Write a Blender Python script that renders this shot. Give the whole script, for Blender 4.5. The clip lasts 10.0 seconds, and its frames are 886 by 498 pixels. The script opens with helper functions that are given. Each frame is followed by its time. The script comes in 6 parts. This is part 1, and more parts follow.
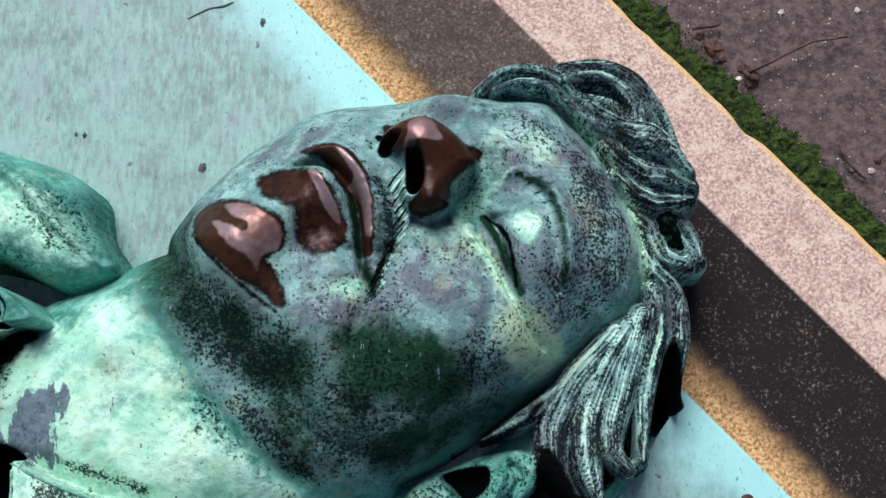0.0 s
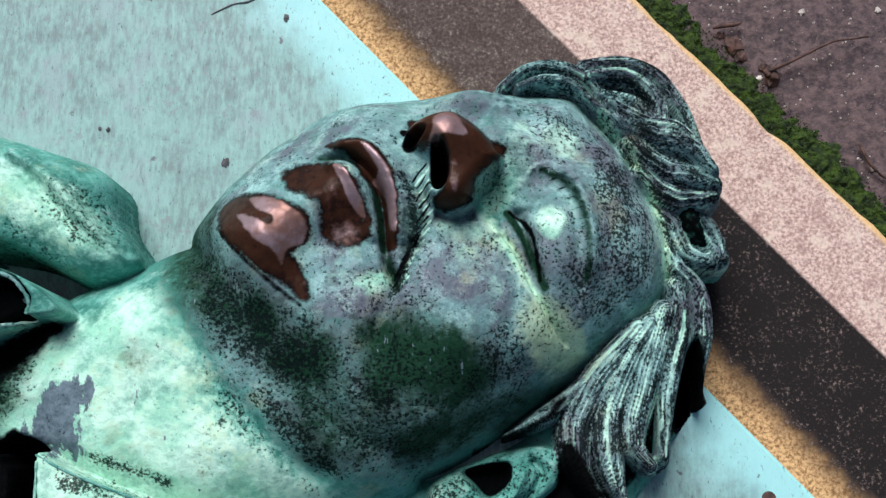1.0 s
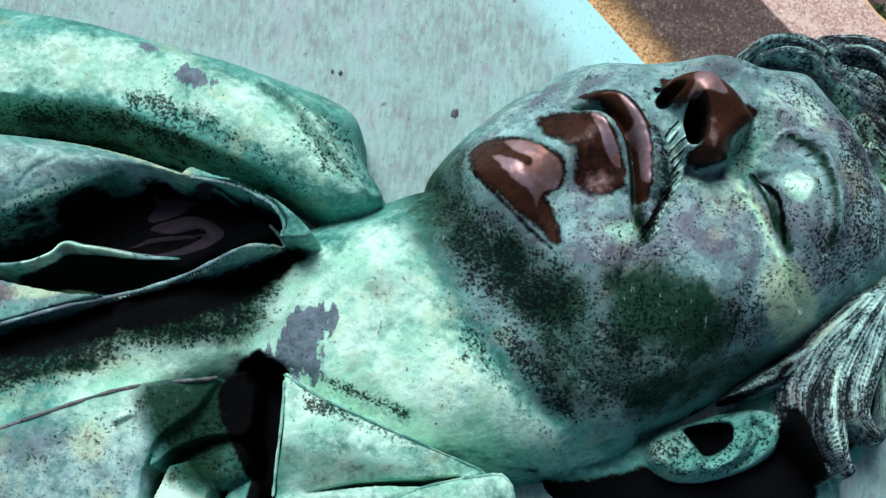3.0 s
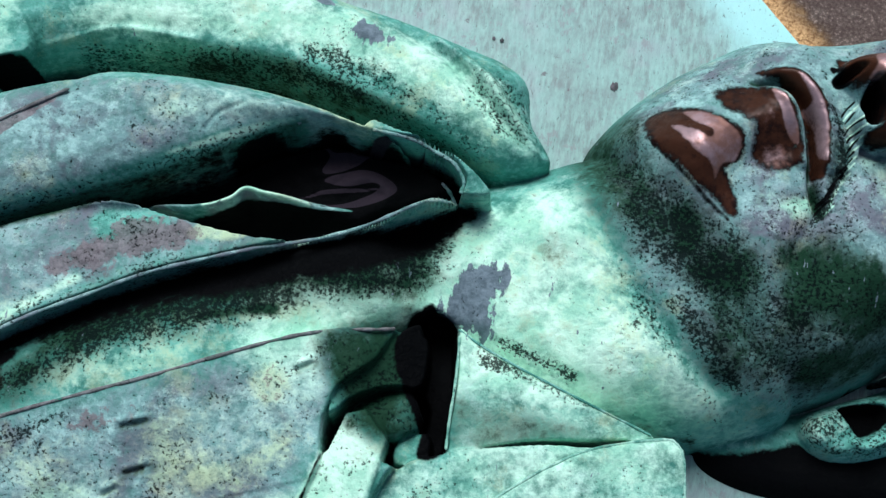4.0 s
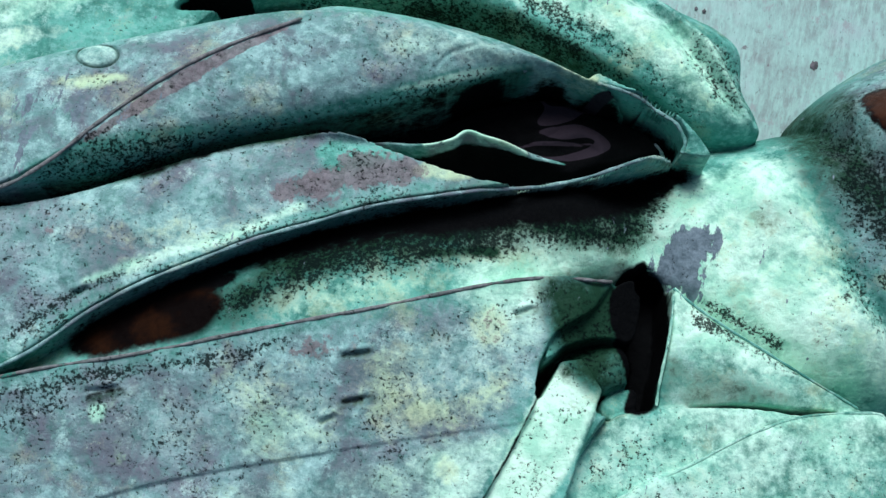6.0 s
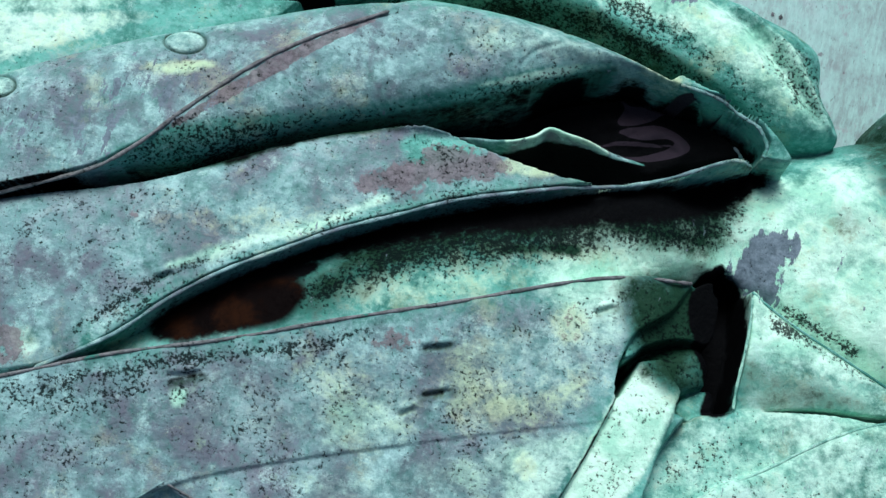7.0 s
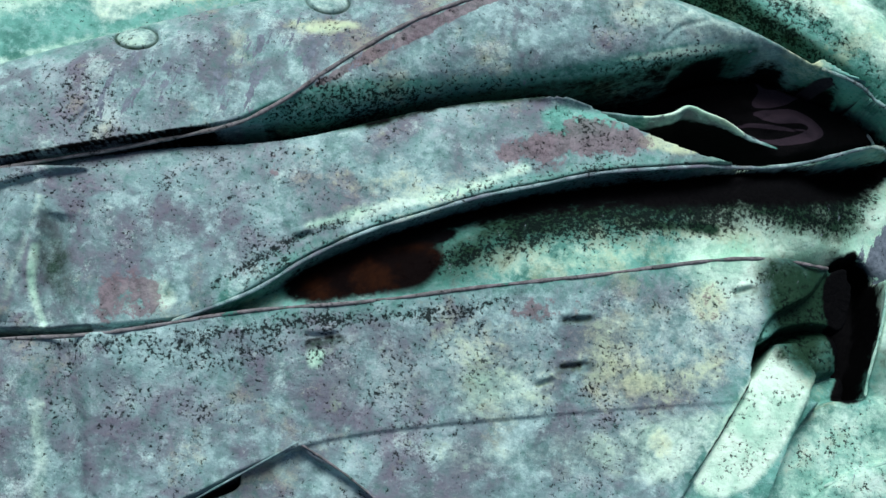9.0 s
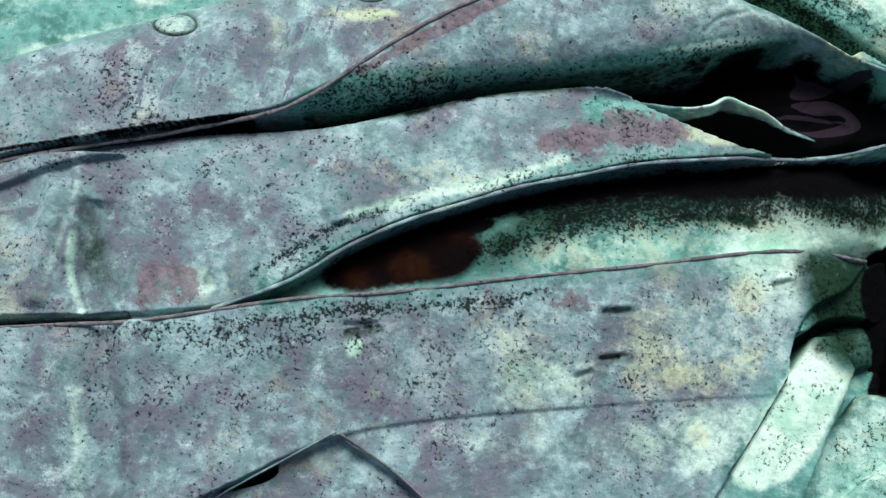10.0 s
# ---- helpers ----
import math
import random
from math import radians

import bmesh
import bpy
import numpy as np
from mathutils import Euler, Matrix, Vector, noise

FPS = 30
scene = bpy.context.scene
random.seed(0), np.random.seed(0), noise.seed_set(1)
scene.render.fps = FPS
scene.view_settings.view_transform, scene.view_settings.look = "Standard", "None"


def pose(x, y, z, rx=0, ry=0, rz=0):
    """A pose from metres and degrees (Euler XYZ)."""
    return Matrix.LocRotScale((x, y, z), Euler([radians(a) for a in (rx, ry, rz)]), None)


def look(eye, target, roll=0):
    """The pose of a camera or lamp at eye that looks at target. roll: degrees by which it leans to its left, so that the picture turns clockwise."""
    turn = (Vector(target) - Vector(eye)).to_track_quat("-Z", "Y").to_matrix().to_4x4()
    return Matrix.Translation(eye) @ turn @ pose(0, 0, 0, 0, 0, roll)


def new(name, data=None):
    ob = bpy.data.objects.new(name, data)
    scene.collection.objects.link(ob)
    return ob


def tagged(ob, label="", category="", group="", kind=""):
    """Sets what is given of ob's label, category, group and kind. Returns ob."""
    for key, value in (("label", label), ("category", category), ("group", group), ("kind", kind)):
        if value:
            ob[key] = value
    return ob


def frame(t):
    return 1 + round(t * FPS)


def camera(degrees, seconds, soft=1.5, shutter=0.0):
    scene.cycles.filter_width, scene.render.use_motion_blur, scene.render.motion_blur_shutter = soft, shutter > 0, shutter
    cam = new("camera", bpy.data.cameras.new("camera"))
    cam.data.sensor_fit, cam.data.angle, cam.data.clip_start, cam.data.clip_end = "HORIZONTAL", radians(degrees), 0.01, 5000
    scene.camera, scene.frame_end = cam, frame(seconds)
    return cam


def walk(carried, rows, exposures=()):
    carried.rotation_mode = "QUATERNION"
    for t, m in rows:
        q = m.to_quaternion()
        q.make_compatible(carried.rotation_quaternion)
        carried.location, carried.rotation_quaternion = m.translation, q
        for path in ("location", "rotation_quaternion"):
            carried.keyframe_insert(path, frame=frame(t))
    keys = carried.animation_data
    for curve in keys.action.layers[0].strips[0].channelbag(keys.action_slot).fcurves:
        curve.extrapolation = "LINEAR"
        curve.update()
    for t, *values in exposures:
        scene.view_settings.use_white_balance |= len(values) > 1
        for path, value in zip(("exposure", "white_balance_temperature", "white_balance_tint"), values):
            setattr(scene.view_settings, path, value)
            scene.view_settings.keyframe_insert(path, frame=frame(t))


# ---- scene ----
cam = camera(36.0, 10.0, soft=1.4)
PATH = [  # seconds, x, y, z in metres, turn about x, y, z in degrees
    (0.0, 0.0066, -0.0486, 0.7939, 11.27, 1.31, 0.51),
    (0.5, 0.0049, -0.0500, 0.7947, 11.30, 1.41, 0.56),
    (1.0, -0.0027, -0.0541, 0.7947, 11.47, 1.51, 0.89),
    (1.5, -0.0270, -0.0608, 0.7946, 11.60, 1.23, 1.51),
    (2.0, -0.0583, -0.0710, 0.7958, 11.87, 0.99, 2.42),
    (3.5, -0.1831, -0.1331, 0.7978, 13.52, -0.09, 6.56),
    (4.0, -0.2339, -0.1499, 0.7954, 13.54, -0.82, 7.99),
    (4.5, -0.2758, -0.1657, 0.7917, 13.60, -1.42, 9.29),
    (5.0, -0.3066, -0.1805, 0.7874, 13.65, -1.86, 10.40),
    (5.5, -0.3248, -0.1919, 0.7853, 13.80, -1.85, 11.31),
    (7.0, -0.3764, -0.2126, 0.7829, 13.91, -1.86, 14.09),
    (7.5, -0.3950, -0.2182, 0.7826, 13.58, -2.09, 14.84),
    (8.0, -0.4095, -0.2264, 0.7789, 13.56, -2.19, 15.48),
    (8.5, -0.4257, -0.2315, 0.7766, 13.26, -2.28, 16.10),
    (9.0, -0.4432, -0.2411, 0.7729, 13.47, -2.64, 16.60),
    (9.5, -0.4526, -0.2404, 0.7732, 12.90, -2.47, 17.10),
    (10.0, -0.4616, -0.2455, 0.7702, 12.96, -2.72, 17.09),
]
LOOK = [  # seconds, stops, kelvin, tint
    (0.0, 0.55, 6130, 10), (3.5, 0.55, 6000, 10), (5.5, 0.55, 5960, 10), (7.0, 0.55, 5960, 10), (7.6, 0.51, 5960, 10), (8.0, 0.18, 6000, 10),
    (8.5, 0.37, 6250, 17), (9.0, 0.53, 6350, 20), (10.0, 0.59, 6500, 24),
]
walk(cam, [(t, pose(*row)) for t, *row in PATH], exposures=LOOK)

# ---- light: a bright overcast sky ----
world = bpy.data.worlds.new("sky")
scene.world = world
world.use_nodes = True
wn, wl = world.node_tree.nodes, world.node_tree.links
sky = wn.new("ShaderNodeTexSky")
sky.sky_type, sky.sun_disc = "NISHITA", False
sky.sun_elevation, sky.sun_rotation = radians(54), radians(-19)
sky.dust_density, sky.air_density = 4.0, 1.0
wl.new(sky.outputs[0], wn["Background"].inputs[0])
wn["Background"].inputs[1].default_value = 0.05
sun = new("sun", bpy.data.lights.new("sun", "SUN"))
sun.data.energy, sun.data.angle, sun.data.color = 2.6, radians(35), (1.0, 0.97, 0.93)
sun.matrix_world = look((-0.5, 1.75, 2.25), (0, 0, 0))


# ---- materials ----
def material(name):
    m = bpy.data.materials.new(name)
    m.use_nodes = True
    return m, m.node_tree.nodes, m.node_tree.links, m.node_tree.nodes["Principled BSDF"]


class Graph:
    """Short ways to wire a node material."""

    def __init__(self, name):
        self.m, self.n, self.l, self.out = material(name)
        self.place = self.n.new("ShaderNodeTexCoord").outputs["Object"]

    def put(self, socket, value):
        if hasattr(value, "links"):
            self.l.new(value, socket)
        else:
            socket.default_value = value

    def noise(self, scale, detail=4.0, rough=0.55, stretch=None, offset=0.0, warp=0.0):
        n = self.n.new("ShaderNodeTexNoise")
        n.inputs["Scale"].default_value, n.inputs["Detail"].default_value = scale, detail
        n.inputs["Roughness"].default_value, n.inputs["Distortion"].default_value = rough, warp
        p = self.n.new("ShaderNodeMapping")
        p.inputs["Location"].default_value = (offset, offset * 0.7, offset * 0.3)
        if stretch:
            p.inputs["Rotation"].default_value = (0, 0, stretch[3] if len(stretch) > 3 else 0)
            p.inputs["Scale"].default_value = stretch[:3]
        self.l.new(self.place, p.inputs["Vector"])
        self.l.new(p.outputs[0], n.inputs["Vector"])
        return n.outputs["Fac"]

    def attr(self, name):
        a = self.n.new("ShaderNodeAttribute")
        a.attribute_name = name
        return a.outputs["Fac"]

    def ramp(self, value, lo, hi, a=0.0, b=1.0):
        r = self.n.new("ShaderNodeMapRange")
        r.interpolation_type = "SMOOTHSTEP"
        self.put(r.inputs["Value"], value)
        for key, v in (("From Min", lo), ("From Max", hi), ("To Min", a), ("To Max", b)):
            self.put(r.inputs[key], v)
        return r.outputs[0]

    def math(self, op, a, b=0.0):
        m = self.n.new("ShaderNodeMath")
        m.operation = op
        self.put(m.inputs[0], a)
        self.put(m.inputs[1], b)
        return m.outputs[0]

    def mix(self, f, a, b):
        m = self.n.new("ShaderNodeMix")
        m.data_type = "RGBA"
        self.put(m.inputs[0], f)
        for s, v in ((m.inputs[6], a), (m.inputs[7], b)):
            self.put(s, v if hasattr(v, "links") else (*v, 1.0))
        return m.outputs[2]

    def bump(self, height, strength, distance):
        b = self.n.new("ShaderNodeBump")
        b.inputs["Strength"].default_value, b.inputs["Distance"].default_value = strength, distance
        self.put(b.inputs["Height"], height)
        return b.outputs[0]

    def finish(self, colour, rough, metal=0.0, normal=None):
        self.put(self.out.inputs["Base Color"], colour)
        self.put(self.out.inputs["Roughness"], rough)
        self.put(self.out.inputs["Metallic"], metal)
        if normal is not None:
            self.put(self.out.inputs["Normal"], normal)
        return self.m


def patina_material():
    """Weathered bronze: mint and grey-violet verdigris with black pits; rubbed bare where the mask 'bare' says so."""
    g = Graph("weathered_bronze")
    n1 = g.noise(48, 9, 0.66)
    n2 = g.noise(210, 7, 0.7, offset=3.1)
    n3 = g.noise(880, 5, 0.72, offset=1.7)
    wide = g.noise(16, 5, 0.6, offset=9.0)
    cloud = g.noise(34, 6, 0.6, offset=14.0, warp=0.5)
    puff = g.noise(105, 6, 0.66, offset=17.0, warp=0.3)
    drip = g.noise(190, 5, 0.65, stretch=(1.0, 0.22, 0.5), offset=5.0)

    def swing(noise, k):
        return g.math("MULTIPLY", g.math("SUBTRACT", noise, 0.5), k)

    def blot(name, k1, k2, lo, hi):
        return g.ramp(g.math("ADD", g.attr(name), g.math("ADD", swing(n1, k1), swing(n2, k2))), lo, hi)

    green = g.mix(g.ramp(g.math("ADD", n1, swing(wide, 0.6)), 0.30, 0.72), (0.035, 0.17, 0.135), (0.15, 0.47, 0.39))
    green = g.mix(g.ramp(n2, 0.45, 0.68, 0.0, 0.5), green, (0.27, 0.60, 0.54))
    grey = g.mix(g.ramp(g.math("ADD", cloud, swing(n2, 0.2)), 0.38, 0.60), (0.130, 0.150, 0.185), (0.175, 0.315, 0.32))
    grey = g.mix(g.ramp(g.math("ADD", g.math("ADD", puff, swing(n3, 0.35)), swing(cloud, 0.7)), 0.46, 0.74, 0.0, 0.8), grey, (0.40, 0.65, 0.63))
    grey = g.mix(g.ramp(g.math("ADD", wide, swing(puff, 0.5)), 0.50, 0.64, 0.0, 0.45), grey, (0.19, 0.20, 0.245))
    c = g.mix(blot("violet", 1.0, 0.9, 0.15, 0.85), green, grey)
    mint = g.mix(g.ramp(g.math("ADD", cloud, swing(n2, 0.25)), 0.36, 0.62), (0.34, 0.68, 0.51), (0.61, 0.92, 0.75))
    c = g.mix(blot("pale", 1.1, 0.8, 0.25, 0.95), c, mint)
    flecks = g.ramp(g.math("ADD", g.noise(38, 9, 0.72, offset=12.0), swing(n3, 0.25)), 0.56, 0.70, 0.0, 0.45)
    c = g.mix(flecks, c, (0.58, 0.86, 0.78))
    c = g.mix(g.ramp(g.math("ADD", g.noise(26, 8, 0.66, offset=21.0), swing(n3, 0.2)), 0.55, 0.70, 0.0, 0.40), c, (0.46, 0.52, 0.33))
    c = g.mix(g.math("MULTIPLY", blot("yellow", 1.6, 1.6, 0.2, 1.1), 0.6), c, (0.58, 0.74, 0.43))
    c = g.mix(g.math("MULTIPLY", blot("rust", 1.8, 1.2, 0.42, 0.60), 0.85), c, g.mix(g.ramp(n2, 0.36, 0.64), (0.095, 0.076, 0.084), (0.195, 0.175, 0.19)))
    # dark green, which also paints in shade on undersides and in creases
    c = g.mix(g.math("MULTIPLY", blot("green_and_shade", 1.3, 0.9, 0.10, 0.85), 1.0), c, (0.006, 0.036, 0.018))
    c = g.mix(g.ramp(g.math("ADD", g.attr("grey"), g.math("ADD", swing(drip, 2.4), swing(n2, 1.2))), 0.45, 0.58), c, g.mix(g.ramp(n2, 0.36, 0.64), (0.085, 0.125, 0.15), (0.16, 0.22, 0.26)))
    # black pits, denser where the mask 'pitted' is high
    speck = g.math("ADD", g.math("MULTIPLY", g.noise(540, 4, 0.66, offset=2.3), 0.62), g.math("ADD", g.math("MULTIPLY", n2, 0.22), g.math("MULTIPLY", drip, 0.16)))
    edge = g.math("ADD", g.ramp(g.attr("pitted"), 0.0, 1.0, 0.345, 0.59), g.math("ADD", swing(wide, 0.20), swing(n1, 0.20)))
    black = g.ramp(speck, g.math("ADD", edge, 0.050), g.math("SUBTRACT", edge, 0.045), 0.0, 0.93)
    c = g.mix(black, c, (0.003, 0.007, 0.007))
    # near-black that paints in the shade of recesses, and a few dark marks
    dark = blot("shade_and_marks", 0.9, 0.9, 0.25, 0.70)
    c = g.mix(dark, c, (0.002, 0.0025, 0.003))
    # reflections in the hollow, put into the colour
    painted_sheen = g.ramp(g.math("ADD", g.attr("painted_sheen"), swing(n1, 0.12)), 0.35, 0.6)
    c = g.mix(painted_sheen, c, (0.026, 0.021, 0.029))
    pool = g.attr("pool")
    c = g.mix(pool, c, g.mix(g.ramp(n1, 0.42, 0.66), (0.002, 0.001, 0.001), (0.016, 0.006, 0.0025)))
    rub = g.math("ADD", g.attr("bare"), g.math("ADD", swing(n1, 0.5), swing(n2, 1.3)))
    bare = g.ramp(rub, 0.26, 0.68)
    worn = g.noise(90, 4, 0.55, offset=8.0, warp=0.6)
    # lighter metal that paints sky highlights onto the bare patches
    shine = g.ramp(g.math("ADD", g.attr("highlight"), g.math("ADD", swing(worn, 1.0), swing(n2, 0.6))), 0.36, 1.0)
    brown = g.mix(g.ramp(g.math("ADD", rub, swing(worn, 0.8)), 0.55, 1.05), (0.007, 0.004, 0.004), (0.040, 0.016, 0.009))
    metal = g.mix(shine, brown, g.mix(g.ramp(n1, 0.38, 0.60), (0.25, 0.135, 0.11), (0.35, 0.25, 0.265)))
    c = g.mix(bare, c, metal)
    rough = g.mix(bare, g.ramp(n1, 0.3, 0.7, 0.6, 0.8), g.mix(shine, (0.30, 0.30, 0.30), (0.42, 0.42, 0.42)))
    g.put(g.out.inputs["Specular IOR Level"], g.mix(g.math("MAXIMUM", dark, pool), g.mix(bare, g.mix(black, (0.14, 0.14, 0.14), (0.03, 0.03, 0.03)), g.mix(shine, (0.08, 0.08, 0.08), (0.3, 0.3, 0.3))), (0.03, 0.03, 0.03)))
    relief = g.math("SUBTRACT", g.math("ADD", g.math("MULTIPLY", n2, 0.7), g.math("MULTIPLY", n1, 0.8)), g.math("MULTIPLY", black, 0.20))
    relief = g.math("MULTIPLY", relief, g.math("SUBTRACT", 1.0, g.math("MULTIPLY", bare, 0.8)))
    return g.finish(c, rough, g.math("MULTIPLY", bare, g.ramp(shine, 0.0, 1.0, 0.05, 0.6)), g.bump(relief, 0.8, 0.002))


def slab_material(edge_point, edge_out):
    g = Graph("brushed_bronze_slab")
    streak = g.noise(300, 6, 0.7, stretch=(1.0, 0.26, 1.0, 0.05))
    fine = g.noise(520, 5, 0.7, stretch=(1.0, 0.35, 1.0, 0.05), offset=1.0)
    big = g.noise(11, 5, 0.62, offset=2.0)
    mid = g.noise(55, 7, 0.66, offset=4.0)
    haze = g.noise(24, 6, 0.62, offset=31.0)
    tone = g.math("ADD", g.math("MULTIPLY", streak, 0.6), g.math("MULTIPLY", haze, 0.4))
    c = g.mix(g.ramp(tone, 0.38, 0.62), (0.135, 0.20, 0.20), (0.245, 0.44, 0.405))
    c = g.mix(g.ramp(g.math("ADD", g.math("MULTIPLY", big, 0.5), g.math("MULTIPLY", mid, 0.5)), 0.44, 0.60, 0.0, 0.55), c, (0.27, 0.50, 0.46))
    c = g.mix(g.ramp(haze, 0.50, 0.64, 0.0, 0.45), c, (0.235, 0.275, 0.315))
    c = g.mix(g.ramp(g.math("ADD", mid, g.math("MULTIPLY", g.math("SUBTRACT", fine, 0.5), 0.5)), 0.56, 0.68, 0.0, 0.6), c, (0.20, 0.185, 0.21))
    s = g.n.new("ShaderNodeSeparateXYZ")
    g.l.new(g.place, s.inputs[0])
    off = g.math("ADD", g.math("MULTIPLY", s.outputs[0], edge_out[0]), g.math("MULTIPLY", s.outputs[1], edge_out[1]))
    off = g.math("SUBTRACT", off, edge_point[0] * edge_out[0] + edge_point[1] * edge_out[1])
    off = g.math("ADD", off, g.math("MULTIPLY", g.math("SUBTRACT", haze, 0.5), 0.07))
    c = g.mix(g.ramp(off, -0.050, -0.012, 0.0, 0.85), c, (0.36, 0.72, 0.72))
    c = g.mix(g.ramp(fine, 0.41, 0.33, 0.0, 0.75), c, (0.06, 0.09, 0.09))
    spots = g.noise(120, 4, 0.6, offset=6.0)
    c = g.mix(g.ramp(spots, 0.665, 0.71, 0.0, 0.8), c, (0.07, 0.05, 0.07))
    return g.finish(c, g.ramp(mid, 0.3, 0.7, 0.42, 0.6), 0.0, g.bump(g.math("ADD", streak, fine), 0.3, 0.0008))


def stone_material(edge_point, edge_out):
    """Pink granite kerb with a dark band beside the slab and a tan margin against the bronze."""
    g = Graph("pink_granite")
    grain = g.noise(480, 5, 0.8)
    mid = g.noise(70, 5, 0.65, offset=2.0)
    c = g.mix(g.ramp(grain, 0.36, 0.64), (0.33, 0.20, 0.17), (0.80, 0.61, 0.53))
    c = g.mix(g.ramp(mid, 0.52, 0.66, 0.0, 0.7), c, (0.74, 0.60, 0.50))
    c = g.mix(g.ramp(mid, 0.46, 0.34, 0.0, 0.55), c, (0.36, 0.22, 0.19))
    c = g.mix(g.ramp(g.noise(240, 4, 0.7, offset=7.0), 0.62, 0.70, 0.0, 0.8), c, (0.16, 0.09, 0.08))
    s = g.n.new("ShaderNodeSeparateXYZ")
    g.l.new(g.place, s.inputs[0])
    nx, ny = edge_out[0], edge_out[1]
    off = g.math("ADD", g.math("MULTIPLY", s.outputs[0], nx), g.math("MULTIPLY", s.outputs[1], ny))
    off = g.math("SUBTRACT", off, edge_point[0] * nx + edge_point[1] * ny)
    outer = g.ramp(off, 0.0965, 0.0940)
    # lit outer arris, painted as an orange rim
    c = g.mix(g.ramp(off, 0.1435, 0.1485, 0.0, 0.75), c, (0.80, 0.52, 0.20))
    off = g.math("ADD", off, g.math("ADD", g.math("MULTIPLY", g.math("SUBTRACT", mid, 0.5), 0.02), g.math("MULTIPLY", g.math("SUBTRACT", grain, 0.5), 0.02)))
    run = g.math("SUBTRACT", g.math("MULTIPLY", s.outputs[0], ny), g.math("MULTIPLY", s.outputs[1], nx))
    run = g.math("SUBTRACT", run, edge_point[0] * ny - edge_point[1] * nx)
    run = g.ramp(g.math("ADD", run, g.math("MULTIPLY", g.math("SUBTRACT", mid, 0.5), 0.1)), 0.02, 0.16, 0.86, 1.0)
    tone_patch = g.math("MULTIPLY", g.math("MULTIPLY", g.ramp(off, 0.010, 0.032), outer), run)
    c = g.mix(tone_patch, g.mix(g.ramp(off, 0.036, 0.024), c, g.mix(g.ramp(grain, 0.36, 0.62), (0.20, 0.095, 0.035), (0.80, 0.50, 0.24))), g.mix(g.ramp(g.math("ADD", grain, g.math("MULTIPLY", g.math("SUBTRACT", mid, 0.5), 0.3)), 0.55, 0.70), (0.012, 0.009, 0.009), (0.25, 0.185, 0.16)))
    g.put(g.out.inputs["Specular IOR Level"], 0.2)
    return g.finish(c, 0.7, 0.0, g.bump(grain, 0.5, 0.002))


def soil_material():
    g = Graph("damp_soil")
    grain = g.noise(160, 5, 0.7)
    mid = g.noise(28, 4, 0.6, offset=2.0)
    c = g.mix(g.ramp(grain, 0.35, 0.65), (0.035, 0.022, 0.026), (0.13, 0.085, 0.085))
    c = g.mix(g.ramp(mid, 0.5, 0.75, 0.0, 0.6), c, (0.11, 0.075, 0.075))
    return g.finish(c, 0.75, 0.0, g.bump(grain, 0.6, 0.004))


def plain_material(name, a, b, scale, rough):
    g = Graph(name)
    n = g.noise(scale, 4, 0.6)
    return g.finish(g.mix(g.ramp(n, 0.35, 0.65), a, b), rough, 0.0, g.bump(n, 0.4, 0.002))


BRONZE, SOIL = patina_material(), soil_material()
MOSS = plain_material("moss", (0.005, 0.015, 0.001), (0.034, 0.068, 0.003), 150, 0.95)
TWIG = plain_material("twig_bark", (0.03, 0.015, 0.012), (0.10, 0.05, 0.04), 150, 0.8)
TARNISH = plain_material("tarnish", (0.035, 0.04, 0.045), (0.09, 0.085, 0.10), 300, 0.7)
GRIT = plain_material("pale_grit", (0.30, 0.26, 0.24), (0.65, 0.60, 0.55), 90, 0.8)

# ---- slab, kerb and ground ----
E0, E1 = Vector((*(-0.0426, 0.2007), 0)), Vector((*(0.1274, 0.0270), 0))
ALONG = (E1 - E0).normalized()
OUT = Vector((-ALONG.y, ALONG.x, 0))
SLAB = slab_material(E0, OUT)
STONE = stone_material(E0, OUT)


def part(name, bm, mat, parent=None, label=""):
    me = bpy.data.meshes.new(name)
    bm.to_mesh(me)
    bm.free()
    me.materials.append(mat)
    ob = new(name, me)
    if parent:
        ob.parent = parent
    if label:
        tagged(ob, label)
    return ob


def strip(a, b, z0, z1, bevel, far=1.6):
    """A block along the kerb line, from a to b metres out of the slab's edge."""
    bm = bmesh.new()
    base = [E0 + ALONG * u + OUT * v for u, v in ((-far, a), (far, a), (far, b), (-far, b))]
    low = [bm.verts.new((p.x, p.y, z0)) for p in base]
    top = [bm.verts.new((p.x, p.y, z1)) for p in base]
    bm.faces.new(low)
    bm.faces.new(top)
    for i in range(4):
        bm.faces.new((low[i], low[(i + 1) % 4], top[(i + 1) % 4], top[i]))
    bmesh.ops.recalc_face_normals(bm, faces=bm.faces)
    if bevel:
        bmesh.ops.bevel(bm, geom=[e for e in bm.edges if abs(e.verts[0].co.z - e.verts[1].co.z) < 1e-6 and e.verts[0].co.z > (z0 + z1) / 2], offset=bevel, segments=3, affect="EDGES")
    for f in bm.faces:
        f.smooth = False
    return bm


slab = tagged(part("bronze_slab", strip(-1.5, 0.0, -0.025, 0.0, 0.0025), SLAB), "flat verdigris bronze tomb slab with brushed grain", "tomb slab", kind="structure")


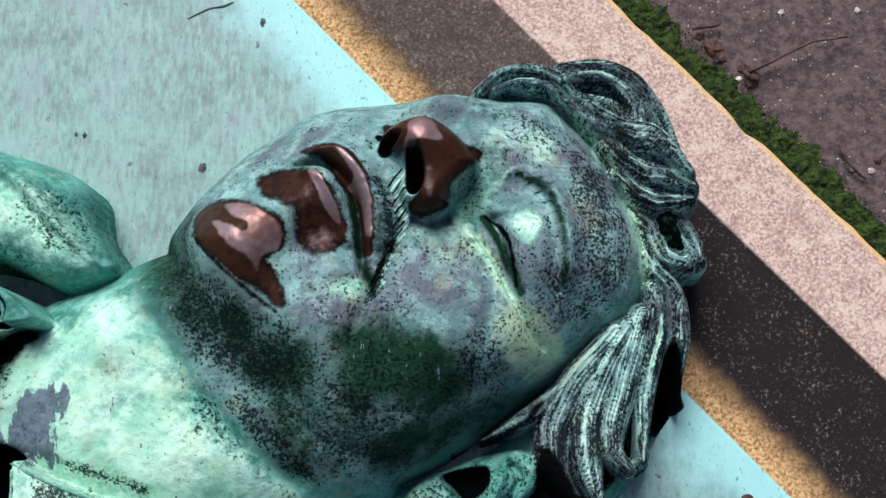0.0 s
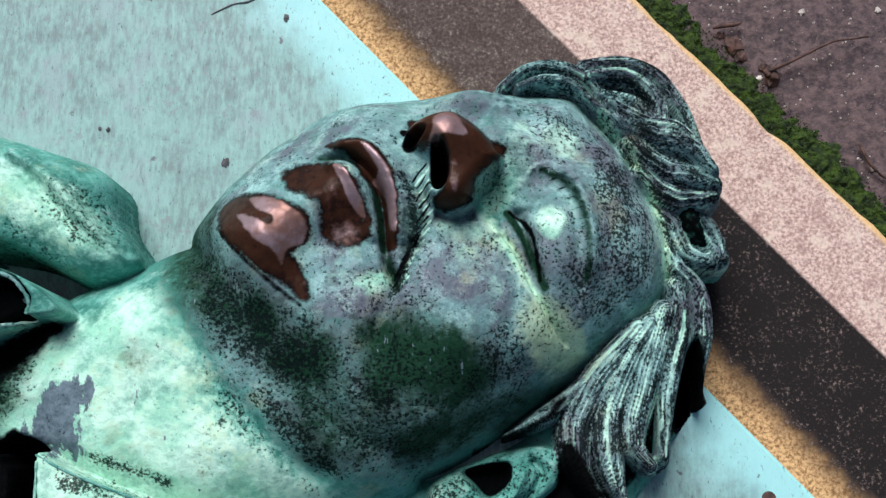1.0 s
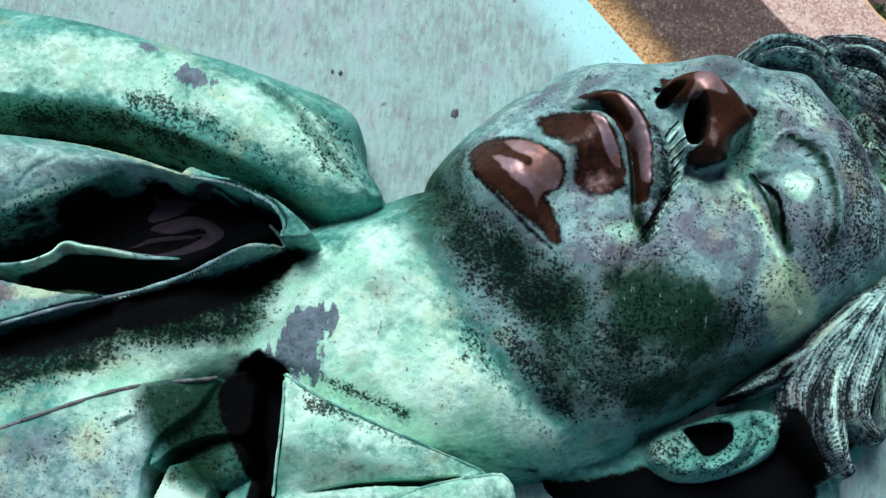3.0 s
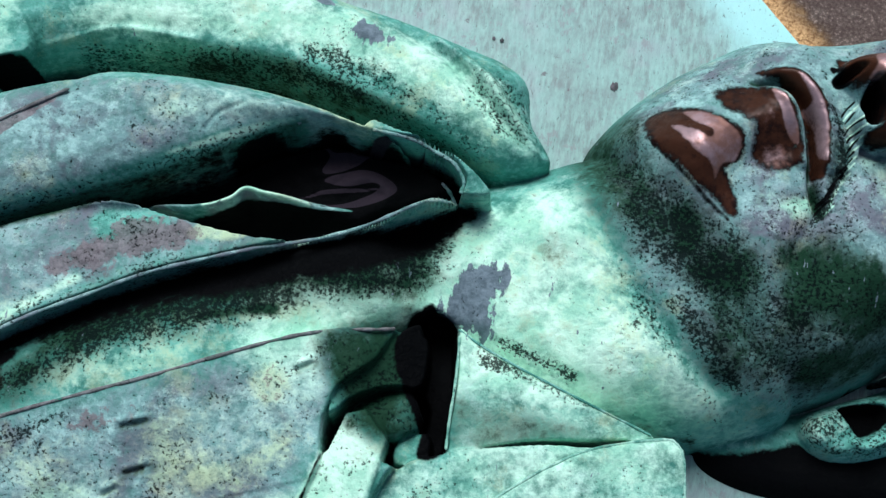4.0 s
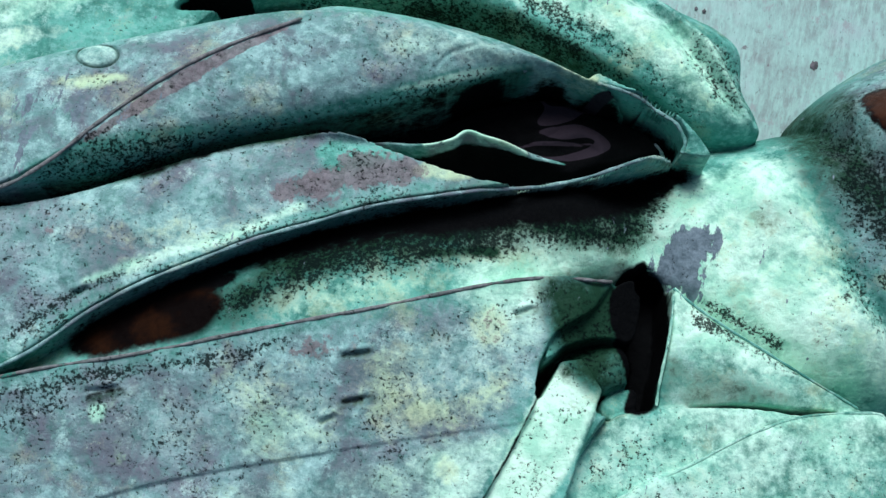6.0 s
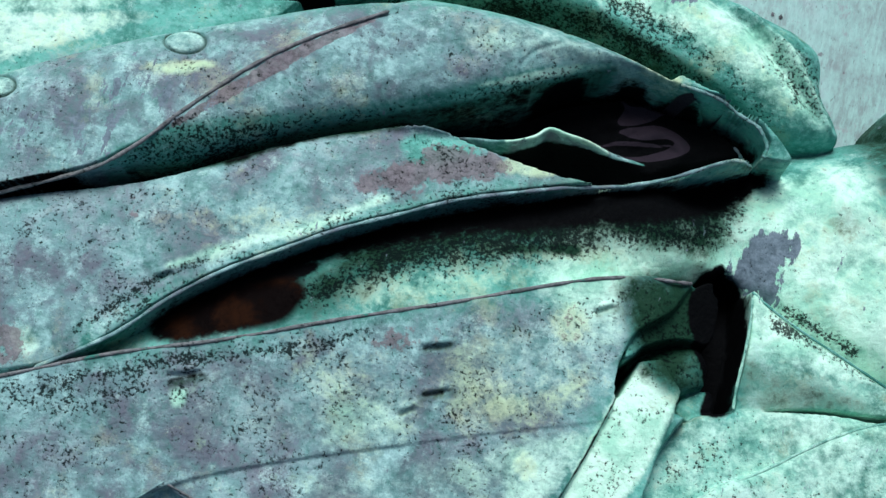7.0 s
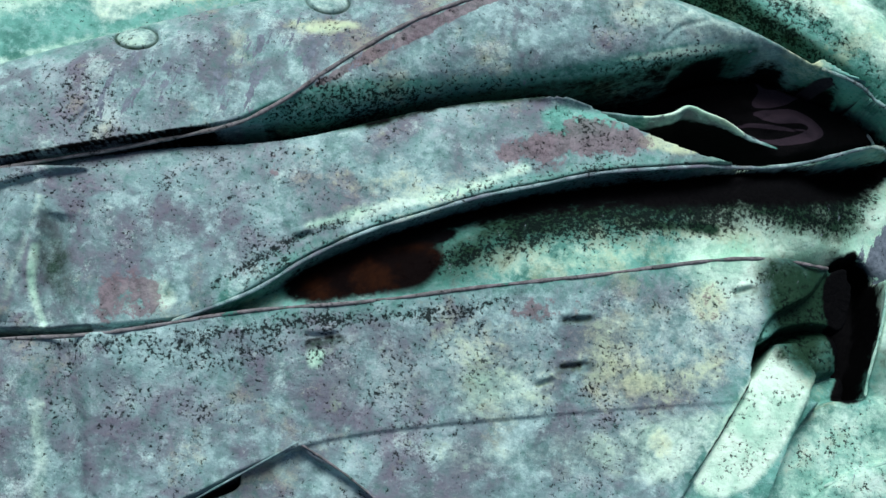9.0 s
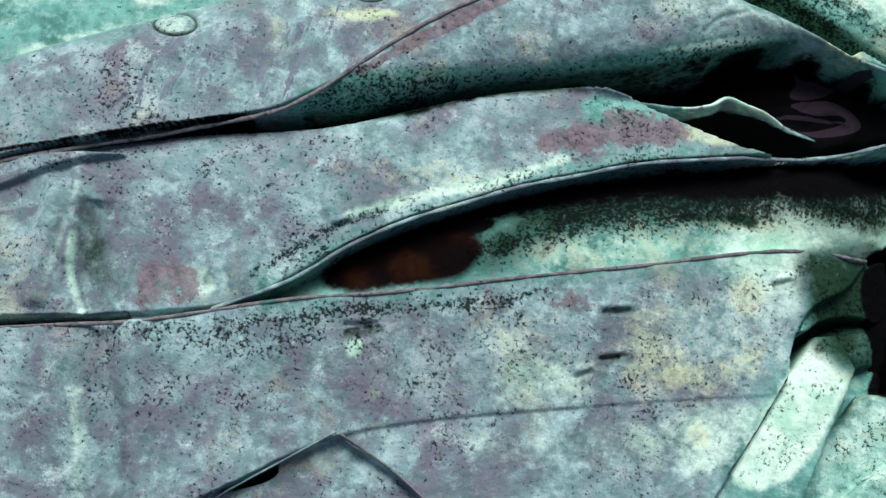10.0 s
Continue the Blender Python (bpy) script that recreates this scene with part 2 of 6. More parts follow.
def kerb(far=1.6, n=520):
    """The granite border: a long block whose outer arris is chipped and uneven."""
    bm = bmesh.new()
    rows = []
    for i in range(n + 1):
        u = -far + 2 * far * i / n
        chip = 0.0016 * noise.noise((u * 22, 0, 0)) + 0.0011 * noise.noise((u * 75, 4, 0)) - 0.004 * math.exp(-((u - 0.157) / 0.010) ** 2)
        rows.append([bm.verts.new(E0 + ALONG * u + OUT * v + Vector((0, 0, z))) for v, z in ((-1.5, -0.17), (-1.5, -0.0255), (0.146 + chip * 0.6, -0.0255), (0.1485 + chip, -0.0265), (0.150 + chip, -0.0295), (0.150, -0.17))])
    for a, b in zip(rows, rows[1:]):
        for k in range(6):
            bm.faces.new((a[k], b[k], b[(k + 1) % 6], a[(k + 1) % 6]))
    bm.faces.new(rows[0])
    bm.faces.new(rows[-1])
    bmesh.ops.recalc_face_normals(bm, faces=bm.faces)
    return bm


tagged(part("stone_kerb", kerb(), STONE), "pink granite kerb with a dark band along the bronze", "stone kerb", kind="structure")
gb = bmesh.new()
bmesh.ops.create_grid(gb, x_segments=2, y_segments=2, size=60)
for v in gb.verts:
    v.co.z = -0.135
tagged(part("ground", gb, SOIL), "dark damp gritty soil path beside the tomb", "ground", kind="structure")

# ---- the reclining bronze figure: a relief worked out over a fine grid ----
STEP = 0.0008
X0, X1, Y0, Y1 = -0.80, 0.16, -0.33, 0.24
GX, GY = np.arange(X0, X1, STEP), np.arange(Y0, Y1, STEP)
X, Y = (a.astype(np.float32) for a in np.meshgrid(GX, GY))
H = np.full(X.shape, -0.012)
MASK = {k: np.zeros(X.shape) for k in ("bare", "pale", "pitted", "violet", "yellow", "rust", "green_and_shade", "grey", "shade_and_marks", "pool", "painted_sheen", "highlight")}


def curve_points(pts, closed=False, per=8):
    """A smooth curve through a few places."""
    p = np.array(pts, float)
    n = len(p)
    out = []
    for i in range(n if closed else n - 1):
        a, b = p[(i - 1) % n] if closed or i else p[0], p[i]
        c, d = p[(i + 1) % n], p[(i + 2) % n] if closed or i + 2 < n else p[-1]
        for u in np.arange(per) / per:
            out.append(0.5 * (2 * b + (c - a) * u + (2 * a - 5 * b + 4 * c - d) * u * u + (3 * b - a - 3 * c + d) * u ** 3))
    if not closed:
        out.append(p[-1])
    return np.array(out)


def window(pts, margin):
    lo, hi = pts[:, :2].min(0) - margin, pts[:, :2].max(0) + margin
    i = slice(max(0, int((lo[1] - Y0) / STEP)), max(0, int((hi[1] - Y0) / STEP) + 2))
    j = slice(max(0, int((lo[0] - X0) / STEP)), max(0, int((hi[0] - X0) / STEP) + 2))
    return i, j


def nearest(poly, x, y):
    """Distance to a polyline, how far along (0 to 1) and on which side (left positive)."""
    best, along, side = np.full(x.shape, 1e9), np.zeros(x.shape), np.ones(x.shape)
    total = len(poly) - 1
    for k in range(total):
        ax, ay = poly[k][:2]
        dx, dy = poly[k + 1][0] - ax, poly[k + 1][1] - ay
        l2 = dx * dx + dy * dy + 1e-12
        u = np.clip(((x - ax) * dx + (y - ay) * dy) / l2, 0, 1)
        ex, ey = x - ax - u * dx, y - ay - u * dy
        d = ex * ex + ey * ey
        near = d < best
        best = np.where(near, d, best)
        along = np.where(near, (k + u) / total, along)
        side = np.where(near, np.sign(dx * ey - dy * ex), side)
    return np.sqrt(best), along, side


def inside(pts, margin=0.012, sharp=False, coarse=1):
    """Window and signed distance (inside positive) to a closed outline."""
    poly = np.array(pts, float) if sharp else curve_points(pts, True)
    w = window(poly, margin)
    full = X[w].shape
    x, y = X[w][::coarse, ::coarse], Y[w][::coarse, ::coarse]
    d, _, _ = nearest(np.vstack([poly, poly[:1]]), x, y)
    odd = np.zeros(x.shape, bool)
    for k in range(len(poly)):
        (ax, ay), (bx, by) = poly[k][:2], poly[(k + 1) % len(poly)][:2]
        if ay != by:
            odd ^= ((ay > y) != (by > y)) & (x < (bx - ax) * (y - ay) / (by - ay) + ax)
    d = np.where(odd, d, -d)
    if coarse > 1 and min(d.shape) > 1:
        i, j = np.arange(full[0]) / coarse, np.arange(full[1]) / coarse
        a, b = np.minimum(i.astype(int), d.shape[0] - 2), np.minimum(j.astype(int), d.shape[1] - 2)
        u, v = (i - a)[:, None], (j - b)[None]
        d = (d[a][:, b] * (1 - v) + d[a][:, b + 1] * v) * (1 - u) + (d[a + 1][:, b] * (1 - v) + d[a + 1][:, b + 1] * v) * u
    return w, d


def step(v, a, b):
    u = np.clip((v - a) / (b - a), 0, 1)
    return u * u * (3 - 2 * u)


def rounded(d, r):
    u = np.clip(d / r, 0, 1)
    return np.sqrt(np.maximum(0, 1 - (1 - u) ** 2))


def smax(a, b, k):
    if k <= 0:
        return np.maximum(a, b)
    h = np.clip(0.5 + 0.5 * (b - a) / k, 0, 1)
    return a + (b - a) * h + k * h * (1 - h)


def dome(pts, r, z0, z1, soft=0.0):
    """A swelling form that rises from z0 at its outline to z1."""
    w, d = inside(pts, 0.003, coarse=2)
    h = np.where(d > 0, z0 + (z1 - z0) * rounded(d, r), -0.05)
    H[w] = np.where(d > -0.0005, smax(H[w], h, soft), H[w])


def sheet(pts, centre, z, gx=0.0, gy=0.0, r=0.004, drop=0.002, soft=0.0012, sharp=False):
    """A cloth layer that covers what is under it: a sloping plane whose border bends down by drop within r."""
    w, d = inside(pts, 0.006, sharp)
    h = z + gx * (X[w] - centre[0]) + gy * (Y[w] - centre[1]) - drop * (1 - rounded(d, r))
    a = step(d, -soft, soft)
    H[w] = H[w] * (1 - a) + h * a


def pit(pts, floor, r, gx=0.0, gy=0.0, centre=(0, 0)):
    w, d = inside(pts, 0.004)
    a = step(d, -0.0008, r)
    H[w] = H[w] * (1 - a) + (floor + gx * (X[w] - centre[0]) + gy * (Y[w] - centre[1])) * a


def bump(centre, rx, ry, turn, h):
    c, s = math.cos(radians(turn)), math.sin(radians(turn))
    w = window(np.array([centre]), 2.6 * max(rx, ry))
    u, v = X[w] - centre[0], Y[w] - centre[1]
    H[w] += h * np.exp(-((u * c + v * s) / rx) ** 2 - ((v * c - u * s) / ry) ** 2)


def ridge(pts, wide, h, one_side=0, fade=0.12):
    """A ridge (or groove, h below 0) along a curve; one_side 1 or -1 keeps it sharp on one flank."""
    poly = curve_points(pts)
    w = window(poly, 3 * wide)
    d, u, side = nearest(poly, X[w], Y[w])
    f = np.exp(-(d / wide) ** 2)
    if one_side:
        f = np.where(side * one_side > 0, f, np.exp(-(d / (wide * 0.2)) ** 2))
    ends = step(u, 0, fade) * step(1 - u, 0, fade) if fade else 1.0
    H[w] += h * f * ends


def tone_patch(name, pts, soft, value=1.0):
    """A patch of one mask's tone, patina or painted shade, with a shape of its own."""
    w, d = inside(pts, soft * 2, coarse=4 if soft >= 0.005 else 2)
    MASK[name][w] = np.maximum(MASK[name][w], value * step(d, -soft, soft))


def clear(name, pts, soft):
    w, d = inside(pts, soft * 2)
    MASK[name][w] *= 1 - step(d, -soft, soft)


def streak(name, pts, wide, value=1.0):
    poly = curve_points(pts)
    w = window(poly, 3 * wide)
    d, u, _ = nearest(poly, X[w], Y[w])
    MASK[name][w] = np.maximum(MASK[name][w], value * np.exp(-(d / wide) ** 2))


def lattice(scale, seed):
    """Smooth random relief between -1 and 1 over the grid, with swellings about 1/scale metres wide."""
    r = np.random.RandomState(seed).uniform(-1, 1, (int((Y1 - Y0) * scale) + 4, int((X1 - X0) * scale) + 4))
    u, v = (X - X0) * scale, (Y - Y0) * scale
    i, j = v.astype(int), u.astype(int)
    fu, fv = u - j, v - i
    fu, fv = fu * fu * (3 - 2 * fu), fv * fv * (3 - 2 * fv)
    return (r[i, j] * (1 - fu) + r[i, j + 1] * fu) * (1 - fv) + (r[i + 1, j] * (1 - fu) + r[i + 1, j + 1] * fu) * fv


def lock(pts, wide, z0, z1, strands, seed, tip=0.35, root=0.8, groove=0.0034):
    """A lock of cast hair: a rounded band along a curve, combed into strands that run together at the tip."""
    r = np.random.RandomState(seed)
    poly = curve_points(pts)
    w = window(poly, wide * 1.3)
    d, u, side = nearest(poly, X[w], Y[w])
    half = wide * (root + (1 - root) * step(u, 0, 0.35)) * (1 - (1 - tip) * step(u, 0.45, 1.0))
    v = np.clip(side * d / half, -1.2, 1.2)
    body = z0 + (z1 - z0) * np.sqrt(np.maximum(0, 1 - v * v))
    wave = v + 0.05 * np.sin(9 * u + seed) + 0.03 * np.sin(23 * u + 2 * seed)
    strands = int(strands * 1.5)
    comb = np.abs(np.sin(wave * strands * 1.57 + seed)) ** 0.8
    shade = r.uniform(0, 1, 6 * strands + 8)[np.clip(((wave + 1.3) * strands * 2.2).astype(int), 0, 6 * strands + 7)]
    shade = np.clip(0.65 * shade + 0.35 * (0.5 + 0.5 * ROUGH[w]) + 0.15 * np.sin(11 * u + 7 * v), 0, 1)
    h = body + groove * (comb - 0.6) * (0.6 + 0.8 * shade)
    on = (np.abs(v) < 1.0) & (h > H[w])
    H[w] = np.where(on, h, H[w])
    MASK["pitted"][w] = np.where(on, 0.22 + 0.62 * shade, MASK["pitted"][w])
    MASK["pale"][w] = np.where(on, 0.7 * step(0.42 - shade, 0, 0.22), MASK["pale"][w])
    MASK["shade_and_marks"][w] = np.where(on, 0.0, MASK["shade_and_marks"][w])
    MASK["violet"][w] = np.where(on, 0.85, MASK["violet"][w])


def hairs(pts, n, length, turn, h, seed, wide=0.0007):
    """Short chased hairs set side by side along a curve (eyebrow, moustache)."""
    r = np.random.RandomState(seed)
    poly = curve_points(pts, per=max(2, n // (len(pts) - 1)))
    for k in range(len(poly) - 1):
        a = math.atan2(*(poly[k + 1] - poly[k])[::-1]) + radians(turn + r.uniform(-12, 12))
        p, q = poly[k], length * r.uniform(0.7, 1.2)
        way = np.array((math.cos(a), math.sin(a)))
        side = np.array((-way[1], way[0])) * q * r.uniform(-0.15, 0.15)
        ridge([p - way * q / 2, p + side, p + way * q / 2], wide, h * r.uniform(0.6, 1.2))


RIMS = []
ROUGH = lattice(160, 7)


def rim(pts, radius, lift, name="violet", value=1.0):
    """The rolled bead that finishes the edge of a cloth layer."""
    RIMS.append((pts, radius, lift, name, value))


# neck, chest and head
NECK = [(-0.2318, 0.0797), (-0.2023, 0.0929), (-0.1692, 0.1063), (-0.1285, 0.1079), (-0.0729, 0.0756), (-0.0373, 0.0100), (-0.0359, -0.0323), (-0.0677, -0.0529), (-0.1158, -0.0645), (-0.1974, -0.0615), (-0.2656, -0.0321), (-0.3152, -0.0013), (-0.3187, 0.0320), (-0.2739, 0.0575)]
dome(NECK, 0.06, -0.01, 0.076)
FACE = [(-0.1731, 0.1033), (-0.1644, 0.1224), (-0.1489, 0.1419), (-0.1298, 0.1600), (-0.1103, 0.1730), (-0.0906, 0.1842), (-0.0707, 0.1903), (-0.0505, 0.1920), (-0.0308, 0.1943), (-0.0143, 0.1984), (0.0023, 0.1976), (0.0222, 0.1962), (0.0488, 0.1937), (0.0670, 0.1766), (0.0832, 0.1568), (0.0928, 0.1370), (0.1029, 0.1166), (0.1059, 0.0935), (0.0978, 0.0670), (0.0723, 0.0465), (0.0534, 0.0297), (0.0251, 0.0095), (0.0003, -0.0104), (-0.0307, -0.0273), (-0.0680, -0.0340), (-0.0928, -0.0249), (-0.1177, -0.0054), (-0.1440, 0.0242), (-0.1612, 0.0516), (-0.1674, 0.0735)]
dome(FACE, 0.058, 0.0, 0.083, 0.008)
ridge([(-0.1732, 0.0650), (-0.1627, 0.0467), (-0.1474, 0.0227), (-0.1263, -0.0007), (-0.1042, -0.0207), (-0.0796, -0.0345)], 0.006, -0.006)
bump((-0.1867, 0.0396), 0.03, 0.012, -60, 0.003)
# chin, lips
bump((-0.1211, 0.0969), 0.022, 0.024, -40, 0.011)
bump((-0.0922, 0.0934), 0.010, 0.022, -30, -0.006)
bump((-0.0799, 0.1203), 0.014, 0.022, -35, 0.010)
ridge([(-0.0912, 0.1372), (-0.0773, 0.1323), (-0.0693, 0.1207), (-0.0636, 0.1069), (-0.0606, 0.0915)], 0.0042, 0.0045)
ridge([(-0.0944, 0.1406), (-0.0777, 0.1412), (-0.0652, 0.1322), (-0.0580, 0.1174), (-0.0556, 0.1020), (-0.0537, 0.0836), (-0.0479, 0.0686)], 0.0028, -0.010)
ridge([(-0.0869, 0.1456), (-0.0703, 0.1484), (-0.0579, 0.1388), (-0.0504, 0.1250), (-0.0475, 0.1095), (-0.0487, 0.0910)], 0.0055, 0.0075)
bump((-0.0569, 0.0721), 0.012, 0.010, 0, -0.003)
bump((-0.0893, 0.0591), 0.014, 0.022, 30, -0.0025)
# far cheek and brow beyond the nose
bump((-0.0696, 0.1668), 0.03, 0.012, -8, 0.012)
bump((-0.0094, 0.1773), 0.022, 0.010, -10, 0.014)
# nose
NOSE = [(-0.0466, 0.1477), (-0.0433, 0.1574), (-0.0328, 0.1641), (-0.0192, 0.1662), (-0.0068, 0.1587), (0.0034, 0.1474), (0.0096, 0.1388), (0.0050, 0.1276), (-0.0014, 0.1196), (-0.0078, 0.1085), (-0.0206, 0.1058), (-0.0313, 0.1122), (-0.0362, 0.1245), (-0.0335, 0.1372)]
dome(NOSE, 0.014, 0.070, 0.106, 0.004)
bump((-0.0222, 0.1461), 0.010, 0.012, 0, 0.007)
bump((-0.0166, 0.1182), 0.009, 0.012, -20, 0.005)
ridge([(-0.0141, 0.1565), (-0.0018, 0.1538), (0.0120, 0.1511), (0.0258, 0.1437), (0.0379, 0.1410)], 0.010, 0.008, 0, 0.5)
pit([(-0.0292, 0.1443), (-0.0237, 0.1432), (-0.0205, 0.1339), (-0.0211, 0.1235), (-0.0249, 0.1181), (-0.0301, 0.1216), (-0.0313, 0.1335)], 0.070, 0.0035)
pit([(-0.0460, 0.1481), (-0.0386, 0.1534), (-0.0331, 0.1514), (-0.0377, 0.1458), (-0.0444, 0.1437)], 0.080, 0.003)
# shade inside the far nostril, put into the colour
tone_patch("shade_and_marks", [(-0.0466, 0.1487), (-0.0385, 0.1547), (-0.0324, 0.1524), (-0.0367, 0.1452), (-0.0443, 0.1430)], 0.002)
ridge([(-0.0294, 0.1094), (-0.0157, 0.1077), (-0.0067, 0.1103)], 0.0035, -0.006)
ridge([(-0.0102, 0.1106), (-0.0036, 0.1140), (0.0026, 0.1064), (0.0059, 0.0957)], 0.003, 0.003)
# eye, brow, cheek
bump((0.0134, 0.1170), 0.016, 0.018, 20, -0.009)
bump((0.0380, 0.0898), 0.016, 0.025, 15, 0.012)
bump((0.0333, 0.1068), 0.010, 0.010, 0, 0.003)
ridge([(0.0088, 0.1143), (0.0165, 0.1093), (0.0213, 0.0954), (0.0251, 0.0800), (0.0301, 0.0664)], 0.0030, -0.009, 0, 0.3)
ridge([(0.0134, 0.1123), (0.0271, 0.1112), (0.0363, 0.1047)], 0.002, -0.002)
ridge([(0.0271, 0.1355), (0.0409, 0.1329), (0.0502, 0.1189), (0.0549, 0.0971), (0.0556, 0.0754), (0.0515, 0.0569)], 0.0055, 0.006, 0, 0.35)
ridge([(0.0257, 0.1275), (0.0395, 0.1249), (0.0463, 0.1093), (0.0489, 0.0876), (0.0475, 0.0659)], 0.004, -0.0035, 0, 0.35)
hairs([(0.0271, 0.1346), (0.0425, 0.1313), (0.0517, 0.1158), (0.0555, 0.0940), (0.0544, 0.0723), (0.0506, 0.0568)], 24, 0.013, 22, 0.0014, 4, 0.0010)
ridge([(0.0003, 0.1067), (0.0144, 0.0884), (0.0238, 0.0686), (0.0345, 0.0521), (0.0452, 0.0404)], 0.003, -0.005, 1)
ridge([(-0.0059, 0.1112), (0.0083, 0.0898), (0.0193, 0.0669), (0.0301, 0.0474), (0.0392, 0.0325)], 0.005, 0.0025)
bump((-0.0145, 0.0723), 0.026, 0.026, 0, 0.006)
bump((0.0435, 0.0386), 0.012, 0.014, 30, -0.003)
bump((-0.0555, 0.0379), 0.022, 0.03, 0, -0.006)
ridge([(-0.0381, 0.0966), (-0.0422, 0.0825), (-0.0478, 0.0700), (-0.0562, 0.0545), (-0.0615, 0.0361)], 0.005, -0.005)
hairs([(-0.0462, 0.1300), (-0.0410, 0.1176), (-0.0392, 0.1005), (-0.0434, 0.0818), (-0.0484, 0.0688)], 18, 0.013, 48, 0.0020, 6, 0.0010)
ridge([(-0.0386, 0.1083), (-0.0395, 0.0912), (-0.0450, 0.0757), (-0.0461, 0.0634)], 0.0022, 0.0025)
hairs([(-0.0080, 0.1841), (0.0065, 0.1779), (0.0162, 0.1683)], 16, 0.014, 35, 0.0018, 8, 0.0010)
bump((0.0622, 0.1215), 0.02, 0.04, 20, 0.003)

# hair
dome([(0.0123, 0.1951), (0.0254, 0.2068), (0.0519, 0.2113), (0.0785, 0.2133), (0.0984, 0.2035), (0.1147, 0.1815), (0.1275, 0.1512), (0.1272, 0.1309), (0.1301, 0.1010), (0.1140, 0.1004), (0.1012, 0.1165), (0.0884, 0.1497), (0.0686, 0.1833), (0.0389, 0.1926)], 0.025, 0.0, 0.049)
dome([(0.1113, 0.0924), (0.1210, 0.0828), (0.1240, 0.0598), (0.1205, 0.0337), (0.1219, 0.0176), (0.1123, 0.0013), (0.0932, -0.0185), (0.0742, -0.0381), (0.0538, -0.0358), (0.0502, 0.0051), (0.0740, 0.0415), (0.0998, 0.0688)], 0.03, 0.0, 0.028)
dome([(-0.0814, -0.0374), (-0.0360, -0.0291), (0.0156, -0.0075), (0.0513, 0.0136), (0.0776, -0.0050), (0.1003, -0.0170), (0.0841, -0.0433), (0.0713, -0.0692), (-0.0344, -0.0800), (-0.0865, -0.0664)], 0.02, -0.006, 0.012)
# gaps between the locks: their shade is painted into the base colour
tone_patch("shade_and_marks", [(0.0109, 0.1899), (0.0238, 0.2014), (0.0498, 0.2057), (0.0758, 0.2077), (0.0953, 0.1981), (0.1113, 0.1766), (0.1238, 0.1468), (0.1236, 0.1270), (0.1264, 0.0976), (0.1106, 0.0970), (0.0981, 0.1128), (0.0855, 0.1454), (0.0662, 0.1783), (0.0370, 0.1874)], 0.004, 0.75)
tone_patch("shade_and_marks", [(0.1102, 0.0914), (0.1198, 0.0818), (0.1228, 0.0590), (0.1193, 0.0330), (0.1208, 0.0171), (0.1112, 0.0008), (0.0922, -0.0188), (0.0734, -0.0383), (0.0530, -0.0360), (0.0495, 0.0046), (0.0732, 0.0408), (0.0988, 0.0679)], 0.004, 0.75)
lock([(0.0850, 0.0535), (0.0613, 0.0237), (0.0505, -0.0021), (0.0522, -0.0239), (0.0648, -0.0434)], 0.013, 0.012, 0.046, 7, 11, 0.4)
lock([(0.0914, 0.0570), (0.0739, 0.0242), (0.0668, -0.0046), (0.0710, -0.0293), (0.0763, -0.0414)], 0.012, 0.015, 0.048, 6, 12, 0.35)
lock([(0.0994, 0.0638), (0.0913, 0.0376), (0.0828, 0.0118), (0.0812, -0.0087), (0.0897, -0.0208)], 0.012, 0.015, 0.050, 6, 13, 0.5)
lock([(0.1075, 0.0902), (0.1177, 0.0775), (0.1210, 0.0549), (0.1182, 0.0323), (0.1202, 0.0149)], 0.008, 0.012, 0.044, 4, 14, 0.4)
lock([(0.1059, 0.0803), (0.1079, 0.0576), (0.1024, 0.0317), (0.0991, 0.0062), (0.0975, -0.0158)], 0.008, 0.014, 0.046, 4, 15, 0.5)
lock([(0.0542, 0.0244), (0.0402, 0.0112), (0.0262, 0.0021), (0.0107, -0.0057)], 0.006, 0.02, 0.042, 5, 16, 0.3)
lock([(0.0789, -0.0096), (0.0868, -0.0187), (0.0979, -0.0183), (0.1021, -0.0102)], 0.006, 0.006, 0.024, 3, 17, 0.6)
lock([(0.0981, 0.1332), (0.1094, 0.1218), (0.1238, 0.1157), (0.1326, 0.0978)], 0.011, 0.008, 0.036, 4, 21, 0.7)
lock([(0.1012, 0.1132), (0.1124, 0.1036), (0.1269, 0.1009), (0.1334, 0.1078)], 0.008, 0.008, 0.030, 3, 22, 0.6)
lock([(0.0855, 0.1437), (0.0998, 0.1327), (0.1141, 0.1282), (0.1268, 0.1304)], 0.011, 0.012, 0.050, 5, 23, 0.6)
lock([(0.0798, 0.1587), (0.0972, 0.1461), (0.1146, 0.1401), (0.1273, 0.1357)], 0.012, 0.012, 0.056, 6, 24, 0.6)
lock([(0.0734, 0.1719), (0.0941, 0.1626), (0.1132, 0.1566), (0.1251, 0.1422)], 0.012, 0.014, 0.060, 6, 25, 0.6)
lock([(0.0547, 0.2052), (0.0742, 0.2066), (0.0937, 0.1998), (0.1088, 0.1816), (0.1176, 0.1600)], 0.010, 0.01, 0.052, 5, 26, 0.7)
lock([(0.0572, 0.1974), (0.0765, 0.1981), (0.0917, 0.1877), (0.0974, 0.1728), (0.0877, 0.1624)], 0.009, 0.016, 0.058, 4, 27, 0.7)
lock([(0.0083, 0.1915), (0.0221, 0.2020), (0.0417, 0.2034), (0.0580, 0.1950), (0.0678, 0.1801), (0.0775, 0.1703)], 0.008, 0.012, 0.054, 5, 28, 0.7)
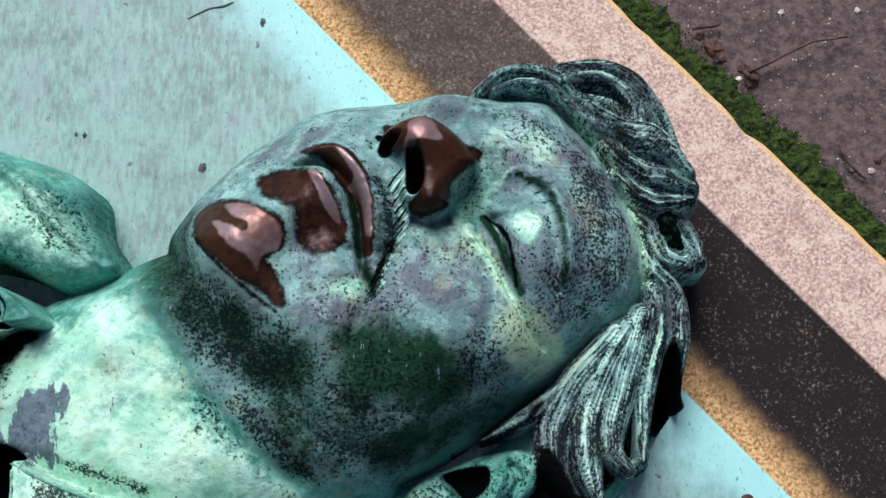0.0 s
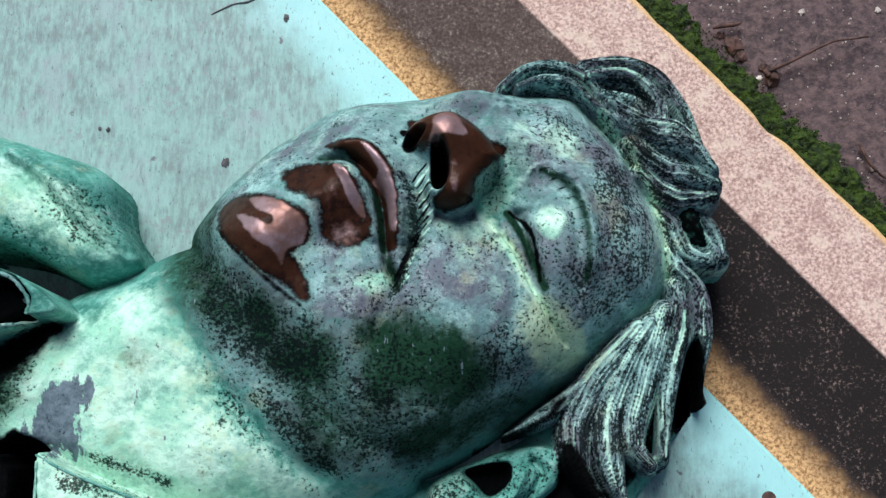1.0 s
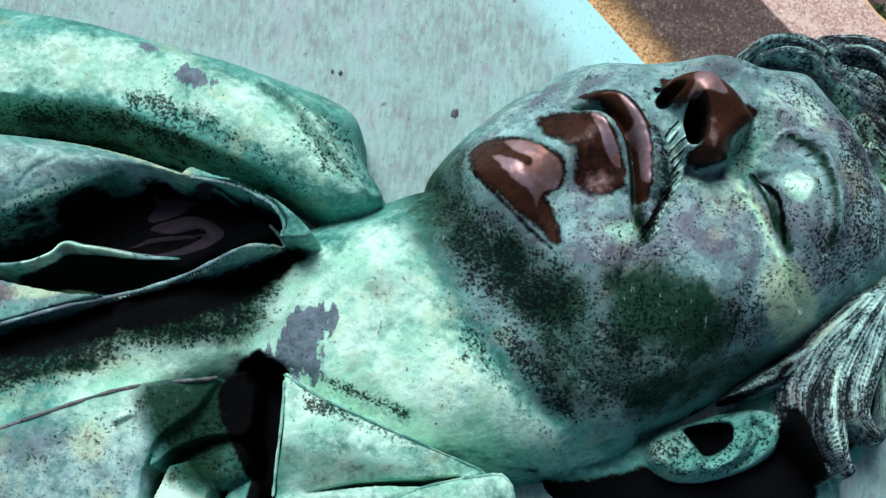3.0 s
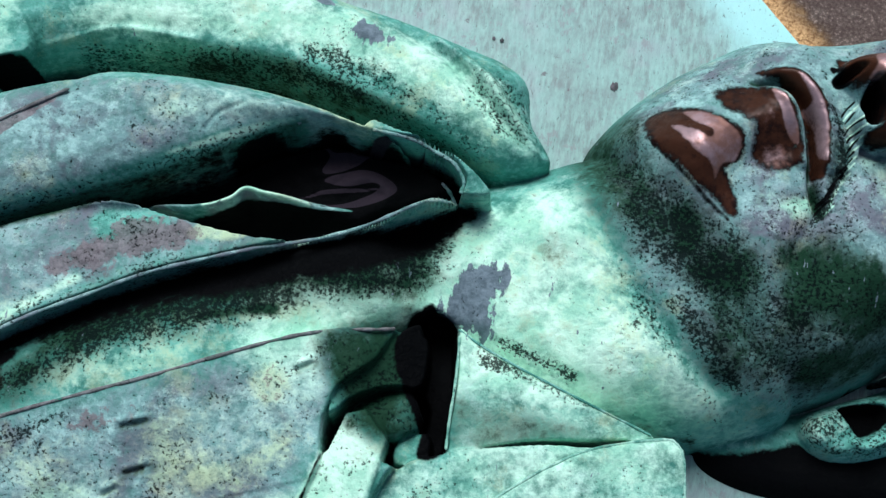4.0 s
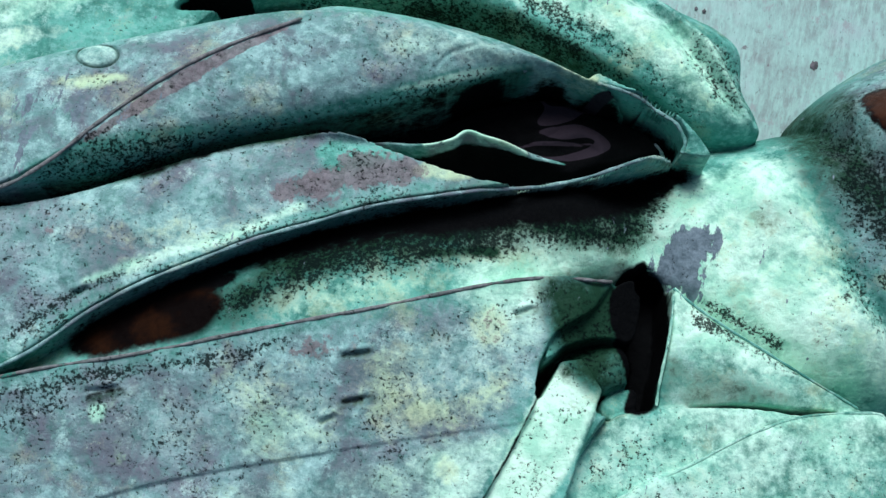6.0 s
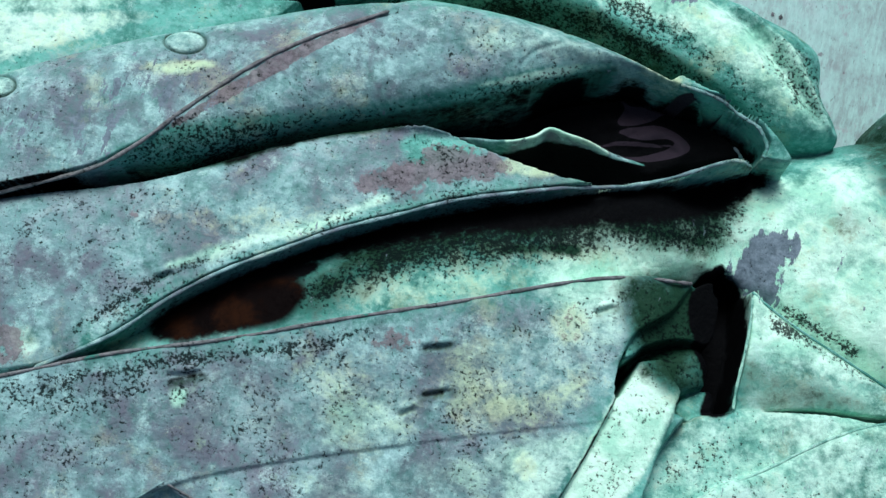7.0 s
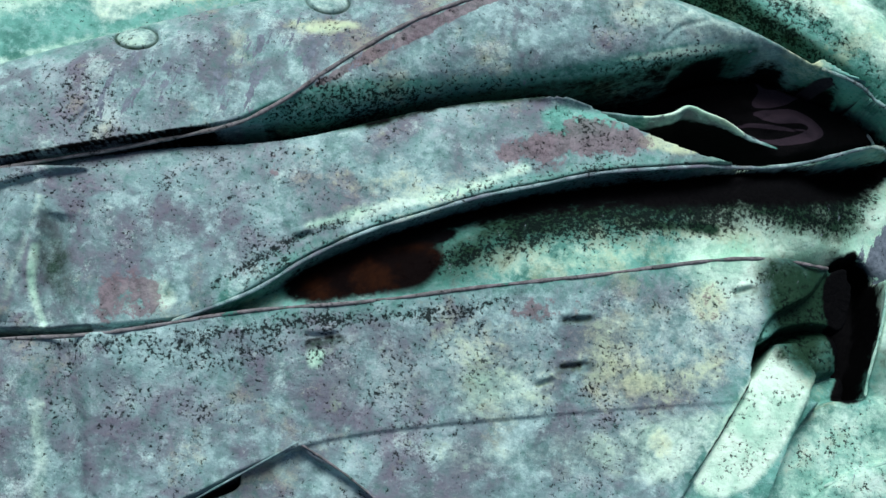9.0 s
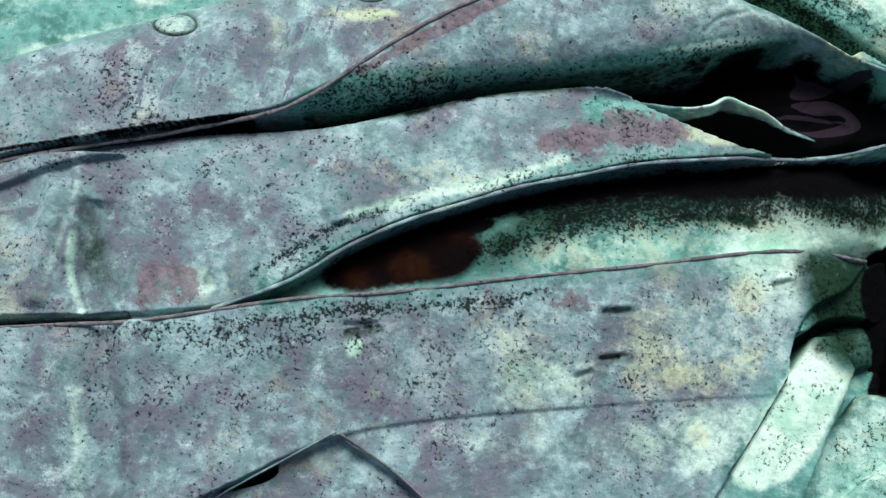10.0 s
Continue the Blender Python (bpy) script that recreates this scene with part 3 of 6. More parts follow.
lock([(0.0169, 0.1901), (0.0314, 0.1951), (0.0475, 0.1922), (0.0589, 0.1815), (0.0724, 0.1702)], 0.006, 0.016, 0.058, 4, 29, 0.7)
lock([(0.0682, 0.1811), (0.0874, 0.1701), (0.1065, 0.1658), (0.1191, 0.1529)], 0.008, 0.03, 0.060, 4, 31, 0.6)
lock([(0.0650, 0.1861), (0.0810, 0.1816), (0.0938, 0.1703), (0.1080, 0.1625)], 0.007, 0.03, 0.058, 4, 32, 0.6)
lock([(0.0932, 0.1279), (0.1045, 0.1150), (0.1124, 0.1003), (0.1268, 0.0943)], 0.009, 0.012, 0.038, 4, 33, 0.6)
lock([(0.1028, 0.1000), (0.1107, 0.0871), (0.1186, 0.0775), (0.1233, 0.0647)], 0.007, 0.012, 0.040, 3, 34, 0.6)
pit([(0.1178, 0.0514), (0.1215, 0.0337), (0.1225, 0.0145), (0.1170, 0.0008), (0.1065, -0.0005), (0.1054, 0.0138), (0.1119, 0.0398)], 0.0, 0.004)

# ear
dome([(-0.0332, -0.0378), (-0.0268, -0.0281), (-0.0098, -0.0197), (0.0122, -0.0117), (0.0312, -0.0086), (0.0436, -0.0146), (0.0432, -0.0274), (0.0311, -0.0399), (0.0079, -0.0508), (-0.0141, -0.0540), (-0.0287, -0.0484)], 0.008, 0.004, 0.030, 0.002)
pit([(-0.0143, -0.0244), (-0.0033, -0.0209), (0.0126, -0.0191), (0.0137, -0.0292), (0.0072, -0.0379), (-0.0006, -0.0404), (-0.0074, -0.0332)], 0.010, 0.004)
ridge([(-0.0074, -0.0414), (0.0024, -0.0459), (0.0132, -0.0406), (0.0196, -0.0303), (0.0223, -0.0205)], 0.0028, 0.005)
ridge([(0.0247, -0.0170), (0.0314, -0.0258), (0.0226, -0.0395), (0.0072, -0.0476)], 0.0024, -0.006)
ridge([(0.0118, -0.0143), (0.0307, -0.0102), (0.0412, -0.0160), (0.0417, -0.0278), (0.0290, -0.0410), (0.0043, -0.0514)], 0.0026, 0.005)
bump((-0.0242, -0.0401), 0.008, 0.010, 0, 0.004)

# shirt front between the lapels
CHEST = [(-0.2241, 0.0545), (-0.2585, 0.0423), (-0.3428, 0.0074), (-0.4248, -0.0299), (-0.5016, -0.0793), (-0.5722, -0.1398), (-0.6130, -0.1592), (-0.5895, -0.1766), (-0.4877, -0.1270), (-0.3561, -0.0646), (-0.2583, -0.0348), (-0.2282, -0.0362), (-0.1825, -0.0427), (-0.1866, 0.0148)]
w, d = inside(CHEST, 0.004)
top = np.array([(-0.2419, 0.0515), (-0.3424, 0.0059), (-0.4244, -0.0313), (-0.5009, -0.0816), (-0.5705, -0.1453)])
deep, _, _ = nearest(curve_points(top), X[w], Y[w])
body = 0.078 + 0.030 * rounded(deep - 0.003, 0.034) - 0.036 * step(X[w], -0.335, -0.22)
H[w] = np.where(d > 0, smax(H[w], body - 0.03 * (1 - step(d, 0.0, 0.025)) * step(X[w], -0.30, -0.25), 0.012), H[w])

# far side of the coat: pale skirt, collar roll
sheet([(-0.7400, -0.1150), (-0.6480, -0.0180), (-0.6060, 0.0100), (-0.5660, 0.0320), (-0.5250, 0.0580), (-0.5024, 0.0910), (-0.4954, 0.1169), (-0.5374, 0.1550), (-0.7044, 0.1578), (-0.8319, 0.0430)], (-0.5828, 0.0751), 0.080, 0.0, -0.12, 0.01, 0.004)
COLLAR = [(-0.6095, 0.1313), (-0.5891, 0.1920), (-0.4853, 0.1893), (-0.4161, 0.1845), (-0.3746, 0.1801), (-0.3291, 0.1702), (-0.2910, 0.1628), (-0.2493, 0.1516), (-0.2250, 0.1438), (-0.2121, 0.1330), (-0.2073, 0.1109), (-0.1938, 0.0868), (-0.2201, 0.0746), (-0.2546, 0.0890), (-0.2917, 0.0957), (-0.3294, 0.1051), (-0.3707, 0.1143), (-0.4213, 0.1176), (-0.4706, 0.1126), (-0.5185, 0.1011)]
dome(COLLAR, 0.026, 0.038, 0.072, 0.0)
ridge([(-0.4654, 0.1188), (-0.4011, 0.1245), (-0.3517, 0.1216), (-0.3075, 0.1080), (-0.2672, 0.0958), (-0.2263, 0.0755)], 0.006, 0.005)
ridge([(-0.2951, 0.1544), (-0.2596, 0.1342), (-0.2338, 0.1097), (-0.2052, 0.0861)], 0.004, -0.005)
ridge([(-0.2747, 0.1498), (-0.2431, 0.1326), (-0.2242, 0.1109), (-0.1992, 0.0901)], 0.004, 0.005)
ridge([(-0.2540, 0.1417), (-0.2292, 0.1256), (-0.2138, 0.1053), (-0.1973, 0.0870)], 0.003, -0.004)
ridge([(-0.4954, 0.1108), (-0.4528, 0.1260), (-0.4269, 0.1273), (-0.4005, 0.1252)], 0.002, 0.002)
pit([(-0.5285, 0.0761), (-0.5207, 0.0904), (-0.5007, 0.1013), (-0.4733, 0.1092), (-0.4476, 0.1101), (-0.4096, 0.1141), (-0.3638, 0.1121), (-0.3104, 0.1026), (-0.2830, 0.0926), (-0.3019, 0.0906), (-0.3623, 0.1044), (-0.4466, 0.1054), (-0.4819, 0.0901)], 0.036, 0.006)

# turned-back flap
FLAP = [(-0.6150, -0.0603), (-0.6300, -0.0260), (-0.5660, 0.0290), (-0.5230, 0.0510), (-0.4704, 0.0775), (-0.4398, 0.0918), (-0.4035, 0.0950), (-0.3602, 0.0937), (-0.3287, 0.0891), (-0.3063, 0.0837), (-0.2823, 0.0774), (-0.2727, 0.0747), (-0.2863, 0.0740), (-0.2988, 0.0761), (-0.3159, 0.0779), (-0.3365, 0.0732), (-0.3543, 0.0626), (-0.3814, 0.0464), (-0.4224, 0.0260), (-0.4769, 0.0013), (-0.5159, -0.0218), (-0.5419, -0.0360)]
sheet(FLAP, (-0.4425, 0.0512), 0.115, -0.02, -0.06, 0.022, 0.026)
ridge([(-0.4006, 0.0808), (-0.3764, 0.0823), (-0.3510, 0.0775), (-0.3268, 0.0790)], 0.006, 0.002)
ridge([(-0.3812, 0.0603), (-0.3742, 0.0713), (-0.3604, 0.0789)], 0.0012, -0.0012)
ridge([(-0.3629, 0.0915), (-0.3494, 0.0850)], 0.0016, -0.0022)
rim([(-0.2942, 0.0782), (-0.2843, 0.0775), (-0.2675, 0.0763), (-0.2532, 0.0713), (-0.2457, 0.0644), (-0.2415, 0.0572), (-0.2423, 0.0503)], 0.0011, 0.0, "violet", 0.5)
# the hollow beside it and the tongue that curls into it
HOLLOW = [(-0.4194, 0.0205), (-0.3958, 0.0371), (-0.3658, 0.0542), (-0.3303, 0.0759), (-0.3158, 0.0807), (-0.2904, 0.0781), (-0.2652, 0.0761), (-0.2496, 0.0674), (-0.2418, 0.0541), (-0.2592, 0.0456), (-0.2869, 0.0313), (-0.3202, 0.0155), (-0.3499, 0.0119), (-0.3808, 0.0134), (-0.4065, 0.0180)]
pit(HOLLOW, 0.060, 0.007)
sheet([(-0.2950, 0.0848), (-0.2822, 0.0820), (-0.2679, 0.0796), (-0.2509, 0.0738), (-0.2352, 0.0639), (-0.2254, 0.0536), (-0.2340, 0.0500), (-0.2423, 0.0503), (-0.2411, 0.0582), (-0.2454, 0.0658), (-0.2532, 0.0727), (-0.2672, 0.0771), (-0.2845, 0.0776), (-0.2986, 0.0788)], (-0.2643, 0.0767), 0.096, -0.05, 0.0, 0.003, 0.0015)
DEEP_FOLD = [(-0.3750, 0.0500), (-0.3520, 0.0668), (-0.3200, 0.0785), (-0.3008, 0.0770), (-0.2752, 0.0745), (-0.2545, 0.0685), (-0.2462, 0.0640), (-0.2450, 0.0575), (-0.2624, 0.0500), (-0.2888, 0.0360), (-0.3152, 0.0260), (-0.3448, 0.0230), (-0.3784, 0.0205), (-0.4100, 0.0200), (-0.4400, 0.0150), (-0.4180, 0.0265), (-0.3960, 0.0385)]
pit(DEEP_FOLD, 0.064, 0.005)
# wide lapel with its rim
LAPEL = [(-0.7857, -0.1825), (-0.6953, -0.1132), (-0.6199, -0.0743), (-0.5539, -0.0478), (-0.4898, -0.0106), (-0.4525, 0.0071), (-0.4186, 0.0160), (-0.3907, 0.0129), (-0.3659, 0.0099), (-0.3416, 0.0084), (-0.3184, 0.0119), (-0.2886, 0.0263), (-0.2613, 0.0401), (-0.2441, 0.0478), (-0.2617, 0.0419), (-0.2887, 0.0269), (-0.3158, 0.0135), (-0.3432, 0.0023), (-0.3705, -0.0086), (-0.3975, -0.0203), (-0.4235, -0.0348), (-0.4493, -0.0492), (-0.4742, -0.0663), (-0.4988, -0.0833), (-0.5219, -0.1042), (-0.5434, -0.1289), (-0.5672, -0.1496), (-0.6166, -0.1703), (-0.6925, -0.1989), (-0.7603, -0.2443)]
w, d = inside(LAPEL, 0.006)
crease, _, _ = nearest(curve_points([(-0.7936, -0.1820), (-0.7015, -0.1112), (-0.6247, -0.0716), (-0.5573, -0.0446), (-0.4920, -0.0067), (-0.4540, 0.0114), (-0.4194, 0.0205), (-0.3776, 0.0256)]), X[w], Y[w])
z = 0.1135 - 0.012 * np.exp(-crease / 0.009) - 0.010 * step(X[w], -0.40, -0.27) - 0.001 * (1 - rounded(d, 0.002))
a = step(d, -0.0009, 0.0009)
H[w] = H[w] * (1 - a) + z * a
ridge([(-0.4560, 0.0096), (-0.4176, 0.0195), (-0.3816, 0.0234), (-0.3644, 0.0305), (-0.3567, 0.0372), (-0.3455, 0.0361), (-0.3246, 0.0363), (-0.2943, 0.0400)], 0.0046, 0.030, 0, 0.25)
ridge([(-0.3334, 0.0610), (-0.3137, 0.0578), (-0.3179, 0.0483), (-0.2950, 0.0593), (-0.2820, 0.0503), (-0.2970, 0.0387)], 0.005, 0.003)
ridge([(-0.5681, -0.1493), (-0.5224, -0.1043), (-0.4745, -0.0662), (-0.4236, -0.0346), (-0.3429, 0.0027), (-0.2882, 0.0274), (-0.2441, 0.0485)], 0.005, 0.002)
ridge([(-0.6669, -0.1126), (-0.6635, -0.1449), (-0.6555, -0.1809)], 0.006, 0.005)
ridge([(-0.6469, -0.1184), (-0.6421, -0.1471), (-0.6325, -0.1766)], 0.006, -0.005)
ridge([(-0.6610, -0.1045), (-0.6554, -0.1272), (-0.6492, -0.1553)], 0.003, 0.0025)
bump((-0.6378, -0.1427), 0.012, 0.03, 5, -0.003)
rim([(-0.5752, -0.1553), (-0.5430, -0.1296), (-0.5214, -0.1052), (-0.4984, -0.0843), (-0.4739, -0.0671), (-0.4491, -0.0500), (-0.4233, -0.0356), (-0.3973, -0.0211), (-0.3704, -0.0095), (-0.3431, 0.0014), (-0.3158, 0.0129), (-0.2887, 0.0263), (-0.2617, 0.0406), (-0.2477, 0.0459), (-0.2444, 0.0509), (-0.2475, 0.0574), (-0.2540, 0.0634)], 0.0010, 0.0004, "violet", 0.7)
# upper front with buttons, lying over the flap
FRONT = [(-0.8087, -0.1895), (-0.6934, -0.1125), (-0.6568, -0.0915), (-0.6192, -0.0720), (-0.5812, -0.0522), (-0.5604, -0.0334), (-0.5412, -0.0079), (-0.5145, 0.0247), (-0.4881, 0.0496), (-0.4651, 0.0665), (-0.4519, 0.0767), (-0.4564, 0.0801), (-0.4962, 0.0682), (-0.5637, 0.0367), (-0.6030, 0.0161), (-0.6410, -0.0069), (-0.7140, -0.0566), (-0.8288, -0.1418)]
w, d = inside(FRONT, 0.006)
far, _, _ = nearest(curve_points([(-0.8288, -0.1418), (-0.7140, -0.0566), (-0.6410, -0.0069), (-0.6030, 0.0161), (-0.5637, 0.0367), (-0.4962, 0.0682), (-0.4270, 0.0973)]), X[w], Y[w])
z = 0.098 + 0.022 * rounded(far, 0.06)
a = step(d, -0.0009, 0.0009)
H[w] = H[w] * (1 - a) + z * a
rim([(-0.7843, -0.1743), (-0.6918, -0.1135), (-0.6180, -0.0732), (-0.5802, -0.0532), (-0.5594, -0.0345), (-0.5403, -0.0091), (-0.5138, 0.0234), (-0.4875, 0.0481), (-0.4545, 0.0726)], 0.0011, 0.0008, "rust", 0.9)
for c in ((-0.5548, 0.0296), (-0.6422, -0.0195)):
    bump(c, 0.0075, 0.0055, 10, 0.0016)
    w = window(np.array([c]), 0.016)
    e = np.hypot((X[w] - c[0]) / 0.0115, (Y[w] - c[1]) / 0.008)
    H[w] -= 0.0026 * np.exp(-((e - 1) / 0.09) ** 2)
    MASK["pale"][w] = np.maximum(MASK["pale"][w], 0.5 * step(1.2 - e, 0, 0.3))
    # shade of the groove around the button, put into the colour
    MASK["green_and_shade"][w] = np.maximum(MASK["green_and_shade"][w], 0.75 * np.exp(-((e - 1) / 0.10) ** 2))
ridge([(-0.6557, -0.0767), (-0.6520, -0.0708), (-0.6495, -0.0654)], 0.0015, -0.0015)
ridge([(-0.7044, -0.0813), (-0.6696, -0.0543), (-0.6339, -0.0283), (-0.5888, -0.0006)], 0.010, 0.002)
ridge([(-0.7112, -0.0674), (-0.6826, -0.0469), (-0.6592, -0.0280)], 0.006, -0.002)
# layer that shows between the front and the lapel
sheet([(-0.7575, -0.1724), (-0.7110, -0.1425), (-0.6884, -0.1246), (-0.6752, -0.1128), (-0.6585, -0.1019), (-0.6408, -0.0934), (-0.6680, -0.1006), (-0.6930, -0.1129), (-0.7642, -0.1565)], (-0.6911, -0.1178), 0.1165, 0, 0, 0.003, 0.001)

# near side of the coat
LOWER2 = [(-0.5442, -0.2353), (-0.5202, -0.2117), (-0.4971, -0.1932), (-0.4464, -0.1689), (-0.2902, -0.0942), (-0.2236, -0.1353), (-0.2557, -0.2527), (-0.7081, -0.3901), (-0.7371, -0.3195)]
sheet(LOWER2, (-0.4901, -0.2166), 0.099, 0, 0.02, 0.004, 0.002)
sheet([(-0.4964, -0.1928), (-0.4609, -0.1673), (-0.3960, -0.1408), (-0.3432, -0.1201), (-0.2982, -0.1014), (-0.2958, -0.1254), (-0.3012, -0.1524), (-0.3077, -0.1984), (-0.3406, -0.2470), (-0.3961, -0.2475), (-0.4239, -0.2276), (-0.4480, -0.2123), (-0.4714, -0.2019)], (-0.3894, -0.1662), 0.1072, 0.006, 0.0, 0.003, 0.0012)
NEAR = [(-0.7579, -0.2545), (-0.6919, -0.2040), (-0.6164, -0.1738), (-0.5913, -0.1625), (-0.5412, -0.1380), (-0.4892, -0.1174), (-0.4374, -0.0937), (-0.3847, -0.0711), (-0.3316, -0.0468), (-0.3044, -0.0368), (-0.2650, -0.0272), (-0.2664, -0.0421), (-0.2892, -0.0659), (-0.2950, -0.0822), (-0.2936, -0.0994), (-0.2970, -0.1104), (-0.3419, -0.1276), (-0.3941, -0.1480), (-0.4583, -0.1743), (-0.4954, -0.1935), (-0.5181, -0.2117), (-0.5420, -0.2342), (-0.6262, -0.3047), (-0.7372, -0.3708)]
w, d = inside(NEAR, 0.006)
upper, _, _ = nearest(curve_points([(-0.7579, -0.2545), (-0.6919, -0.2040), (-0.5913, -0.1625), (-0.4892, -0.1174), (-0.3847, -0.0711), (-0.3044, -0.0368), (-0.2650, -0.0272)]), X[w], Y[w])
z = 0.1155 - 0.007 * step(upper, 0.0, 0.07) - 0.024 * step(X[w] + 0.35 * (Y[w] + 0.05), -0.292, -0.245) - 0.0008 * (1 - rounded(d, 0.002))
a = step(d, -0.0009, 0.0009)
H[w] = H[w] * (1 - a) + z * a
rim([(-0.7548, -0.2546), (-0.6895, -0.2044), (-0.6145, -0.1744), (-0.5896, -0.1632), (-0.5399, -0.1389), (-0.4883, -0.1183), (-0.4369, -0.0948), (-0.3845, -0.0724), (-0.3319, -0.0484), (-0.3048, -0.0384), (-0.2770, -0.0315), (-0.2660, -0.0278)], 0.0010, 0.0004, "rust", 0.8)
ridge([(-0.6230, -0.1707), (-0.6156, -0.1945), (-0.6039, -0.2223), (-0.5902, -0.2516)], 0.006, -0.005)
ridge([(-0.6100, -0.1666), (-0.6027, -0.1905), (-0.5937, -0.2191), (-0.5826, -0.2492)], 0.005, 0.003)
ridge([(-0.6334, -0.1856), (-0.6263, -0.2122), (-0.6054, -0.2563)], 0.008, 0.003)
rim([(-0.5498, -0.2457), (-0.5417, -0.2362), (-0.5246, -0.2190), (-0.5097, -0.2036), (-0.4985, -0.1920)], 0.0005, 0.0002, "violet", 0.6)
rim([(-0.4982, -0.1927), (-0.4830, -0.1968), (-0.4635, -0.2036), (-0.4435, -0.2129)], 0.0006, 0.0, "rust", 0.7)
for c, n in (((-0.3856, -0.0960), 1.0), ((-0.3821, -0.1185), 0.8), ((-0.5036, -0.1404), 1.0), ((-0.3091, -0.0568), 0.6), ((-0.5278, -0.0950), 0.5), ((-0.3933, -0.1309), 0.5)):
    ridge([(c[0] - 0.009 * n, c[1] - 0.003), (c[0], c[1]), (c[0] + 0.009 * n, c[1] + 0.0035)], 0.0012, -0.0024, 0, 0.35)
    ridge([(c[0] - 0.010 * n, c[1]), (c[0], c[1] + 0.003), (c[0] + 0.009 * n, c[1] + 0.0065)], 0.0016, 0.0012, 0, 0.2)

# tucked corner, strap and near collar
pit([(-0.2627, -0.0244), (-0.2524, -0.0149), (-0.2450, -0.0142), (-0.2328, -0.0223), (-0.2307, -0.0533), (-0.2309, -0.0860), (-0.2446, -0.0916), (-0.2570, -0.0963), (-0.2636, -0.0860), (-0.2500, -0.0795), (-0.2466, -0.0635), (-0.2565, -0.0477)], 0.045, 0.005)
TURN = [(-0.2935, -0.0780), (-0.2905, -0.0640), (-0.2740, -0.0470), (-0.2650, -0.0290), (-0.2540, -0.0210), (-0.2475, -0.0300), (-0.2470, -0.0500), (-0.2530, -0.0570), (-0.2660, -0.0590), (-0.2800, -0.0670)]
sheet(TURN, (-0.2680, -0.0480), 0.0945, -0.55, 0.0, 0.003, 0.001)
sheet([(-0.2870, -0.0739), (-0.2798, -0.0653), (-0.2663, -0.0582), (-0.2531, -0.0566), (-0.2461, -0.0664), (-0.2472, -0.0788), (-0.2565, -0.0842), (-0.2761, -0.0832)], (-0.2657, -0.0706), 0.087, -0.06, 0.0, 0.012, 0.012)
sheet([(-0.2575, -0.0836), (-0.2424, -0.0761), (-0.2392, -0.0890), (-0.2564, -0.0964)], (-0.2493, -0.0870), 0.078, 0, 0, 0.006, 0.006)
NEARCOLLAR = [(-0.2335, -0.0213), (-0.2191, -0.0287), (-0.2003, -0.0362), (-0.1570, -0.0506), (-0.1220, -0.0618), (-0.1435, -0.0675), (-0.1841, -0.0737), (-0.2126, -0.0813), (-0.2314, -0.0864), (-0.2322, -0.0548)]
sheet([(-0.2335, -0.0213), (-0.2191, -0.0287), (-0.2003, -0.0362), (-0.1570, -0.0506), (-0.1220, -0.0618), (-0.1435, -0.0675), (-0.1841, -0.0737), (-0.2126, -0.0813), (-0.2314, -0.0864), (-0.2322, -0.0548)], (-0.1917, -0.0589), 0.084, -0.09, 0.10, 0.006, 0.003)
bump((-0.1982, -0.0537), 0.03, 0.012, -25, 0.004)
rim([(-0.2333, -0.0222), (-0.2189, -0.0293), (-0.2002, -0.0367), (-0.1785, -0.0441), (-0.1571, -0.0511), (-0.1252, -0.0615)], 0.0007, 0.0, "pale", 0.3)
rim([(-0.2322, -0.0250), (-0.2312, -0.0462), (-0.2316, -0.0698), (-0.2314, -0.0849)], 0.0008, 0.0, "pale", 0.6)
sheet([(-0.2747, -0.1558), (-0.2613, -0.1073), (-0.2503, -0.0941), (-0.2310, -0.0854), (-0.2082, -0.0794), (-0.1794, -0.0737), (-0.1501, -0.0712), (-0.1271, -0.0651), (-0.1233, -0.0962), (-0.1407, -0.1424), (-0.2485, -0.1901)], (-0.2056, -0.0969), 0.088, -0.03, 0.0, 0.006, 0.003)
sheet([(-0.2405, -0.1337), (-0.2090, -0.1105), (-0.1800, -0.0875), (-0.1539, -0.0723), (-0.1208, -0.0631), (-0.1118, -0.0638), (-0.1066, -0.0723), (-0.1039, -0.1012), (-0.0976, -0.1345), (-0.1366, -0.1697), (-0.2507, -0.1767)], (-0.1469, -0.0916), 0.088, -0.07, 0.0, 0.006, 0.004)
rim([(-0.2434, -0.1365), (-0.2096, -0.1112), (-0.1807, -0.0883), (-0.1547, -0.0735), (-0.1219, -0.0640), (-0.1128, -0.0650), (-0.1079, -0.0744), (-0.1050, -0.1016), (-0.1007, -0.1238)], 0.0009, -0.001, "pale", 0.5)
DEEP_TUCK = [(-0.2520, -0.0160), (-0.2472, -0.0112), (-0.2350, -0.0165), (-0.2328, -0.0252), (-0.2304, -0.0492), (-0.2312, -0.0732), (-0.2312, -0.0852), (-0.2392, -0.0852), (-0.2368, -0.0596), (-0.2448, -0.0324), (-0.2520, -0.0260)]
pit(DEEP_TUCK, 0.045, 0.003)
STRAP = [(-0.2848, -0.0748), (-0.2744, -0.0708), (-0.2608, -0.0852), (-0.2648, -0.1092), (-0.2768, -0.2000), (-0.3236, -0.2000), (-0.3016, -0.1284), (-0.2928, -0.0996)]
w, d = inside(STRAP, 0.004, True)
a = step(d, -0.0008, 0.0008)
H[w] = H[w] * (1 - a) + (0.1035 - 0.002 * (1 - rounded(d, 0.003))) * a

# unevenness of the casting
body = step(H, 0.004, 0.03)
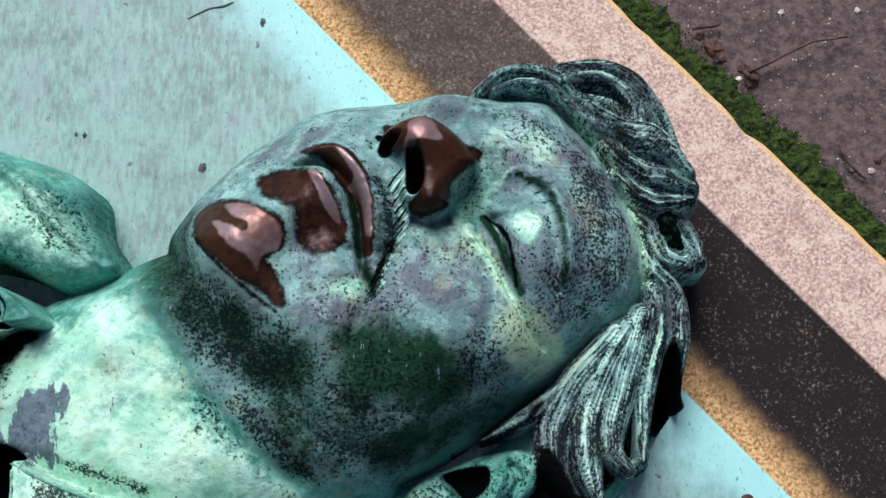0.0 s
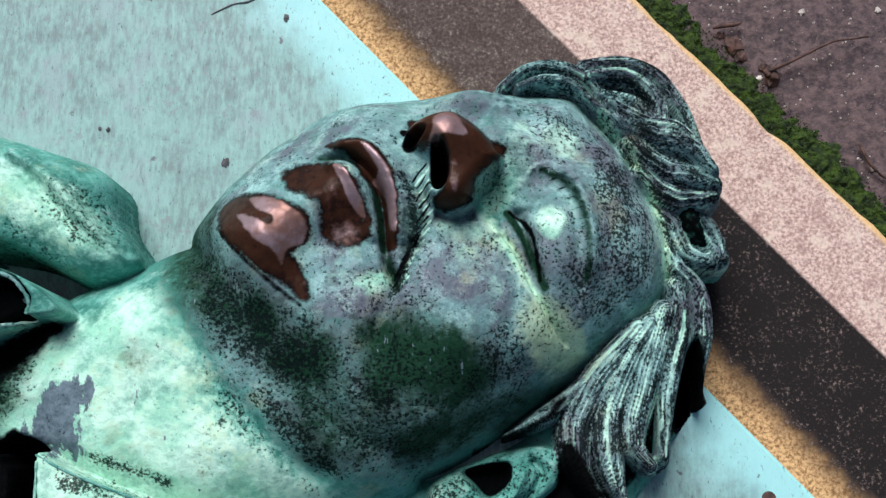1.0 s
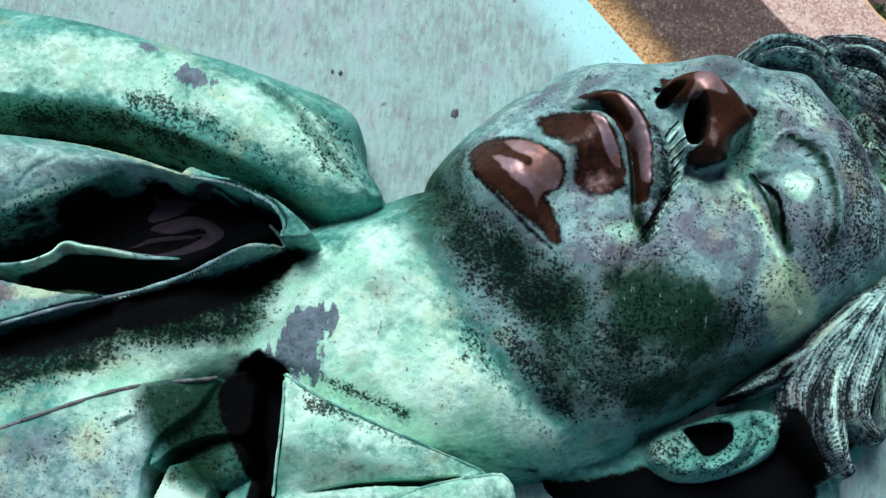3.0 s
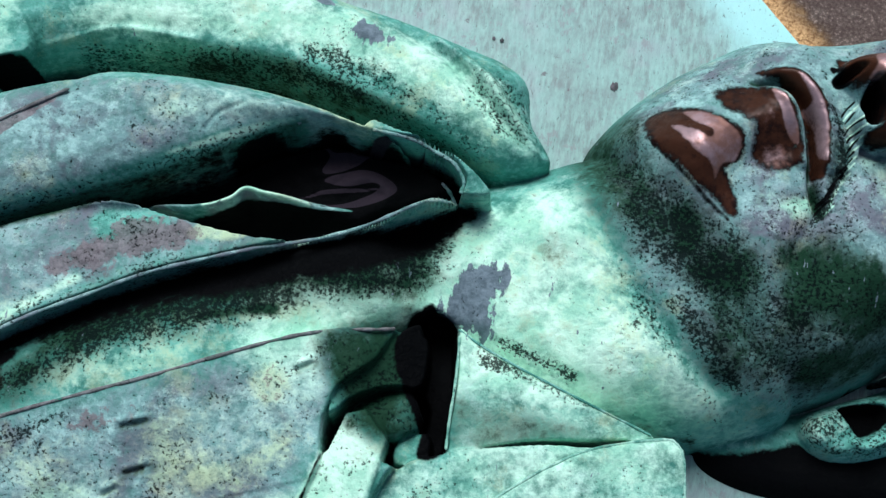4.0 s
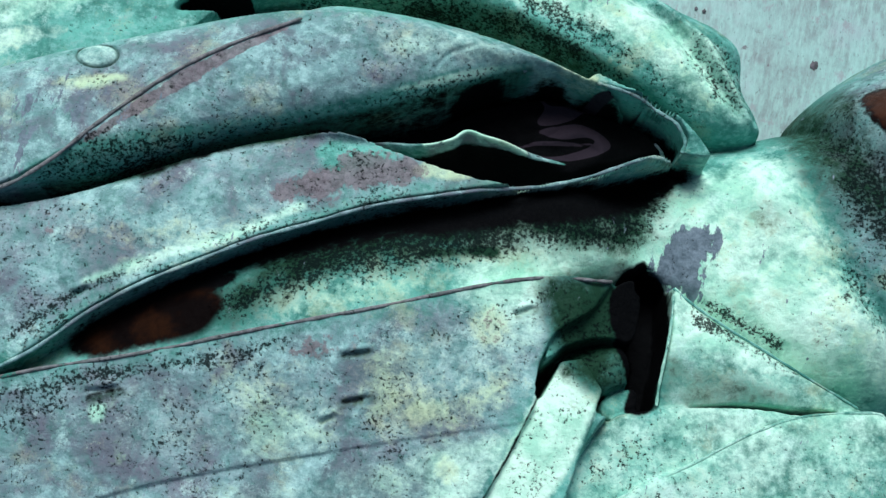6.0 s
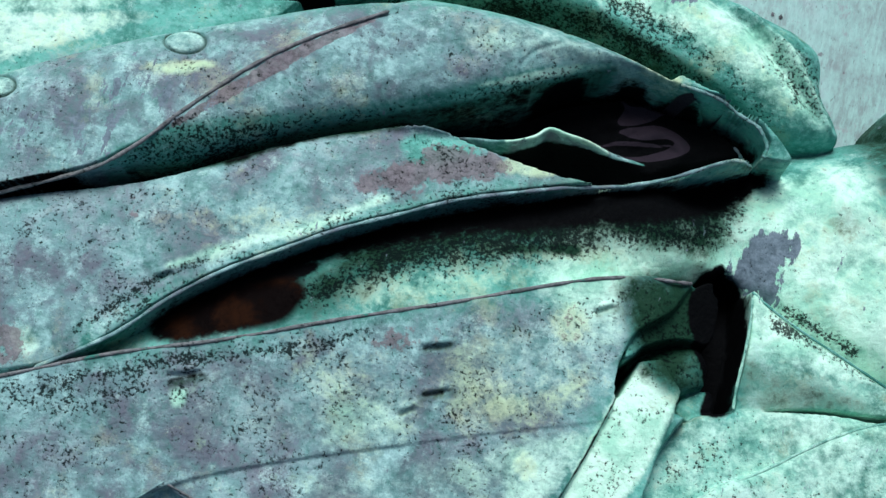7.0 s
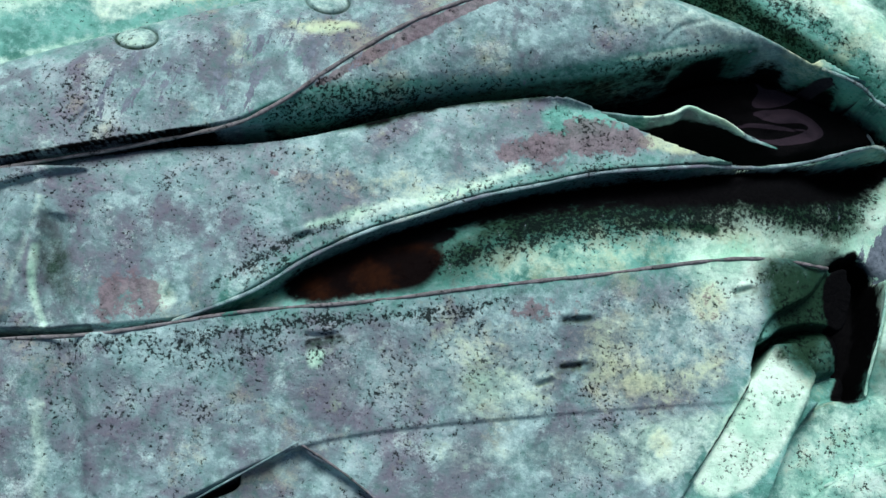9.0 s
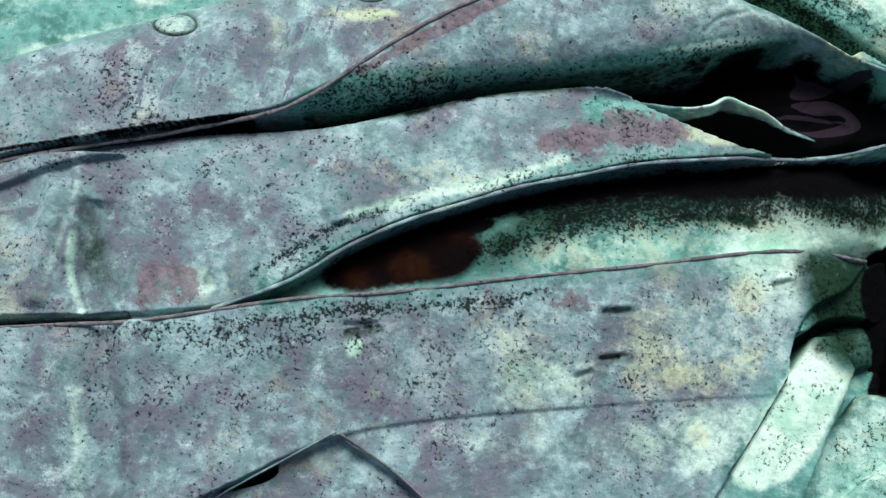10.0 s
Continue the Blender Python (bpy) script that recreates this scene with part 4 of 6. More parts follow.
H += body * (0.0006 * lattice(60, 1) + 0.0004 * lattice(150, 2) + 0.00018 * lattice(400, 3))

# ---- patina: where it is rubbed bare, pale, pitted, grey or rusty, with shade and highlights painted in ----
for k in ("pitted", "violet"):
    MASK[k] = np.maximum(MASK[k], 0.16)
COAT = [(-0.8471, -0.1802), (-0.6446, -0.0032), (-0.5662, 0.0406), (-0.4543, 0.0838), (-0.3631, 0.0913), (-0.2987, 0.0785), (-0.3182, 0.0129), (-0.4237, -0.0340), (-0.5442, -0.1286), (-0.5163, -0.1243), (-0.3581, -0.0597), (-0.2650, -0.0272), (-0.2930, -0.1022), (-0.3018, -0.1274), (-0.3112, -0.1857), (-0.3348, -0.2712), (-0.7425, -0.4217)]
tone_patch("violet", COAT, 0.02, 0.70)
tone_patch("violet", [(-0.0943, 0.0972), (-0.0543, 0.0863), (-0.0120, 0.0941), (0.0332, 0.1115), (0.0878, 0.1136), (0.0877, 0.0732), (0.0339, 0.0467), (-0.0408, 0.0438), (-0.0863, 0.0542)], 0.02, 0.75)
tone_patch("violet", FACE, 0.02, 0.68)
tone_patch("pitted", FACE, 0.015, 0.36)
tone_patch("pitted", COAT, 0.02, 0.31)
tone_patch("pitted", [(0.0128, 0.1815), (0.0605, 0.1699), (0.0826, 0.1411), (0.0919, 0.1091), (0.0918, 0.0772), (0.0611, 0.0448), (0.0456, 0.0629), (0.0608, 0.1015), (0.0481, 0.1398), (0.0195, 0.1584)], 0.015, 0.54)
tone_patch("violet", [(0.0053, 0.1421), (0.0327, 0.1592), (0.0635, 0.1443), (0.0727, 0.1130), (0.0332, 0.1178)], 0.01, 0.6)
tone_patch("pale", [(-0.3434, 0.0088), (-0.2694, 0.0363), (-0.2250, 0.0567), (-0.1831, 0.0740), (-0.1631, 0.0529), (-0.1425, 0.0168), (-0.0979, -0.0264), (-0.0611, -0.0513), (-0.2149, -0.0636), (-0.3342, -0.0686)], 0.02, 0.8)
tone_patch("pale", [(-0.4339, -0.0525), (-0.3640, -0.0313), (-0.2660, 0.0036), (-0.2333, -0.0098), (-0.2607, -0.0231), (-0.3578, -0.0575), (-0.4491, -0.0962)], 0.012, 0.35)
tone_patch("pale", [(-0.4693, 0.1392), (-0.3754, 0.1676), (-0.3248, 0.1594), (-0.2736, 0.1444), (-0.2259, 0.1259), (-0.2023, 0.0882), (-0.2341, 0.0879), (-0.2823, 0.1126), (-0.3688, 0.1265), (-0.4660, 0.1222)], 0.012, 0.75)
tone_patch("pitted", [(-0.2435, 0.1360), (-0.2094, 0.1228), (-0.2024, 0.0898), (-0.2214, 0.0876), (-0.2501, 0.1113)], 0.01, 0.5)
tone_patch("pitted", [(-0.3437, 0.1329), (-0.2974, 0.1279), (-0.2417, 0.0971), (-0.2266, 0.0788), (-0.2805, 0.0993), (-0.3347, 0.1168)], 0.01, 0.55)
tone_patch("pale", [(-0.4271, 0.0743), (-0.3777, 0.0874), (-0.3367, 0.0834), (-0.2981, 0.0754), (-0.3285, 0.0740), (-0.3581, 0.0694), (-0.4015, 0.0579)], 0.012, 0.5)
tone_patch("pale", [(-0.2602, -0.0981), (-0.2296, -0.0873), (-0.1530, -0.0692), (-0.1081, -0.1053), (-0.2566, -0.1715)], 0.012, 0.55)
tone_patch("pale", [(-0.3448, -0.1378), (-0.3140, -0.1214), (-0.2970, -0.1199), (-0.3060, -0.1564), (-0.3437, -0.1659)], 0.015, 0.45)
tone_patch("pale", [(-0.2372, -0.0282), (-0.2062, -0.0367), (-0.1569, -0.0519), (-0.1087, -0.0611), (-0.1004, -0.0892), (-0.2505, -0.1065), (-0.2325, -0.0870)], 0.01, 0.62)
tone_patch("pitted", [(-0.2644, -0.1310), (-0.2500, -0.0948), (-0.2078, -0.0810), (-0.1526, -0.0727), (-0.1209, -0.0647), (-0.1084, -0.0698), (-0.1035, -0.1070), (-0.2250, -0.1579)], 0.012, 0.30)
tone_patch("pale", [(-0.2855, -0.0752), (-0.2616, -0.0839), (-0.2789, -0.1464), (-0.3088, -0.1540)], 0.004, 1.0)
tone_patch("pitted", [(-0.2855, -0.0752), (-0.2616, -0.0839), (-0.2789, -0.1464), (-0.3088, -0.1540)], 0.006, 0.34)
tone_patch("pale", [(-0.7700, -0.0455), (-0.5793, 0.0620), (-0.5325, 0.0816), (-0.5047, 0.1010), (-0.5374, 0.1550), (-0.8071, 0.0654)], 0.01, 0.6)
tone_patch("pale", [(0.0005, 0.1159), (0.0164, 0.0880), (0.0259, 0.0665), (0.0474, 0.0458), (0.0355, 0.0240), (0.0203, 0.0355), (0.0106, 0.0722), (-0.0084, 0.1029)], 0.008, 0.5)
# this patch paints the eyelid's highlight
tone_patch("pale", [(0.0271, 0.1128), (0.0393, 0.1117), (0.0424, 0.1009), (0.0303, 0.0988)], 0.004, 0.8)
tone_patch("pale", [(-0.0691, 0.0764), (-0.0510, 0.0802), (-0.0476, 0.0680), (-0.0656, 0.0657)], 0.006, 0.7)
tone_patch("pale", [(0.0653, 0.1733), (0.0940, 0.1377), (0.1001, 0.0988), (0.0939, 0.0985), (0.0813, 0.1405), (0.0590, 0.1663)], 0.006, 0.6)
tone_patch("pale", [(-0.0330, -0.0364), (-0.0102, -0.0200), (0.0028, -0.0243), (-0.0121, -0.0419), (-0.0275, -0.0484)], 0.004, 0.5)
tone_patch("yellow", [(0.0240, 0.0683), (0.0519, 0.0506), (0.0489, 0.0319), (0.0307, 0.0250), (0.0151, 0.0492)], 0.008, 0.9)
tone_patch("yellow", [(-0.1730, 0.0509), (-0.1489, 0.0281), (-0.1133, -0.0239), (-0.0903, -0.0456), (-0.1272, -0.0378), (-0.1610, -0.0047)], 0.015, 0.45)
tone_patch("yellow", [(-0.3903, -0.1067), (-0.3500, -0.0934), (-0.3082, -0.0856), (-0.3012, -0.1042), (-0.3679, -0.1385), (-0.3882, -0.1265)], 0.02, 0.35)
tone_patch("yellow", [(-0.5392, -0.0486), (-0.4555, -0.0268), (-0.4460, -0.0398), (-0.5151, -0.0792), (-0.5452, -0.0779)], 0.02, 0.35)
tone_patch("yellow", [(-0.4043, 0.0970), (-0.3287, 0.0904), (-0.2961, 0.0804), (-0.3116, 0.0807), (-0.3597, 0.0909)], 0.003, 0.6)
tone_patch("rust", [(-0.4497, -0.0268), (-0.4310, -0.0061), (-0.4040, 0.0073), (-0.3740, 0.0088), (-0.3776, -0.0017), (-0.4267, -0.0224)], 0.012, 0.85)
tone_patch("rust", [(-0.6207, -0.1492), (-0.5884, -0.1330), (-0.5801, -0.1483), (-0.6066, -0.1640)], 0.012, 0.75)
tone_patch("pitted", [(-0.1621, 0.0843), (-0.1339, 0.0791), (-0.0961, 0.0618), (-0.0562, 0.0571), (-0.0103, 0.0527), (0.0354, 0.0361), (0.0149, -0.0009), (-0.0382, -0.0269), (-0.0738, -0.0313), (-0.1173, -0.0003), (-0.1501, 0.0410)], 0.0340, 0.57)
tone_patch("pitted", [(0.0298, 0.0939), (0.0919, 0.1027), (0.0979, 0.0712), (0.0611, 0.0417), (0.0365, 0.0500)], 0.0255, 0.51)
tone_patch("pitted", [(-0.1640, 0.0928), (-0.1260, 0.1464), (-0.0763, 0.1732), (-0.0508, 0.1741), (-0.0882, 0.1545), (-0.1253, 0.1333), (-0.1483, 0.0934)], 0.0170, 0.51)
tone_patch("pitted", [(-0.4670, 0.1188), (-0.4184, 0.1227), (-0.3528, 0.1234), (-0.2816, 0.1042), (-0.2265, 0.0770), (-0.2800, 0.0926), (-0.3672, 0.1107), (-0.4650, 0.1087)], 0.0102, 0.69)
tone_patch("pitted", [(-0.2881, 0.1517), (-0.2439, 0.1394), (-0.2075, 0.1060), (-0.1971, 0.0854), (-0.2369, 0.1094)], 0.0170, 0.41)
tone_patch("pitted", [(-0.6942, -0.1196), (-0.6203, -0.0760), (-0.5392, -0.0486), (-0.4901, -0.0106), (-0.4970, -0.0077), (-0.5445, -0.0312), (-0.5423, -0.0084), (-0.4391, 0.0252), (-0.3574, 0.0663), (-0.3553, 0.0570), (-0.4631, 0.0012), (-0.5418, -0.0399)], 0.0085, 0.46)
tone_patch("pitted", [(-0.6175, -0.1707), (-0.5151, -0.1284), (-0.4104, -0.0852), (-0.4082, -0.0936), (-0.5097, -0.1460), (-0.5598, -0.1703), (-0.6393, -0.1906)], 0.0136, 0.51)
tone_patch("pitted", [(-0.2220, -0.0297), (-0.1881, -0.0378), (-0.1570, -0.0506), (-0.1475, -0.0568), (-0.1809, -0.0489), (-0.2176, -0.0412)], 0.0068, 0.64)
tone_patch("pitted", [(-0.2503, -0.0935), (-0.2082, -0.0797), (-0.1558, -0.0728), (-0.2073, -0.0855)], 0.0102, 0.45)
tone_patch("pitted", [(-0.3026, -0.0371), (-0.2632, -0.0253), (-0.2584, -0.0562), (-0.2908, -0.0645)], 0.0170, 0.46)
# dark green; on jaw, flap, collar and tuck it paints in shade
tone_patch("green_and_shade", [(-0.0711, 0.0503), (-0.0409, 0.0577), (-0.0102, 0.0466), (0.0085, 0.0229), (-0.0092, 0.0041), (-0.0542, 0.0053), (-0.0701, 0.0258)], 0.02, 0.9)
tone_patch("green_and_shade", [(-0.1266, 0.0436), (-0.0701, 0.0210), (0.0157, 0.0122), (-0.0080, -0.0160), (-0.0438, -0.0295), (-0.0741, -0.0278), (-0.1056, -0.0049)], 0.02, 0.55)
tone_patch("green_and_shade", [(-0.2992, -0.0392), (-0.2604, -0.0246), (-0.2514, -0.0544), (-0.2624, -0.0871), (-0.2895, -0.0702)], 0.016, 1.0)
tone_patch("green_and_shade", [(-0.5539, -0.0399), (-0.5353, -0.0114), (-0.4668, 0.0147), (-0.3834, 0.0464), (-0.3567, 0.0632), (-0.3546, 0.0540), (-0.4371, 0.0177), (-0.4909, -0.0077), (-0.5418, -0.0399)], 0.006, 0.32)
tone_patch("green_and_shade", [(-0.4338, 0.1175), (-0.3526, 0.1217), (-0.2677, 0.0974), (-0.2263, 0.0753), (-0.2531, 0.0839), (-0.3267, 0.1017), (-0.4000, 0.1117)], 0.005, 0.6)
tone_patch("green_and_shade", [(-0.2334, -0.0578), (-0.1975, -0.0595), (-0.1557, -0.0636), (-0.1841, -0.0733), (-0.2300, -0.0838)], 0.006, 0.5)
tone_patch("green_and_shade", [(-0.0069, 0.1212), (0.0049, 0.1375), (0.0112, 0.1251), (0.0055, 0.1061), (-0.0097, 0.1086)], 0.005, 0.5)
# eyelid and mouth creases darkened, their shade put into the colour
streak("green_and_shade", [(0.0104, 0.1112), (0.0176, 0.0999), (0.0239, 0.0846), (0.0301, 0.0694)], 0.0028, 1.0)
streak("green_and_shade", [(-0.0537, 0.0852), (-0.0478, 0.0700)], 0.003, 0.9)
streak("green_and_shade", [(-0.0914, 0.1413), (-0.0745, 0.1387), (-0.0625, 0.1256), (-0.0582, 0.1086), (-0.0558, 0.0901)], 0.0022, 1.0)
streak("yellow", [(0.0003, 0.1067), (0.0144, 0.0869), (0.0238, 0.0671), (0.0346, 0.0506), (0.0437, 0.0388)], 0.006, 0.6)
streak("pitted", [(-0.0462, 0.1300), (-0.0410, 0.1176), (-0.0392, 0.1005), (-0.0434, 0.0818), (-0.0484, 0.0688)], 0.004, 0.7)
streak("pale", [(0.0637, 0.1749), (0.0798, 0.1537), (0.0902, 0.1310), (0.0977, 0.1052), (0.1001, 0.0891)], 0.003, 0.8)
# last two rows: shade in the left folds, painted as denser pits
for pts, wide, value in (([(-0.5676, -0.1485), (-0.5223, -0.1028), (-0.4748, -0.0641), (-0.4241, -0.0325), (-0.3436, 0.0041), (-0.2890, 0.0284)], 0.010, 0.42), ([(-0.6482, -0.1188), (-0.6411, -0.1497), (-0.6325, -0.1766)], 0.014, 0.34), ([(-0.6205, -0.1816), (-0.6078, -0.2235), (-0.5928, -0.2524)], 0.020, 0.36)):
    streak("pitted", pts, wide, value)
# first three rows: lit ridges of the left folds, painted pale
for pts, wide, value in (([(-0.6645, -0.1149), (-0.6595, -0.1436), (-0.6523, -0.1741)], 0.004, 0.3), ([(-0.6507, -0.1438), (-0.6452, -0.1659), (-0.6406, -0.1821)], 0.004, 0.3), ([(-0.6237, -0.2114), (-0.6129, -0.2364), (-0.6062, -0.2565)], 0.006, 0.6), ([(-0.5265, -0.0889), (-0.5017, -0.0734), (-0.4608, -0.0506), (-0.4313, -0.0276)], 0.004, 0.7), ([(-0.7184, -0.0562), (-0.6816, -0.0311), (-0.6438, -0.0071)], 0.006, 0.6), ([(-0.4397, -0.1281), (-0.4166, -0.1279), (-0.3936, -0.1278)], 0.014, 0.45), ([(-0.4835, -0.1565), (-0.4353, -0.1442)], 0.018, 0.35), ([(-0.3435, -0.1432), (-0.3176, -0.1309)], 0.014, 0.6)):
    streak("pale", pts, wide, value)
for pts, wide, value in (([(-0.4404, 0.0922), (-0.3916, 0.0959), (-0.3443, 0.0913), (-0.2960, 0.0798)], 0.0028, 0.9), ([(-0.3121, 0.1423), (-0.2638, 0.1205), (-0.2281, 0.0910)], 0.004, 0.5), ([(-0.4412, -0.1226), (-0.3990, -0.1292), (-0.3652, -0.1263)], 0.016, 0.3), ([(-0.3775, -0.0379), (-0.3339, -0.0313), (-0.3058, -0.0224)], 0.007, 0.6)):
    streak("yellow", pts, wide, value)
for pts, wide, value in (([(-0.4130, -0.0978), (-0.3863, -0.0879), (-0.3883, -0.1032)], 0.010, 0.36), ([(-0.4157, -0.0416), (-0.3505, -0.0247)], 0.008, 0.4), ([(-0.3393, -0.0660), (-0.3224, -0.0632)], 0.010, 0.36)):
    streak("rust", pts, wide, value)
tone_patch("green_and_shade", [(-0.1684, 0.0927), (-0.1501, 0.1225), (-0.1436, 0.0936), (-0.1219, 0.0705), (-0.1025, 0.0571), (-0.1194, 0.0252), (-0.1513, 0.0426)], 0.010, 0.75)
tone_patch("yellow", [(-0.2275, 0.0370), (-0.1976, 0.0468), (-0.1644, 0.0252), (-0.1726, -0.0131), (-0.2101, -0.0051)], 0.02, 0.3)
tone_patch("green_and_shade", [(-0.1996, 0.0370), (-0.1847, 0.0419), (-0.1772, 0.0301), (-0.1887, 0.0224)], 0.008, 0.35)
tone_patch("pitted", [(-0.1557, 0.0337), (-0.1288, 0.0115), (-0.0980, -0.0252), (-0.0813, -0.0446), (-0.1098, -0.0296), (-0.1428, -0.0026)], 0.012, 0.55)
tone_patch("pitted", [(-0.1684, 0.0927), (-0.1501, 0.1225), (-0.1436, 0.0936), (-0.1219, 0.0705), (-0.0837, 0.0515), (-0.1191, 0.0190), (-0.1513, 0.0426)], 0.015, 0.62)
tone_patch("pale", [(0.0018, 0.1389), (0.0168, 0.1570), (0.0262, 0.1383), (0.0159, 0.1158), (0.0054, 0.1092), (-0.0038, 0.1182)], 0.008, 0.55)
tone_patch("pale", [(-0.0243, 0.0999), (0.0062, 0.0948), (0.0156, 0.0735), (0.0009, 0.0576), (-0.0236, 0.0750)], 0.012, 0.35)
tone_patch("green_and_shade", [(-0.0462, 0.1135), (-0.0309, 0.1078), (-0.0334, 0.0921), (-0.0453, 0.0855)], 0.006, 0.6)
# turned coat end and tucked corner: pale cleared, dark green shade painted in
clear("pale", [(-0.2992, -0.0392), (-0.2604, -0.0246), (-0.2514, -0.0544), (-0.2624, -0.0871), (-0.2895, -0.0702)], 0.008)
tone_patch("green_and_shade", [(-0.2864, -0.0729), (-0.2791, -0.0643), (-0.2655, -0.0571), (-0.2522, -0.0555), (-0.2451, -0.0654), (-0.2462, -0.0778), (-0.2556, -0.0833)], 0.006, 0.75)
# shade painted black inside the folds, hair gaps, ear and nostrils
tone_patch("shade_and_marks", [(-0.4147, 0.0276), (-0.3688, 0.0580), (-0.3269, 0.0819), (-0.2952, 0.0814), (-0.2636, 0.0804), (-0.2459, 0.0703), (-0.2404, 0.0578), (-0.2604, 0.0486), (-0.2859, 0.0361), (-0.3195, 0.0195), (-0.3315, 0.0176), (-0.3564, 0.0183), (-0.3875, 0.0183), (-0.4102, 0.0222)], 0.002)
tone_patch("green_and_shade", [(-0.2477, 0.0338), (-0.2585, -0.0039), (-0.3062, -0.0209), (-0.3481, -0.0349), (-0.3895, -0.0503), (-0.4210, -0.0677), (-0.4451, -0.0891), (-0.4609, -0.0962), (-0.4561, -0.0706), (-0.4229, -0.0372), (-0.3417, 0.0029)], 0.018, 0.85)
tone_patch("pitted", [(-0.2471, 0.0308), (-0.2614, -0.0046), (-0.3329, -0.0356), (-0.4013, -0.0626), (-0.4498, -0.0934), (-0.4641, -0.0849), (-0.4221, -0.0401), (-0.3410, -0.0001)], 0.015, 0.7)
tone_patch("shade_and_marks", [(-0.2395, 0.0547), (-0.2868, 0.0310), (-0.3424, 0.0059), (-0.3976, -0.0174), (-0.4505, -0.0469), (-0.5009, -0.0816), (-0.5266, -0.1056), (-0.5302, -0.1231), (-0.5097, -0.1223), (-0.4760, -0.1061), (-0.4577, -0.0863), (-0.4665, -0.0764), (-0.4368, -0.0533), (-0.3937, -0.0334), (-0.3513, -0.0211), (-0.3091, -0.0076), (-0.2736, 0.0111), (-0.2500, 0.0300), (-0.2291, 0.0483)], 0.009)
tone_patch("shade_and_marks", [(-0.2610, -0.0217), (-0.2507, -0.0120), (-0.2320, -0.0206), (-0.2292, -0.0512), (-0.2295, -0.0835), (-0.2455, -0.0906), (-0.2448, -0.0614), (-0.2533, -0.0449)], 0.003)
tone_patch("shade_and_marks", [(-0.5286, 0.0768), (-0.5066, 0.0991), (-0.4474, 0.1094), (-0.3967, 0.1146), (-0.3101, 0.1009), (-0.3627, 0.1061), (-0.4467, 0.1061), (-0.4821, 0.0908)], 0.002)
tone_patch("shade_and_marks", [(-0.7238, -0.1260), (-0.6230, -0.0721), (-0.5562, -0.0452), (-0.4911, -0.0085), (-0.4366, 0.0154), (-0.4084, 0.0248), (-0.4375, 0.0191), (-0.4921, -0.0049), (-0.5438, -0.0363), (-0.5711, -0.0460), (-0.6235, -0.0707), (-0.6996, -0.1106)], 0.0015)
tone_patch("shade_and_marks", [(-0.1396, -0.0474), (-0.1095, -0.0562), (-0.0936, -0.0555), (-0.0893, -0.0700), (-0.0822, -0.1311), (0.0571, -0.1054), (0.0504, -0.0116), (-0.0121, -0.0364), (-0.0553, -0.0541), (-0.0997, -0.0576)], 0.006)
tone_patch("shade_and_marks", [(0.1178, 0.0514), (0.1215, 0.0337), (0.1225, 0.0145), (0.1170, 0.0008), (0.1065, -0.0005), (0.1054, 0.0138), (0.1119, 0.0398)], 0.002)
tone_patch("shade_and_marks", [(-0.0297, 0.1448), (-0.0236, 0.1438), (-0.0203, 0.1345), (-0.0210, 0.1241), (-0.0248, 0.1186), (-0.0300, 0.1222), (-0.0312, 0.1340)], 0.002)
clear("shade_and_marks", LAPEL, 0.0008)
clear("shade_and_marks", NEAR, 0.0008)
clear("shade_and_marks", NEARCOLLAR, 0.0008)
clear("shade_and_marks", FLAP, 0.0012)
clear("shade_and_marks", [(-0.2950, 0.0848), (-0.2822, 0.0820), (-0.2679, 0.0796), (-0.2509, 0.0738), (-0.2352, 0.0639), (-0.2254, 0.0536), (-0.2340, 0.0500), (-0.2423, 0.0503), (-0.2411, 0.0582), (-0.2454, 0.0658), (-0.2532, 0.0727), (-0.2672, 0.0771), (-0.2845, 0.0776), (-0.2986, 0.0788)], 0.0008)
clear("shade_and_marks", FRONT, 0.0008)
tone_patch("shade_and_marks", [(-0.7236, -0.1266), (-0.6226, -0.0732), (-0.5559, -0.0461), (-0.4910, -0.0088), (-0.4363, 0.0142), (-0.4082, 0.0242), (-0.4367, 0.0160), (-0.4915, -0.0070), (-0.5431, -0.0386), (-0.5705, -0.0477), (-0.6232, -0.0715), (-0.6994, -0.1111)], 0.0012, 0.9)
clear("shade_and_marks", [(-0.0332, -0.0378), (-0.0268, -0.0281), (-0.0098, -0.0197), (0.0122, -0.0117), (0.0312, -0.0086), (0.0436, -0.0146), (0.0432, -0.0274), (0.0311, -0.0399), (0.0079, -0.0508), (-0.0141, -0.0540), (-0.0287, -0.0484)], 0.001)
tone_patch("pitted", [(-0.0332, -0.0378), (-0.0268, -0.0281), (-0.0098, -0.0197), (0.0122, -0.0117), (0.0312, -0.0086), (0.0436, -0.0146), (0.0432, -0.0274), (0.0311, -0.0399), (0.0079, -0.0508), (-0.0141, -0.0540), (-0.0287, -0.0484)], 0.0051, 0.46)
tone_patch("shade_and_marks", [(-0.0115, -0.0242), (-0.0014, -0.0204), (0.0131, -0.0194), (0.0145, -0.0283), (0.0084, -0.0354), (0.0022, -0.0381), (-0.0046, -0.0321)], 0.002)
clear("shade_and_marks", [(-0.4609, 0.0131), (-0.4203, 0.0251), (-0.3844, 0.0313), (-0.3659, 0.0388), (-0.3581, 0.0458), (-0.3467, 0.0438), (-0.3245, 0.0424), (-0.2907, 0.0446), (-0.3236, 0.0383), (-0.3482, 0.0368), (-0.3576, 0.0370), (-0.3774, 0.0282), (-0.4072, 0.0226)], 0.0012)
